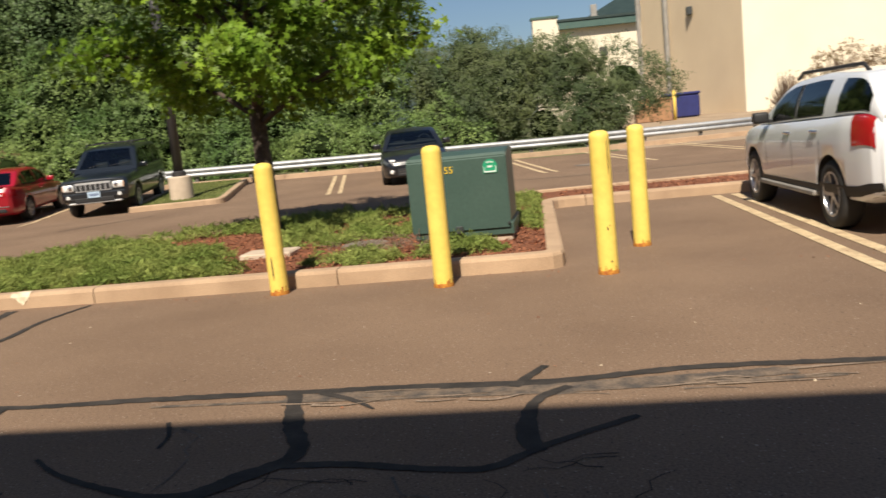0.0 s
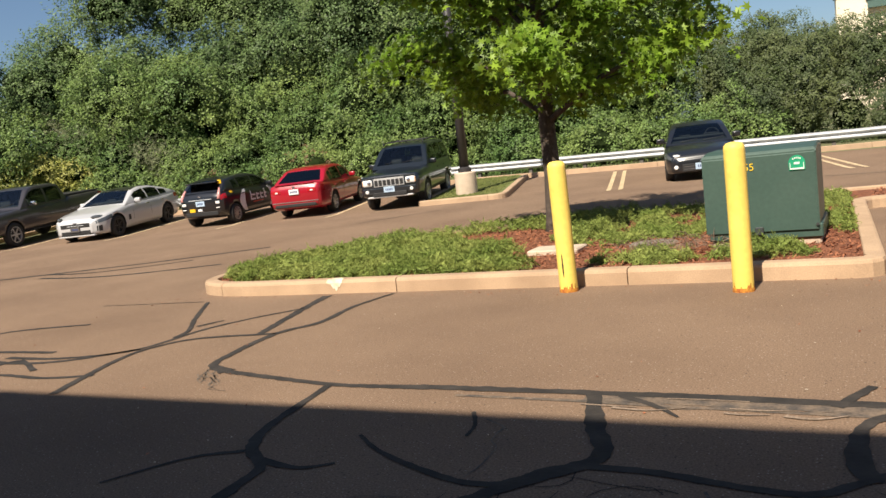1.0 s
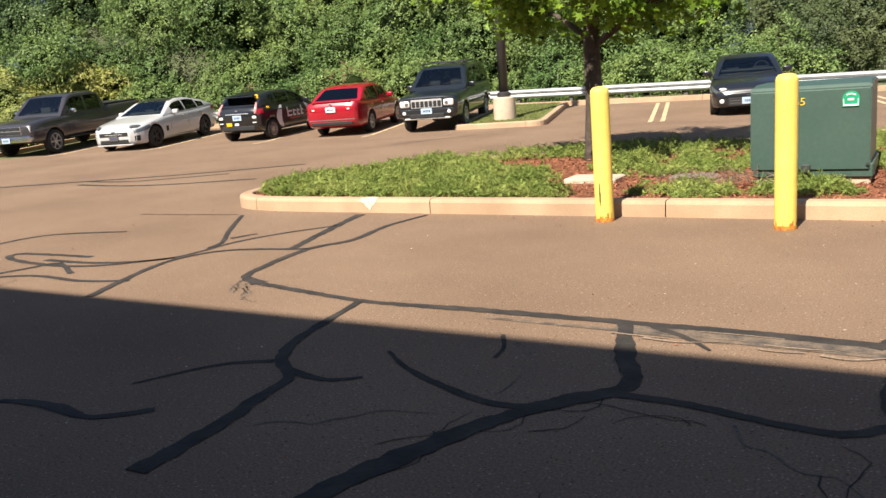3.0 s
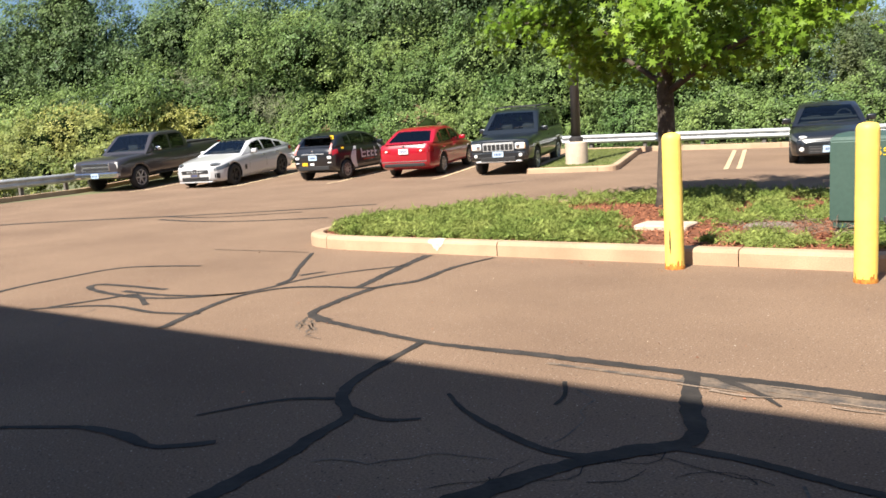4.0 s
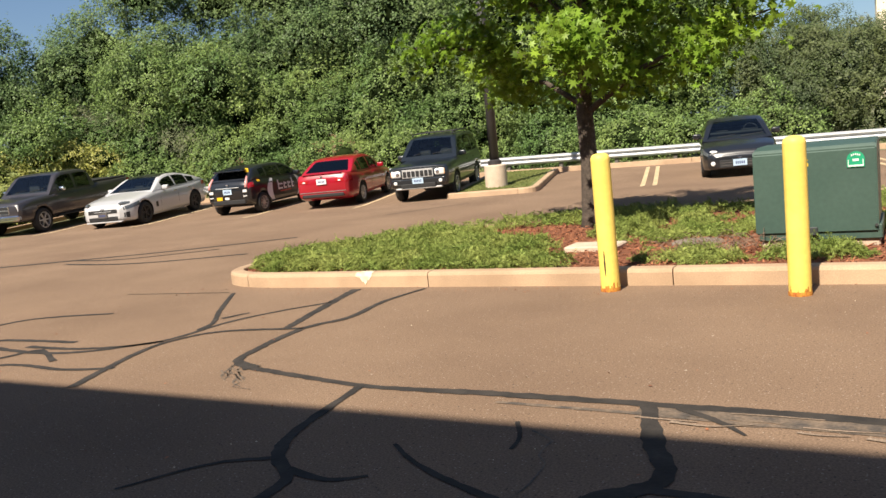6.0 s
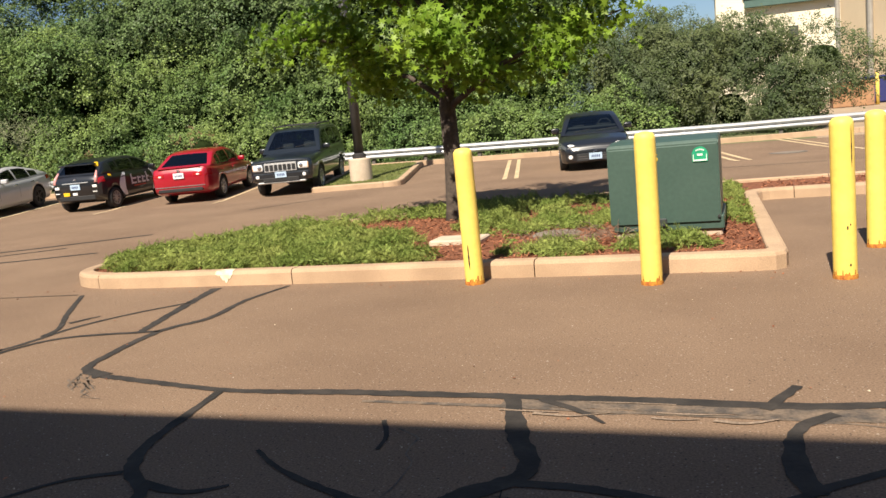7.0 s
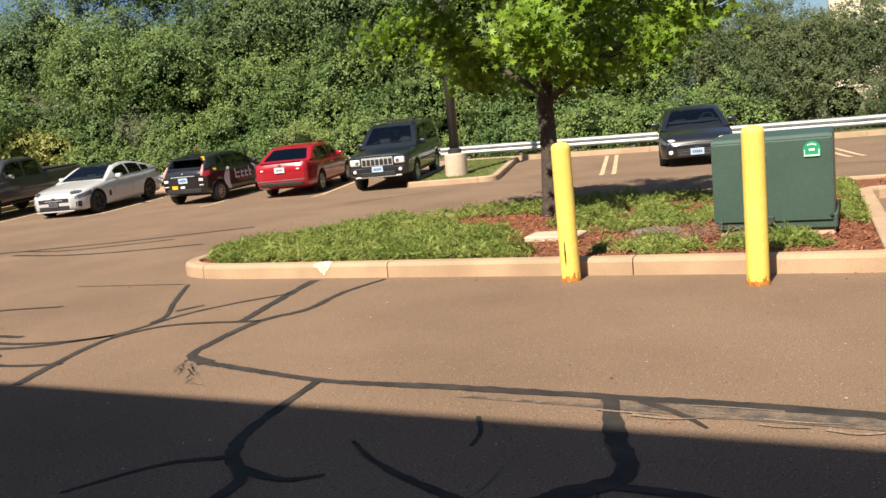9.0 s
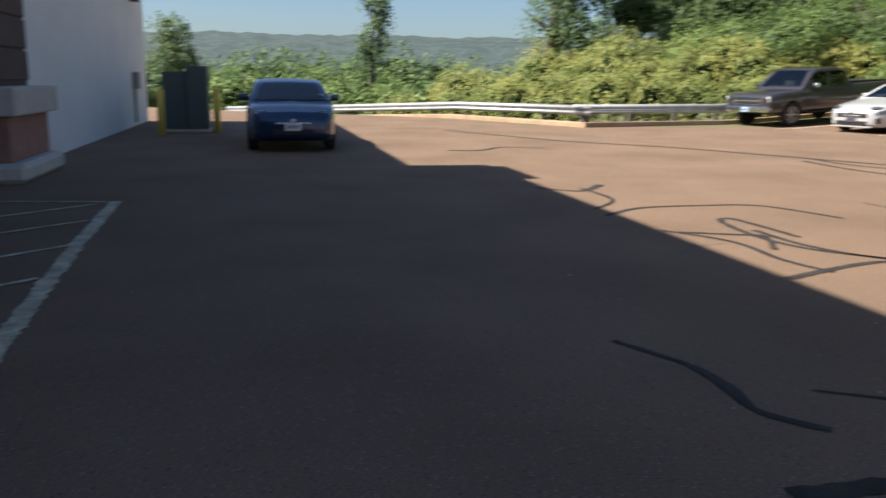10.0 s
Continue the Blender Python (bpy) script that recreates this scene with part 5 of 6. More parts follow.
def handles(c, ss, v, m):
    for s in ss:
        for sg in (1, -1):
            x, y, z = c["skin"](s, v, sg, 0.0)
            part("door_handle", box((x - 0.1, y - 0.025, z - 0.014), (x + 0.1, y + 0.03, z + 0.014), 0.01), m, c["t"])


def jeep(at, yaw):
    p = paint("dark_slate_paint", (0.012, 0.016, 0.021), 0.1)
    c = vehicle("suv", "dark grey boxy four-wheel-drive wagon with round-edged headlamps", "car", at, yaw, 4.75, 1.80, 1.76,
                [(0, 0.92), (0.06, 0.99), (0.5, 1.05), (1.35, 1.10), (1.5, 1.12), (4.5, 1.12), (4.7, 1.07), (4.75, 0.98)],
                [(1.30, 1.10), (1.95, 1.64), (2.2, 1.72), (3.2, 1.75), (4.2, 1.73), (4.42, 1.66), (4.70, 1.06)],
                [(0, 0.46), (0.3, 0.38), (0.8, 0.34), (4.2, 0.34), (4.75, 0.46)],
                [(0, 0.86), (0.1, 0.94), (0.4, 0.985), (1, 1), (4.2, 1), (4.6, 0.96), (4.75, 0.9)], (0.93, 3.71), 0.365, p,
                windows=((1.75, 2.55, 0.12, 0.92), (2.63, 3.45, 0.12, 0.92), (3.53, 4.35, 0.12, 0.9)), seams=(1.55, 2.58, 3.48), glass_s=(1.42, 1.98, 4.46, 4.66), top_narrow=0.78, sill=(1.3, 3.35, 0.14), rear_glass=GLASS_DARK)
    t = c["t"]
    X = c["L"] / 2
    g = car_box(c, "grille", 0, -0.44, 0.44, 0.70, 0.93, CHROME_DULL, 0.05, lab="silver seven-slot grille")
    for i in range(7):
        y = -0.366 + 0.122 * i
        part("grille_slot", box((X + 0.006, y - 0.048, 0.725), (X + 0.02, y + 0.048, 0.885), 0.012), TRIM, g)
    part("bonnet_edge", box((X - 0.05, -0.72, 0.94), (X + 0.02, 0.72, 0.975), 0.015), p, t)
    for sg in (1, -1):
        q = box((X - 0.26, min(sg * 0.465, sg * 0.775), 0.715), (X + 0.022, max(sg * 0.465, sg * 0.775), 0.925), 0.075, seg=3)
        hl = part("headlight", q, LAMP_CLEAR, t, "clear round headlamp", True)
        part("headlight_bulb", lathe([(0.062, -0.01), (0.05, 0.012), (0.02, 0.02)], 16, axis="Y"), CHROME, hl).matrix_basis = pose(X + 0.018, sg * 0.57, 0.82, 0, 0, -90)
        part("turn_signal", box((X - 0.10, min(sg * 0.70, sg * 0.772), 0.74), (X + 0.012, max(sg * 0.70, sg * 0.772), 0.90), 0.03, seg=2), AMBER, hl)
        part("fog_light", lathe([(0.05, 0.0), (0.05, 0.03), (0.035, 0.04)], 14, axis="Y"), LAMP_CLEAR, t).matrix_basis = pose(X + 0.02, sg * 0.64, 0.58, 0, 0, -90)
        c["skin_patch"](4.5, 4.72, 0.62, 0.97, sg, "taillight", LAMP_RED)
        part("roof_rail", tube([(0.35, sg * 0.61, 1.74), (0.22, sg * 0.61, 1.81), (-1.5, sg * 0.61, 1.82), (-1.65, sg * 0.61, 1.74)], [0.02] * 4, 8), TRIM, t)
        c["skin_patch"](1.45, 4.3, 0.44, 0.49, sg, "rub_strip", TRIM, 0.012)
    for x in (-0.1, -1.1):
        part("roof_bar", box((x - 0.03, -0.60, 1.80), (x + 0.03, 0.60, 1.825), 0.01), TRIM, t)
    car_box(c, "bumper", -0.02, -0.79, 0.79, 0.50, 0.69, p, 0.14, True, 0.045, "dark painted bumper")
    car_box(c, "bumper_opening", -0.028, -0.50, 0.50, 0.42, 0.55, TRIM, 0.10, True, 0.02)
    car_box(c, "bumper_lip", -0.01, -0.66, 0.66, 0.385, 0.435, CHROME_DULL, 0.14, True, 0.02, "silver lower lip")
    plate(c, 0.615, s=-0.034)
    mirrors(c, 1.75, 1.18, p, 0.07), handles(c, (2.45, 3.35), 0.8, p)
    return t


def sedan_red(at, yaw):
    p = paint("red_paint", (0.33, 0.006, 0.018))
    c = vehicle("sedan", "bright red four-door saloon parked nose-in", "car", at, yaw, 4.55, 1.78, 1.46,
                [(0, 0.62), (0.08, 0.72), (0.5, 0.82), (1.3, 0.92), (1.5, 0.95), (3.6, 0.99), (4.0, 1.03), (4.45, 1.04), (4.52, 0.95), (4.55, 0.90)],
                [(1.15, 0.90), (2.0, 1.38), (2.4, 1.45), (3.1, 1.44), (3.45, 1.38), (4.12, 1.03)],
                [(0, 0.34), (0.3, 0.24), (4.2, 0.24), (4.5, 0.36), (4.55, 0.42)],
                [(0, 0.72), (0.1, 0.83), (0.4, 0.95), (1.0, 1), (3.8, 1), (4.3, 0.95), (4.5, 0.88), (4.55, 0.82)], (0.86, 3.44), 0.325, p, spokes=7,
                windows=((1.75, 2.5, 0.14, 0.9), (2.58, 3.3, 0.14, 0.9), (3.36, 3.62, 0.16, 0.85)), seams=(1.5, 2.54, 3.4), glass_s=(1.25, 2.0, 3.50, 4.05), rear_glass=GLASS_DARK)
    for sg in (1, -1):
        c["skin_patch"](4.20, 4.54, 0.66, 0.90, sg, "taillight", LAMP_RED)
        car_box(c, "tail_lamp_inner", 0.0, min(sg * 0.42, sg * 0.70), max(sg * 0.42, sg * 0.70), 0.78, 0.90, LAMP_RED, 0.03, False, 0.02)
        car_box(c, "reverse_lamp", -0.008, sg * 0.56 - 0.05, sg * 0.56 + 0.05, 0.80, 0.86, LAMP_CLEAR, 0.02, False, 0.015)
        c["skin_patch"](0.05, 0.5, 0.6, 0.85, sg, "headlight", LAMP_CLEAR)
    part("boot_spoiler", box((-c["L"] / 2 + 0.02, -0.62, 1.035), (-c["L"] / 2 + 0.2, 0.62, 1.06), 0.01), p, c["t"])
    car_box(c, "badge", -0.004, -0.045, 0.045, 0.92, 0.99, CHROME, 0.01, False, 0.015)
    car_box(c, "bumper_lower", 0.0, -0.66, 0.66, 0.36, 0.47, TRIM, 0.06, False, 0.02)
    car_box(c, "bumper_strip", 0.0, -0.74, 0.74, 0.50, 0.53, CHROME, 0.04, False, 0.006)
    plate(c, 0.82, False, m=WHITE_VINYL, s=-0.01)
    mirrors(c, 1.75, 1.02, p), handles(c, (2.4, 3.3), 0.82, p)
    return c["t"]


def hatch(at, yaw, label):
    p = paint("black_paint", (0.012, 0.013, 0.016))
    c = vehicle("hatchback", label, "car", at, yaw, 4.0, 1.70, 1.45,
                [(0, 0.58), (0.07, 0.68), (0.5, 0.84), (1.0, 0.93), (1.3, 0.97), (3.3, 1.04), (3.85, 1.06), (3.97, 0.98), (4.0, 0.9)],
                [(0.85, 0.90), (1.7, 1.36), (2.1, 1.45), (3.0, 1.46), (3.55, 1.38), (3.9, 1.06)],
                [(0, 0.32), (0.3, 0.22), (3.7, 0.24), (4.0, 0.40)],
                [(0, 0.70), (0.1, 0.82), (0.4, 0.95), (0.9, 1), (3.3, 1), (3.8, 0.94), (4.0, 0.84)], (0.80, 3.35), 0.305, p, spokes=9,
                windows=((1.45, 2.15, 0.14, 0.9), (2.22, 2.95, 0.14, 0.9), (3.02, 3.3, 0.2, 0.85)), seams=(1.2, 2.18, 3.0), glass_s=(0.98, 1.72, 3.50, 3.85))
    t = c["t"]
    part("roof_spoiler", box((-1.86, -0.56, 1.335), (-1.50, 0.56, 1.375), 0.015), p, t)
    car_box(c, "tailgate_strip", -0.012, -0.42, 0.42, 0.845, 0.87, CHROME_DULL, 0.02, False, 0.006)
    for sg in (1, -1):
        c["skin_patch"](0.06, 0.62, 0.66, 0.90, sg, "headlight", LAMP_CLEAR)
        car_box(c, "headlight_front", 0.02, min(sg * 0.38, sg * 0.60), max(sg * 0.38, sg * 0.60), 0.56, 0.66, LAMP_CLEAR, 0.05, True, 0.02)
        part("fog_light", lathe([(0.06, 0.0), (0.06, 0.02)], 12, axis="Y"), LAMP_CLEAR, t).matrix_basis = pose(c["L"] / 2 + 0.005, sg * 0.52, 0.40, 0, 0, -90)
        c["skin_patch"](3.74, 3.98, 0.72, 0.99, sg, "taillight", LAMP_RED)
        part("tail_lamp_upper", tube([(-1.99, sg * 0.665, 0.84), (-1.93, sg * 0.66, 1.0), (-1.80, sg * 0.62, 1.16)], [0.05, 0.05, 0.03], 8), LAMP_PINK, t, "pale red upper tail lamp", True)
        car_box(c, "tail_lamp_clear", 0.0, min(sg * 0.52, sg * 0.70), max(sg * 0.52, sg * 0.70), 0.68, 0.80, LAMP_CLEAR, 0.05, False, 0.03)
        car_box(c, "reflector", -0.004, min(sg * 0.54, sg * 0.68), max(sg * 0.54, sg * 0.68), 0.57, 0.60, LAMP_CLEAR, 0.02, False, 0.008)
    lens(c, 0.26, 0.60, 0.715, (0.27, 0.10, 0.085), LAMP_CLEAR, 28)
    car_box(c, "badge", -0.006, -0.06, 0.06, 0.50, 0.56, CHROME, 0.012, True, 0.02)
    g = car_box(c, "grille", 0.0, -0.42, 0.42, 0.34, 0.46, TRIM, 0.04, True, 0.02)
    car_box(c, "bumper_lower", 0.0, -0.60, 0.60, 0.34, 0.50, TRIM, 0.06, False, 0.03)
    car_box(c, "badge", -0.004, -0.05, 0.05, 0.93, 0.98, CHROME, 0.01, False, 0.015)
    plate(c, 0.44, True, s=-0.014)
    plate(c, 0.74, False, s=-0.01)
    mirrors(c, 1.35, 1.02, p, 0.08), handles(c, (2.05, 2.9), 0.82, p)
    for sg in (1, -1):
        for s_mid, bend in ((2.72, -1), (1.42, 1)):
            c["patch"](lambda q, v: c["skin"](s_mid - bend * 0.42 + bend * (1.45 * (v - 0.52) ** 2) * (1 - 0.62 * q) + bend * 0.30 * q, v, sg, 0.010), c["lin"](0, 1, 4), c["lin"](0.10, 0.99, 12), "livery_swoosh", WHITE_VINYL, t, "white curved livery stripe")
        for a, b, top in ((2.52, 2.24, 0.86), (2.18, 2.00, 0.74), (1.94, 1.76, 0.74), (1.70, 1.56, 0.88)):
            w_ = 0.07
            c["skin_patch"](a - w_, a, 0.46, top, sg, "livery_bar", WHITE_VINYL, 0.010)
            c["skin_patch"](b, a - w_, 0.46, 0.53, sg, "livery_bar", WHITE_VINYL, 0.010)
            c["skin_patch"](b, a - w_, 0.64, 0.71, sg, "livery_bar", WHITE_VINYL, 0.010)
        c["skin_patch"](1.75, 2.40, 0.36, 0.41, sg, "livery_bar", RED_VINYL, 0.010)
        c["skin_patch"](3.42, 3.56, 0.9, 0.985, sg, "sticker", YELLOW_VINYL, 0.012)
    car_box(c, "sticker", -0.006, 0.22, 0.42, 0.50, 0.60, YELLOW_VINYL, 0.01, False, 0.003)
    car_box(c, "sticker", -0.006, -0.03, 0.12, 0.51, 0.58, WHITE_VINYL, 0.01, False, 0.003)
    car_box(c, "sticker", -0.004, -0.62, -0.50, 1.28, 1.40, YELLOW_VINYL, 0.01, False, 0.003).location.x += 0.35
    return t


def coupe(at, yaw):
    p = paint("black_coupe_paint", (0.013, 0.014, 0.017))
    c = vehicle("coupe", "low black two-door coupe standing nose-out by the guard rail", "car", at, yaw, 4.24, 1.78, 1.36,
                [(0, 0.50), (0.06, 0.60), (0.35, 0.73), (0.8, 0.82), (1.2, 0.87), (1.6, 0.92), (3.2, 1.0), (4.0, 1.05), (4.2, 0.98), (4.24, 0.9)],
                [(0.98, 0.85), (1.75, 1.24), (2.1, 1.35), (2.7, 1.37), (3.1, 1.31), (3.85, 1.03)],
                [(0, 0.24), (0.3, 0.18), (3.9, 0.22), (4.24, 0.38)],
                [(0, 0.62), (0.08, 0.78), (0.3, 0.93), (0.7, 1), (1.5, 0.97), (3.4, 1), (4.0, 0.94), (4.24, 0.84)], (0.83, 3.40), 0.325, p, ALLOY, 5,
                windows=((1.55, 2.55, 0.14, 0.9), (2.62, 3.25, 0.2, 0.85)), seams=(1.45, 2.6), glass_s=(1.06, 1.86, 3.05, 3.75), top_narrow=0.72)
    t = c["t"]
    X = c["L"] / 2
    for sg in (1, -1):
        c["skin_patch"](0.10, 0.55, 0.78, 0.95, sg, "headlight", LAMP_DARK)
        part("headlight_eye", lathe([(0.05, 0.0), (0.035, 0.02)], 12, axis="Y"), LAMP_CLEAR, t).matrix_basis = pose(X - 0.10, sg * 0.63, 0.545, 0, 0, -90 + sg * 30)
        part("fog_light", lathe([(0.055, 0.0), (0.04, 0.02)], 12, axis="Y"), LAMP_CLEAR, t).matrix_basis = pose(X + 0.0, sg * 0.60, 0.36, 0, 0, -90)
        c["skin_patch"](3.9, 4.2, 0.7, 0.92, sg, "taillight", LAMP_RED)
    lens(c, 0.25, 0.645, 0.60, (0.25, 0.085, 0.06), LAMP_CLEAR, 36)
    car_box(c, "grille", -0.004, -0.46, 0.46, 0.25, 0.43, TRIM, 0.12, True, 0.008)
    for z in (0.30, 0.36):
        car_box(c, "grille_bar", -0.010, -0.42, 0.42, z, z + 0.012, FASCIA, 0.02, True, 0.003)
    car_box(c, "badge", -0.004, -0.05, 0.05, 0.455, 0.49, CHROME, 0.012, True, 0.015)
    plate(c, 0.36, True, s=-0.020)
    mirrors(c, 1.50, 0.97, p, 0.08), handles(c, (2.55,), 0.82, p)
    return t


def saloon_white(at, yaw):
    p = paint("pearl_grey_paint", (0.50, 0.50, 0.505))
    roofp = paint("black_roof_paint", (0.015, 0.015, 0.017))
    c = vehicle("sports_saloon", "pearl white low sports saloon with black wheels", "car", at, yaw, 4.83, 1.87, 1.40,
                [(0, 0.58), (0.08, 0.68), (0.5, 0.80), (1.4, 0.93), (1.6, 0.95), (3.4, 0.98), (4.3, 1.02), (4.7, 1.03), (4.8, 0.95), (4.83, 0.88)],
                [(1.40, 0.92), (2.25, 1.32), (2.7, 1.39), (3.2, 1.38), (3.9, 1.24), (4.55, 1.03)],
                [(0, 0.26), (0.3, 0.18), (4.4, 0.2), (4.83, 0.36)],
                [(0, 0.60), (0.1, 0.76), (0.35, 0.93), (0.75, 1), (4.0, 1), (4.5, 0.95), (4.83, 0.82)], (0.86, 3.77), 0.34, p, ALLOY_BLACK, 5,
                windows=((2.0, 2.72, 0.14, 0.9), (2.80, 3.5, 0.14, 0.9), (3.55, 3.95, 0.2, 0.8)), seams=(1.72, 2.76, 3.62), glass_s=(1.5, 2.3, 3.6, 4.45), top_narrow=0.70)
    t = c["t"]

    def cap(s, f):
        d, z, wb, wt, fr = c["cab"](s)
        return (c["L"] / 2 - s, f * (wt - 0.11 * fr) * 0.97, z + 0.022 * fr * (1 - f * f) + 0.008)

    c["patch"](cap, c["lin"](2.3, 3.6, 10), c["lin"](-1, 1, 8), "roof_panel", roofp, t, "black roof panel")
    for sg in (1, -1):
        c["skin_patch"](0.05, 0.62, 0.70, 0.90, sg, "headlight", LAMP_DARK)
        c["skin_patch"](0.08, 0.22, 0.18, 0.52, sg, "bumper_vent", TRIM)
        c["skin_patch"](1.42, 1.55, 0.34, 0.56, sg, "wing_vent", TRIM)
        c["skin_patch"](4.35, 4.8, 0.78, 0.95, sg, "taillight", LAMP_RED)
        part("bonnet_vent", box((1.05, sg * 0.34 - 0.10, 0.90), (1.35, sg * 0.34 + 0.06, 0.925), 0.01), TRIM, t).rotation_euler = (0, radians(4), 0)
    lens(c, 0.30, 0.68, 0.70, (0.28, 0.09, 0.075), LAMP_DARK, 28)
    car_box(c, "grille", 0.0, -0.50, 0.50, 0.465, 0.585, TRIM, 0.16, True, 0.008)
    car_box(c, "grille_bar", -0.006, -0.30, 0.30, 0.52, 0.535, CHROME_DULL, 0.02, True, 0.004)
    car_box(c, "lower_grille", 0.0, -0.50, 0.50, 0.25, 0.37, TRIM, 0.16, True, 0.008)
    car_box(c, "badge", -0.004, -0.07, 0.07, 0.59, 0.62, CHROME, 0.01, True, 0.01)
    plate(c, 0.42, True, s=-0.012, m=FASCIA)
    car_box(c, "splitter", 0.01, -0.62, 0.62, 0.19, 0.23, p, 0.12, True, 0.01)
    mirrors(c, 1.98, 1.0, p), handles(c, (2.6, 3.5), 0.84, CHROME)
    return t


def pickup(at, yaw):
    p = paint("dark_brown_grey_paint", (0.060, 0.055, 0.060), 0.4)
    c = vehicle("pickup_truck", "dark grey-brown crew cab pickup with chrome grille", "pickup truck", at, yaw, 5.85, 2.03, 1.87,
                [(0, 0.98), (0.05, 1.05), (0.5, 1.13), (1.45, 1.18), (1.6, 1.20), (3.75, 1.22), (3.85, 1.32), (5.8, 1.34), (5.85, 1.30)],
                [(1.42, 1.16), (2.05, 1.76), (2.3, 1.84), (3.3, 1.86), (3.62, 1.80), (3.80, 1.26)],
                [(0, 0.50), (0.3, 0.42), (5.5, 0.46), (5.85, 0.55)],
                [(0, 0.86), (0.08, 0.93), (0.35, 0.985), (1, 1), (5.5, 1), (5.85, 0.97)], (0.98, 4.62), 0.395, p, spokes=6,
                windows=((1.85, 2.70, 0.12, 0.9), (2.80, 3.52, 0.12, 0.9)), seams=(1.68, 2.75, 3.62, 3.84), glass_s=(1.52, 2.08, 3.66, 3.74), top_narrow=0.80)
    t = c["t"]
    g = car_box(c, "grille", 0.0, -0.58, 0.58, 0.72, 1.0, CHROME, 0.06, True, 0.02, "chrome grille")
    for z in (0.75, 0.88):
        part("grille_mesh", box((c["L"] / 2 + 0.008, -0.54, z), (c["L"] / 2 + 0.018, 0.54, z + 0.095), 0.004), TRIM, g)
    for sg in (1, -1):
        part("headlight", box((c["L"] / 2 - 0.18, min(sg * 0.60, sg * 0.90), 0.78), (c["L"] / 2 - 0.005, max(sg * 0.60, sg * 0.90), 1.0), 0.03, seg=2), LAMP_CLEAR, t)
        c["skin_patch"](5.6, 5.84, 0.45, 0.95, sg, "taillight", LAMP_RED)
    car_box(c, "bumper", -0.05, -0.92, 0.92, 0.50, 0.68, CHROME, 0.18, True, 0.04, "chrome bumper")
    plate(c, 0.58, True, s=-0.07)
    part("bed_cover", box((-c["L"] / 2 + 0.06, -0.86, 1.335), (-c["L"] / 2 + 1.95, 0.86, 1.385), 0.015), TRIM, t, "black bed cover")
    for sg in (1, -1):
        part("running_board", box((-1.0, min(sg * 0.86, sg * 1.02), 0.42), (1.25, max(sg * 0.86, sg * 1.02), 0.47), 0.015), TRIM, t)
    mirrors(c, 1.9, 1.30, CHROME, 0.14), handles(c, (2.6, 3.5), 0.86, p)
    return t


def suv_white(at, yaw):
    p = paint("white_paint", (0.80, 0.82, 0.84))
    c = vehicle("white_suv", "white family sport-utility car with tinted rear glass", "car", at, yaw, 4.77, 1.84, 1.62,
                [(0, 0.80), (0.08, 0.90), (0.5, 1.02), (1.3, 1.10), (1.5, 1.10), (3.8, 1.19), (4.55, 1.22), (4.7, 1.14), (4.77, 1.0)],
                [(1.15, 1.06), (1.95, 1.50), (2.3, 1.58), (3.2, 1.62), (4.2, 1.58), (4.45, 1.52), (4.72, 1.16)],
                [(0, 0.40), (0.3, 0.28), (4.4, 0.30), (4.77, 0.42)],
                [(0, 0.76), (0.1, 0.86), (0.4, 0.96), (0.9, 1), (4.1, 1), (4.55, 0.94), (4.77, 0.84)], (0.93, 3.79), 0.36, p, spokes=5,
                windows=((1.66, 2.55, 0.08, 0.9), (2.62, 3.50, 0.08, 0.9), (3.86, 4.56, 0.10, 0.92)), seams=(1.55, 2.58, 3.5), glass_s=(1.25, 1.98, 4.40, 4.66), sill=(1.25, 3.45, 0.16), top_narrow=0.76, rear_glass=GLASS_DARK, pillars=((2.55, 2.62, 0.08, 0.9),))
    t = c["t"]
    for sg in (1, -1):
        c["patch"](lambda s, v: c["skin"](s - 0.16 * (v - 0.55), v, sg, 0.008), c["lin"](4.36, 4.72, 8), c["lin"](0.64, 0.985, 6), "taillight", LAMP_RED, t, "red wrap-round tail lamp")
        c["skin_patch"](0.05, 0.5, 0.6, 0.9, sg, "headlight", LAMP_CLEAR)
        c["skin_patch"](3.45, 4.75, 0.03, 0.20, sg, "bumper_cladding", TRIM, 0.008)
        part("roof_rail", tube([(0.4, sg * 0.60, 1.59), (0.25, sg * 0.60, 1.66), (-1.55, sg * 0.60, 1.66), (-1.7, sg * 0.60, 1.58)], [0.02] * 4, 8), TRIM, t)
        part("running_board", box((-0.95, min(sg * 0.84, sg * 0.93), 0.30), (1.1, max(sg * 0.84, sg * 0.93), 0.36), 0.015), PIPE, t)
    car_box(c, "bumper_lower", 0.0, -0.72, 0.72, 0.42, 0.58, TRIM, 0.08, False, 0.03)
    plate(c, 0.92, False, s=-0.012)
    mirrors(c, 1.62, 1.16, TRIM), handles(c, (2.42, 3.35), 0.82, CHROME)
    return t


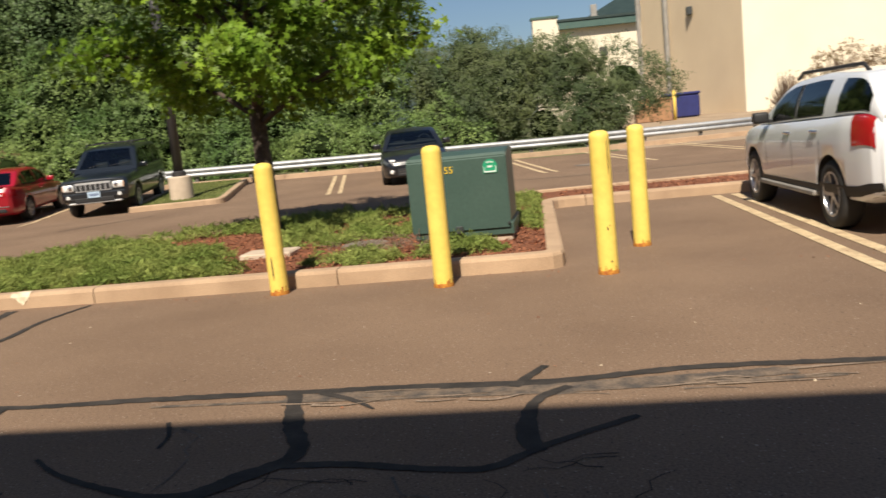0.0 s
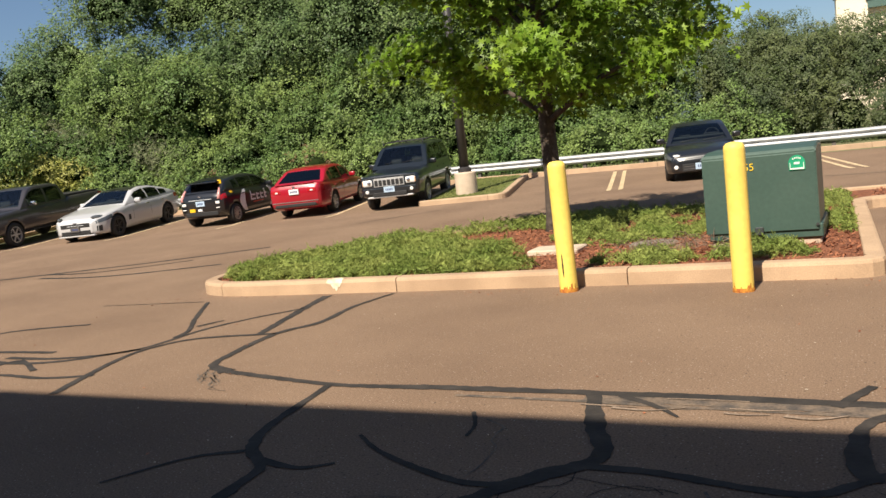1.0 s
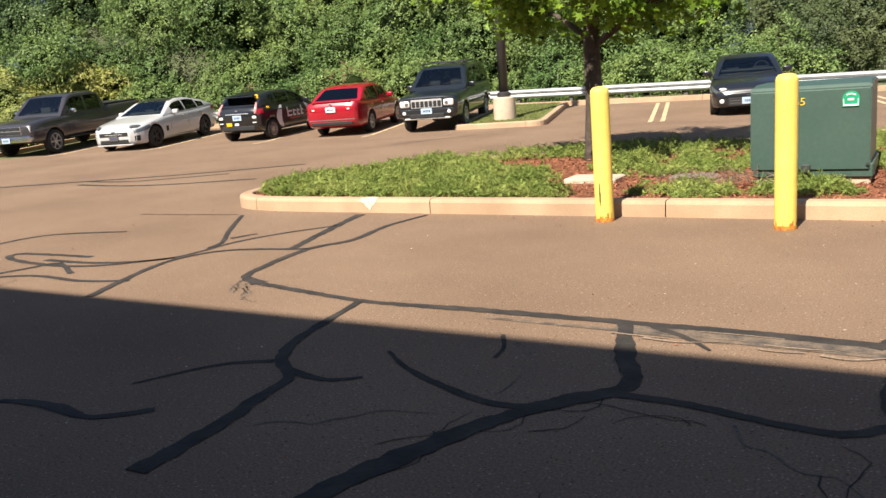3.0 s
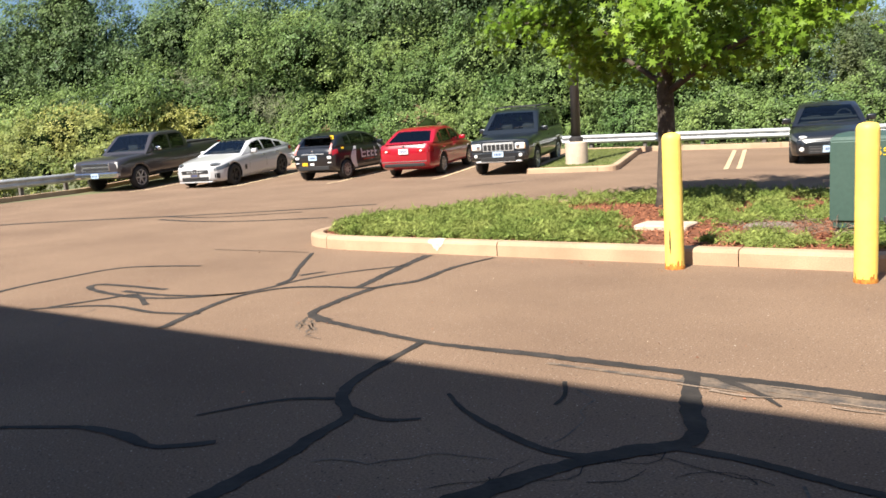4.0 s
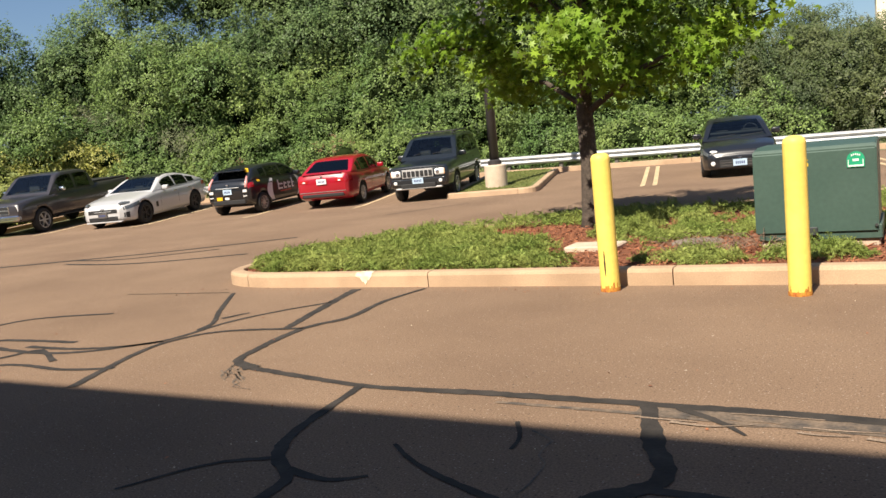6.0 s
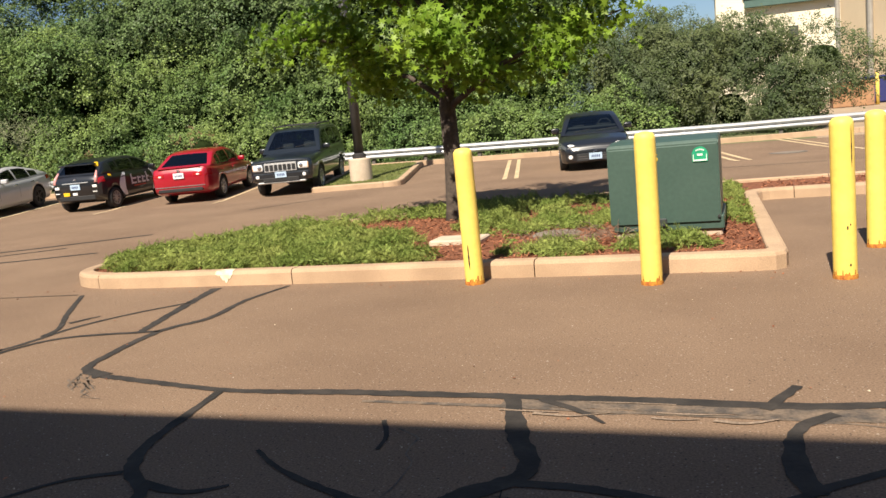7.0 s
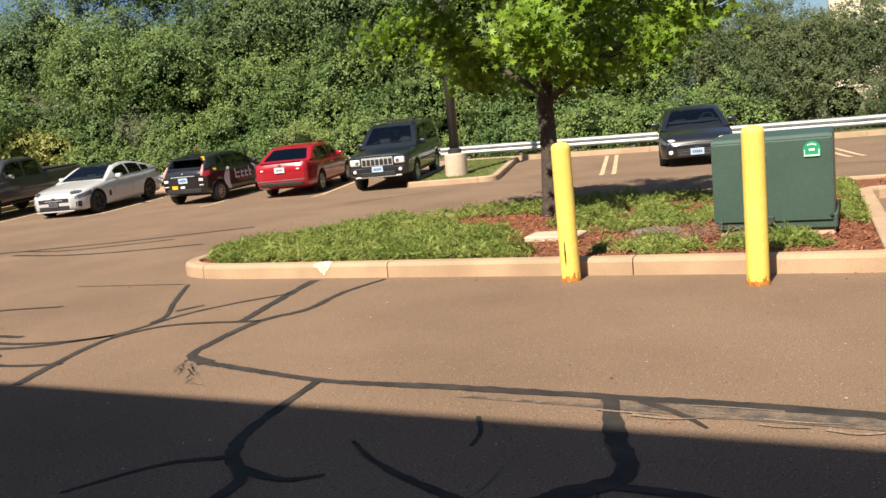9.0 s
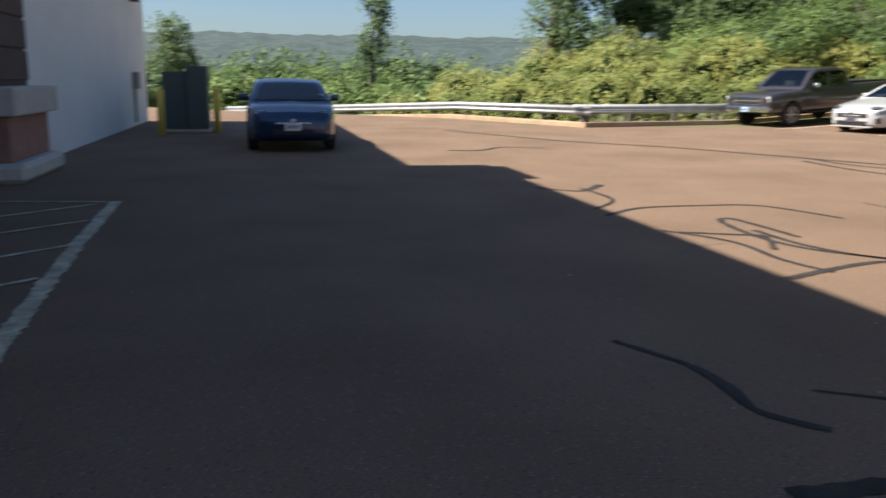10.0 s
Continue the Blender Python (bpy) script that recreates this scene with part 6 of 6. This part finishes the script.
def sedan_blue(at, yaw):
    p = paint("dark_blue_paint", (0.012, 0.035, 0.10), 0.3)
    c = vehicle("compact_sedan", "dark blue compact saloon standing in the building's shade", "car", at, yaw, 4.53, 1.78, 1.45,
                [(0, 0.62), (0.08, 0.74), (0.5, 0.87), (1.1, 0.96), (1.3, 0.98), (3.6, 1.02), (4.4, 1.04), (4.5, 0.95), (4.53, 0.9)],
                [(0.95, 0.93), (1.85, 1.33), (2.3, 1.40), (3.0, 1.39), (3.5, 1.31), (4.15, 1.04)],
                [(0, 0.30), (0.3, 0.2), (4.2, 0.24), (4.53, 0.4)],
                [(0, 0.72), (0.1, 0.83), (0.4, 0.95), (0.9, 1), (3.8, 1), (4.3, 0.95), (4.53, 0.82)], (0.85, 3.55), 0.32, p, spokes=7,
                windows=((1.65, 2.4, 0.14, 0.9), (2.48, 3.2, 0.14, 0.9), (3.26, 3.6, 0.16, 0.85)), seams=(1.4, 2.44, 3.3), glass_s=(1.05, 1.88, 3.5, 4.05))
    for sg in (1, -1):
        c["skin_patch"](0.05, 0.75, 0.76, 0.93, sg, "headlight", LAMP_DARK)
        c["skin_patch"](0.06, 0.22, 0.2, 0.4, sg, "fog_light", LAMP_DARK)
        c["skin_patch"](4.1, 4.5, 0.7, 0.92, sg, "taillight", LAMP_RED)
    lens(c, 0.34, 0.64, 0.735, (0.27, 0.09, 0.065), LAMP_DARK, 32)
    car_box(c, "grille", 0.0, -0.40, 0.40, 0.32, 0.46, TRIM, 0.05, True, 0.03)
    car_box(c, "upper_grille", 0.0, -0.34, 0.34, 0.54, 0.58, CHROME, 0.04, True, 0.01)
    car_box(c, "badge", -0.006, -0.06, 0.06, 0.59, 0.65, CHROME, 0.012, True, 0.02)
    plate(c, 0.50, True, s=-0.012, m=WHITE_VINYL)
    mirrors(c, 1.6, 1.03, p), handles(c, (2.3, 3.2), 0.82, p)
    return c["t"]


def park(x_front_mid, y_front_mid, heading_deg, back):
    """Centre of a vehicle whose front (or rear) axle middle stands at a place, from its heading."""
    h = radians(heading_deg)
    return (x_front_mid - math.cos(h) * back, y_front_mid - math.sin(h) * back)


def stand(build, x, y, heading, back, *args, pitch=True, scale=1.0):
    cx, cy = park(x, y, heading, back * scale)
    h = radians(heading)
    t = build((cx, cy, gz(cx, cy)), heading, *args)
    if pitch:
        e = 1.3
        dz = gz(cx + math.cos(h) * e, cy + math.sin(h) * e) - gz(cx - math.cos(h) * e, cy - math.sin(h) * e)
        zc = (gz(cx + math.cos(h) * e, cy + math.sin(h) * e) + gz(cx - math.cos(h) * e, cy - math.sin(h) * e)) / 2
        t.matrix_basis = Matrix.Translation((cx, cy, zc)) @ Euler((0, 0, h)).to_matrix().to_4x4() @ Euler((0, -math.atan2(dz, 2 * e), 0)).to_matrix().to_4x4() @ Matrix.Scale(scale, 4)
    return t


OUT, IN = -75.0, 105.0     # headings out of and into the far bays
stand(jeep, -11.66, 19.90, OUT, 4.75 / 2 - 0.93, scale=0.98)
stand(sedan_red, -14.62, 19.65, IN, -(4.55 / 2 - (4.55 - 3.44)), scale=0.95)
stand(hatch, -17.42, 18.65, IN - 7, -(4.0 / 2 - (4.0 - 3.35)), "black hatchback with a white curved company livery", scale=0.96)
stand(saloon_white, -20.98, 17.15, OUT, 4.83 / 2 - 0.86, scale=0.98)
stand(pickup, -24.5, 16.15, OUT, 5.85 / 2 - 0.98, scale=0.97)
stand(coupe, -3.58, 21.15, OUT - 3, 4.24 / 2 - 0.83)
stand(suv_white, 3.67, 8.12, 92.8, -(4.77 / 2 - (4.77 - 3.79)), scale=0.92)
stand(sedan_blue, -16.2, 0.55, 0.0, 4.53 / 2 - 0.85, scale=0.93)


# ---- far end of the shop: cabinets, bollards ----
_t = thing("switchgear_cabinet", "tall grey-green utility cabinet beside the white wall", "electrical cabinet", (-21.9, -1.75, 0))
part("case", box((-0.5, -0.55, 0.08), (0.45, 0.0, 1.45), 0.02), UTIL_GREY, _t)
part("tall_case", box((-0.45, 0.0, 0.08), (0.5, 0.5, 1.6), 0.02), UTIL_GREY, _t)
part("base", box((-0.55, -0.6, 0), (0.55, 0.55, 0.08), 0.01), CONCRETE, _t)
for _x, _y in ((-20.4, -2.25), (-21.4, -1.05), (-23.3, -2.2)):
    _b = thing("yellow_post", "short yellow steel guard post in the shade", "bollard", (_x, _y, 0), group="posts by the utility cabinet")
    part("sleeve", lathe([(0.085, 0), (0.085, 1.0), (0.06, 1.05), (0.001, 1.06)], 16), YELLOW, _b, "", True)

_t = thing("manhole_cover", "dark iron manhole cover flush with the asphalt", "manhole cover", (1.0, 21.6, gz(1.0, 21.6)))
part("lid", lathe([(0.36, -0.02), (0.36, 0.006), (0.33, 0.009), (0.001, 0.009)], 28), STEEL_COVER, _t)
part("ring", lathe([(0.44, -0.02), (0.44, 0.004)], 28), POST, _t)

# ---- behind the store: bins ----
_t = thing("cardboard_bin", "brown cardboard bulk bin by the store wall", "bin", (5.05, 45.2, gz(5.05, 45.2)))
part("box", box((-0.9, -0.8, 0), (0.9, 0.8, 1.1), 0.02), CARDBOARD, _t)
part("rim", box((-0.95, -0.85, 1.1), (0.95, 0.85, 1.18), 0.01), CARDBOARD, _t)
_t = thing("blue_bin", "blue plastic recycling skip by the store wall", "bin", (6.75, 47.1, gz(6.75, 47.1)))
part("tub", box((-0.9, -0.8, 0), (0.9, 0.8, 1.2), 0.08), BLUE_BIN, _t)
part("lid", box((-0.95, -0.85, 1.2), (0.95, 0.85, 1.35), 0.05), BLUE_BIN, _t)
_b = thing("yellow_post", "yellow steel post in front of the bins", "bollard", (6.1, 44.6, gz(6.1, 44.6)))
part("sleeve", lathe([(0.09, 0), (0.09, 1.5), (0.001, 1.55)], 14), YELLOW, _b, "", True)


# ---- the wooded bank, shrubs and distance ----
def along(path, n):
    P = [Vector(p) for p in path]
    d = [0]
    for a, b in zip(P, P[1:]):
        d.append(d[-1] + (b - a).length)
    out = []
    for i in range(n):
        s = d[-1] * i / (n - 1)
        k = max(j for j in range(len(P)) if d[j] <= s + 1e-9)
        k = min(k, len(P) - 2)
        t = (s - d[k]) / (d[k + 1] - d[k])
        out.append((P[k].lerp(P[k + 1], t), (P[k + 1] - P[k]).normalized()))
    return out


def bank(path, n, back, z, size, rng, jz=0.6, jb=0.8):
    """Clumps set back from a line."""
    out = []
    for p, d in along(path, n):
        nrm = Vector((-d.y, d.x))
        q = p + nrm * (back + rng.uniform(-jb, jb)) + d * rng.uniform(-0.6, 0.6)
        s = size * rng.uniform(0.7, 1.3)
        out.append((q.x, q.y, gz(q.x, q.y) + z + rng.uniform(-jz, jz), s * rng.uniform(0.9, 1.3), s, s * rng.uniform(0.8, 1.2)))
    return out


_r = np.random.default_rng(21)
# lines are walked from east to west, the bank rises to their right-hand side
WOOD = [(-3.0, 29.2), (-12.5, 28.2), (-19.5, 26.0), (-28.6, 23.0)]
WOODH = [(-7.0, 28.8), (-12.5, 28.2), (-19.5, 26.0), (-28.6, 23.0)]
WOODW = [(-28.6, 23.0), (-31.5, 20.0), (-36.0, 15.5)]
vine = bank(WOOD, 24, -0.4, 0.7, 0.85, _r, 0.5, 0.9) + bank(WOOD, 20, -1.4, 2.1, 1.1, _r, 0.7, 1.1)
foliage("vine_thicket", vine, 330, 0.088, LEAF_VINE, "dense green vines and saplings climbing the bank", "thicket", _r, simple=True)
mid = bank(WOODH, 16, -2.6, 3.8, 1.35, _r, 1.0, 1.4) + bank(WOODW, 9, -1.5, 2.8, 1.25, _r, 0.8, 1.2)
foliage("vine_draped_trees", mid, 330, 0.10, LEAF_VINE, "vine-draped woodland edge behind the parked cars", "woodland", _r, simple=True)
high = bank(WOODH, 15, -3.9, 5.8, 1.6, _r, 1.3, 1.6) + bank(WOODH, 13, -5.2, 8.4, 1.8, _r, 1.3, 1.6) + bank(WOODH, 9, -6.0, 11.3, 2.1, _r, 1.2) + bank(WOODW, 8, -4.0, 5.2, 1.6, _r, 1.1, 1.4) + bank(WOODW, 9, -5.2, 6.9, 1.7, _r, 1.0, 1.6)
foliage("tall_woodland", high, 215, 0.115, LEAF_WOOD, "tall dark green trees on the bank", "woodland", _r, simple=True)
dry = bank([(-16.0, 26.4), (-22.0, 24.6)], 7, -0.2, 0.8, 0.6, _r)
foliage("dry_brush", dry, 70, 0.075, LEAF_BROWN, "brownish dry brush at the foot of the bank", "brush", _r)
will = bank([(2.2, 30.6), (0.0, 30.0), (-4.0, 29.4)], 9, -0.3, 1.2, 1.0, _r) + bank([(2.4, 31.0), (0.5, 30.4), (-4.0, 29.6)], 9, -1.4, 2.7, 1.05, _r, 0.5) + bank([(0.4, 30.8), (-4.0, 29.6)], 6, -2.4, 3.3, 0.8, _r, 0.4)
foliage("willow_shrubs", will, 560, 0.08, LEAF_WILLOW, "grey-green willowy shrubs behind the guard rail", "shrubs", _r, up=0.3, simple=True, aspect=0.85, core=0.42)
seedy = bank([(1.6, 30.9), (-4.2, 29.6)], 8, -2.3, 3.75, 0.45, _r, 0.35)
foliage("seeding_stalks", seedy, 150, 0.085, LEAF_STRAW, "pale seed heads standing over the shrubs", "shrubs", _r, up=0.2, simple=True, aspect=0.3, core=0.2)
yel = bank([(-27.8, 19.5), (-26.9, 14.0), (-25.6, 11.2), (-31.0, 8.5), (-38.0, 4.8)], 20, -1.6, 0.75, 0.85, _r, 0.25) + bank([(-29.2, 19.0), (-29.4, 13.0), (-33.0, 10.5), (-40.0, 7.0)], 17, -1.8, 1.7, 1.05, _r, 0.4) + bank([(-31.2, 19.5), (-32.4, 14.0), (-37.0, 11.5)], 8, -2.2, 2.6, 1.0, _r, 0.4)
foliage("yellowing_shrubs", yel, 190, 0.10, LEAF_YELLOW, "yellow-green shrubs and knotweed beyond the guard rail", "shrubs", _r, simple=True)
knot = [(x_, y_, gz(x_, y_) + z_ + _r.uniform(-0.2, 0.2), 1.0, 0.8, 0.55) for x_, y_, z_ in ((-30.6, 21.6, 2.3), (-29.6, 22.3, 2.4), (-28.6, 22.9, 1.9), (-31.6, 20.8, 2.2), (-30.0, 21.6, 1.4), (-28.2, 22.6, 1.2))]
foliage("knotweed_patch", knot, 260, 0.09, LEAF_GOLD, "yellow-green knotweed spilling down behind the pickup", "shrubs", _r, simple=True)
scrub = [(x_, y_, gz(x_, y_) + z_ + _r.uniform(-0.2, 0.2), 1.1, 0.9, 0.8) for x_, y_, z_ in ((-32.0, 22.6, 3.5), (-30.6, 23.4, 3.7), (-29.2, 24.0, 3.5), (-27.8, 24.5, 3.2), (-26.4, 24.9, 2.6), (-25.4, 25.0, 2.0))]
foliage("grey_scrub", scrub, 260, 0.085, LEAF_STRAW_GREEN, "grey-green feathery scrub at the foot of the wood", "shrubs", _r, simple=True, aspect=0.45)
low = bank([(-42.0, 6.5), (-50.0, 2.5), (-52.0, -3.0)], 12, -2.0, 1.4, 1.7, _r, 0.5) + bank([(-60, 18), (-66, 2), (-66, -12)], 12, -2, 2.2, 2.2, _r, 0.8)
foliage("valley_shrubs", low, 40, 0.22, LEAF_VINE, "mixed green shrubs on the slope below the rail", "shrubs", _r, simple=True)
far = bank([(-95, 40), (-110, 10), (-105, -30)], 16, -3, 1.5, 4.0, _r, 1.5) + bank([(-150, 60), (-170, 10), (-160, -45)], 16, -3, 2.5, 6.0, _r, 2.0)
foliage("valley_woods", far, 3.5, 0.8, LEAF_WOOD, "distant trees filling the valley", "woodland", _r, simple=True)


def shade_backing_bank():
    """Added slope under the trees that closes the sky gaps between leaves."""
    bm = bmesh.new()
    rows = []
    pts = along([(-7.5, 29.0), (-12.5, 28.4), (-19.5, 26.2), (-28.8, 23.2), (-33.0, 20.4)], 70)
    for k, (back, hz) in enumerate(((0.6, 0.0), (1.8, 1.0), (3.0, 2.4), (4.4, 4.0), (6.0, 5.8), (7.5, 7.2), (9.5, 7.8), (14.0, 7.0))):
        row = []
        for i, (p, d) in enumerate(pts):
            nrm = Vector((-d.y, d.x))
            f = min(1.0, i / 8 + 0.25) * (1.0 - 0.5 * max(0.0, (i - 52) / 17))
            q = p - nrm * (back + 0.5 * noise.noise(Vector((i * 0.3, k, 1))))
            row.append(bm.verts.new((q.x, q.y, gz(q.x, q.y) + hz * f + (0.7 * noise.noise(Vector((i * 0.35, k * 0.9, 7))) if k else -0.1))))
        rows.append(row)
    for a, b in zip(rows, rows[1:]):
        for i in range(len(pts) - 1):
            bm.faces.new((a[i], a[i + 1], b[i + 1], b[i]))
    bmesh.ops.recalc_face_normals(bm, faces=bm.faces)
    # the shade between the trees is put into the bank's near-black colour
    setting("bank", bm, LEAF_SHADE, "added backing bank under the trees, its dark colour standing for shade", "bank", True)


shade_backing_bank()


def wild_tree(x, y, z, h, w, seed, label):
    rg = np.random.default_rng(seed)
    t = thing("tree", label, "tree", (x, y, z))
    part("trunk", tube([(0, 0, -0.5), (0.1, 0, h * 0.35), (0, 0.1, h * 0.85)], [w * 0.09, w * 0.06, 0.02], 8), BARK, t, "", True)
    for i in range(6):
        a = i * 2.1
        part("limb", tube([(0, 0, h * (0.3 + 0.08 * i)), (math.cos(a) * w * 0.3, math.sin(a) * w * 0.3, h * (0.42 + 0.08 * i))], [w * 0.03, 0.01], 5), BARK, t)
    cl = [(rg.uniform(-0.32, 0.32) * w, rg.uniform(-0.32, 0.32) * w, h * rg.uniform(0.35, 0.95), w * 0.24, w * 0.24, h * 0.11) for _ in range(12)]
    l, b = clump_leaves(cl, 95, 0.16, rg)
    tagged(scatter("crown", LEAF_V, LEAF_F, l, b, LEAF_WOOD, t), kind="stuff")


wild_tree(-60, -5.5, -2.2, 7.4, 3.6, 1, "rounded vine-covered tree standing in the valley")
wild_tree(-56, 7.4, -1.5, 9.6, 2.2, 2, "slender tall tree above the shrubs")
wild_tree(-66, -9.5, -2.0, 5.2, 4.2, 3, "small spreading tree beyond the white wall")
wild_tree(-38.0, 13.5, -0.8, 9.5, 5.0, 4, "leafy tree at the end of the wooded bank")


def bare_bush(x, y, z, h, w, seed, leafy):
    rg = random.Random(seed)
    t = thing("clipped_bush", "bare brown clipped bush in front of the store", "bush", (x, y, z))
    bm = bmesh.new()
    for i in range(420):
        a, e = rg.uniform(0, 6.28), rg.uniform(0.2, 1.4)
        L = h * rg.uniform(0.6, 1.0)
        p = Vector((math.cos(a) * math.cos(e) * w * 0.5, math.sin(a) * math.cos(e) * w * 0.5, math.sin(e) * L))
        tube([(0, 0, 0), p * 0.5 + Vector((0, 0, 0.1)), p], [0.018, 0.012, 0.006], 3, bm)
    tagged(part("branches", bm, TWIG, t), kind="stuff")
    l, b = clump_leaves([(0, 0, h * 0.55, w * 0.5, w * 0.5, h * 0.42)], leafy, 0.06, np.random.default_rng(seed))
    tagged(scatter("dry_leaves", LEAF_V, LEAF_F, l, b, LEAF_BROWN, t), kind="stuff")


bare_bush(8.75, 33, gz(8.75, 33), 1.95, 1.5, 4, 40)
bare_bush(10.9, 33.5, gz(10.9, 33.5), 2.6, 2.6, 5, 420)
bare_bush(13.2, 33.8, gz(13.2, 33.8), 2.75, 3.0, 6, 420)


def ridge():
    bm = bmesh.new()
    rows = []
    for k, (rad, hh) in enumerate(((300, -12), (430, 12), (560, 24), (700, 37), (760, 30))):
        row = []
        for i in range(241):
            a = radians(95 + 130 * i / 240)
            h = hh + (5 * noise.noise(Vector((i * 0.06, k, 0))) + 2.2 * noise.noise(Vector((i * 0.41, k, 3))) + 1.6 * noise.noise(Vector((i * 1.3, k, 5)))) * (1 if k else 0)
            row.append(bm.verts.new((rad * math.cos(a), rad * math.sin(a), h)))
        rows.append(row)
    for a, b in zip(rows, rows[1:]):
        for i in range(240):
            bm.faces.new((a[i], b[i], b[i + 1], a[i + 1]))
    bmesh.ops.recalc_face_normals(bm, faces=bm.faces)
    setting("backdrop", bm, HILL, "wooded hills along the horizon, haze in their colour", "hills", True)


ridge()
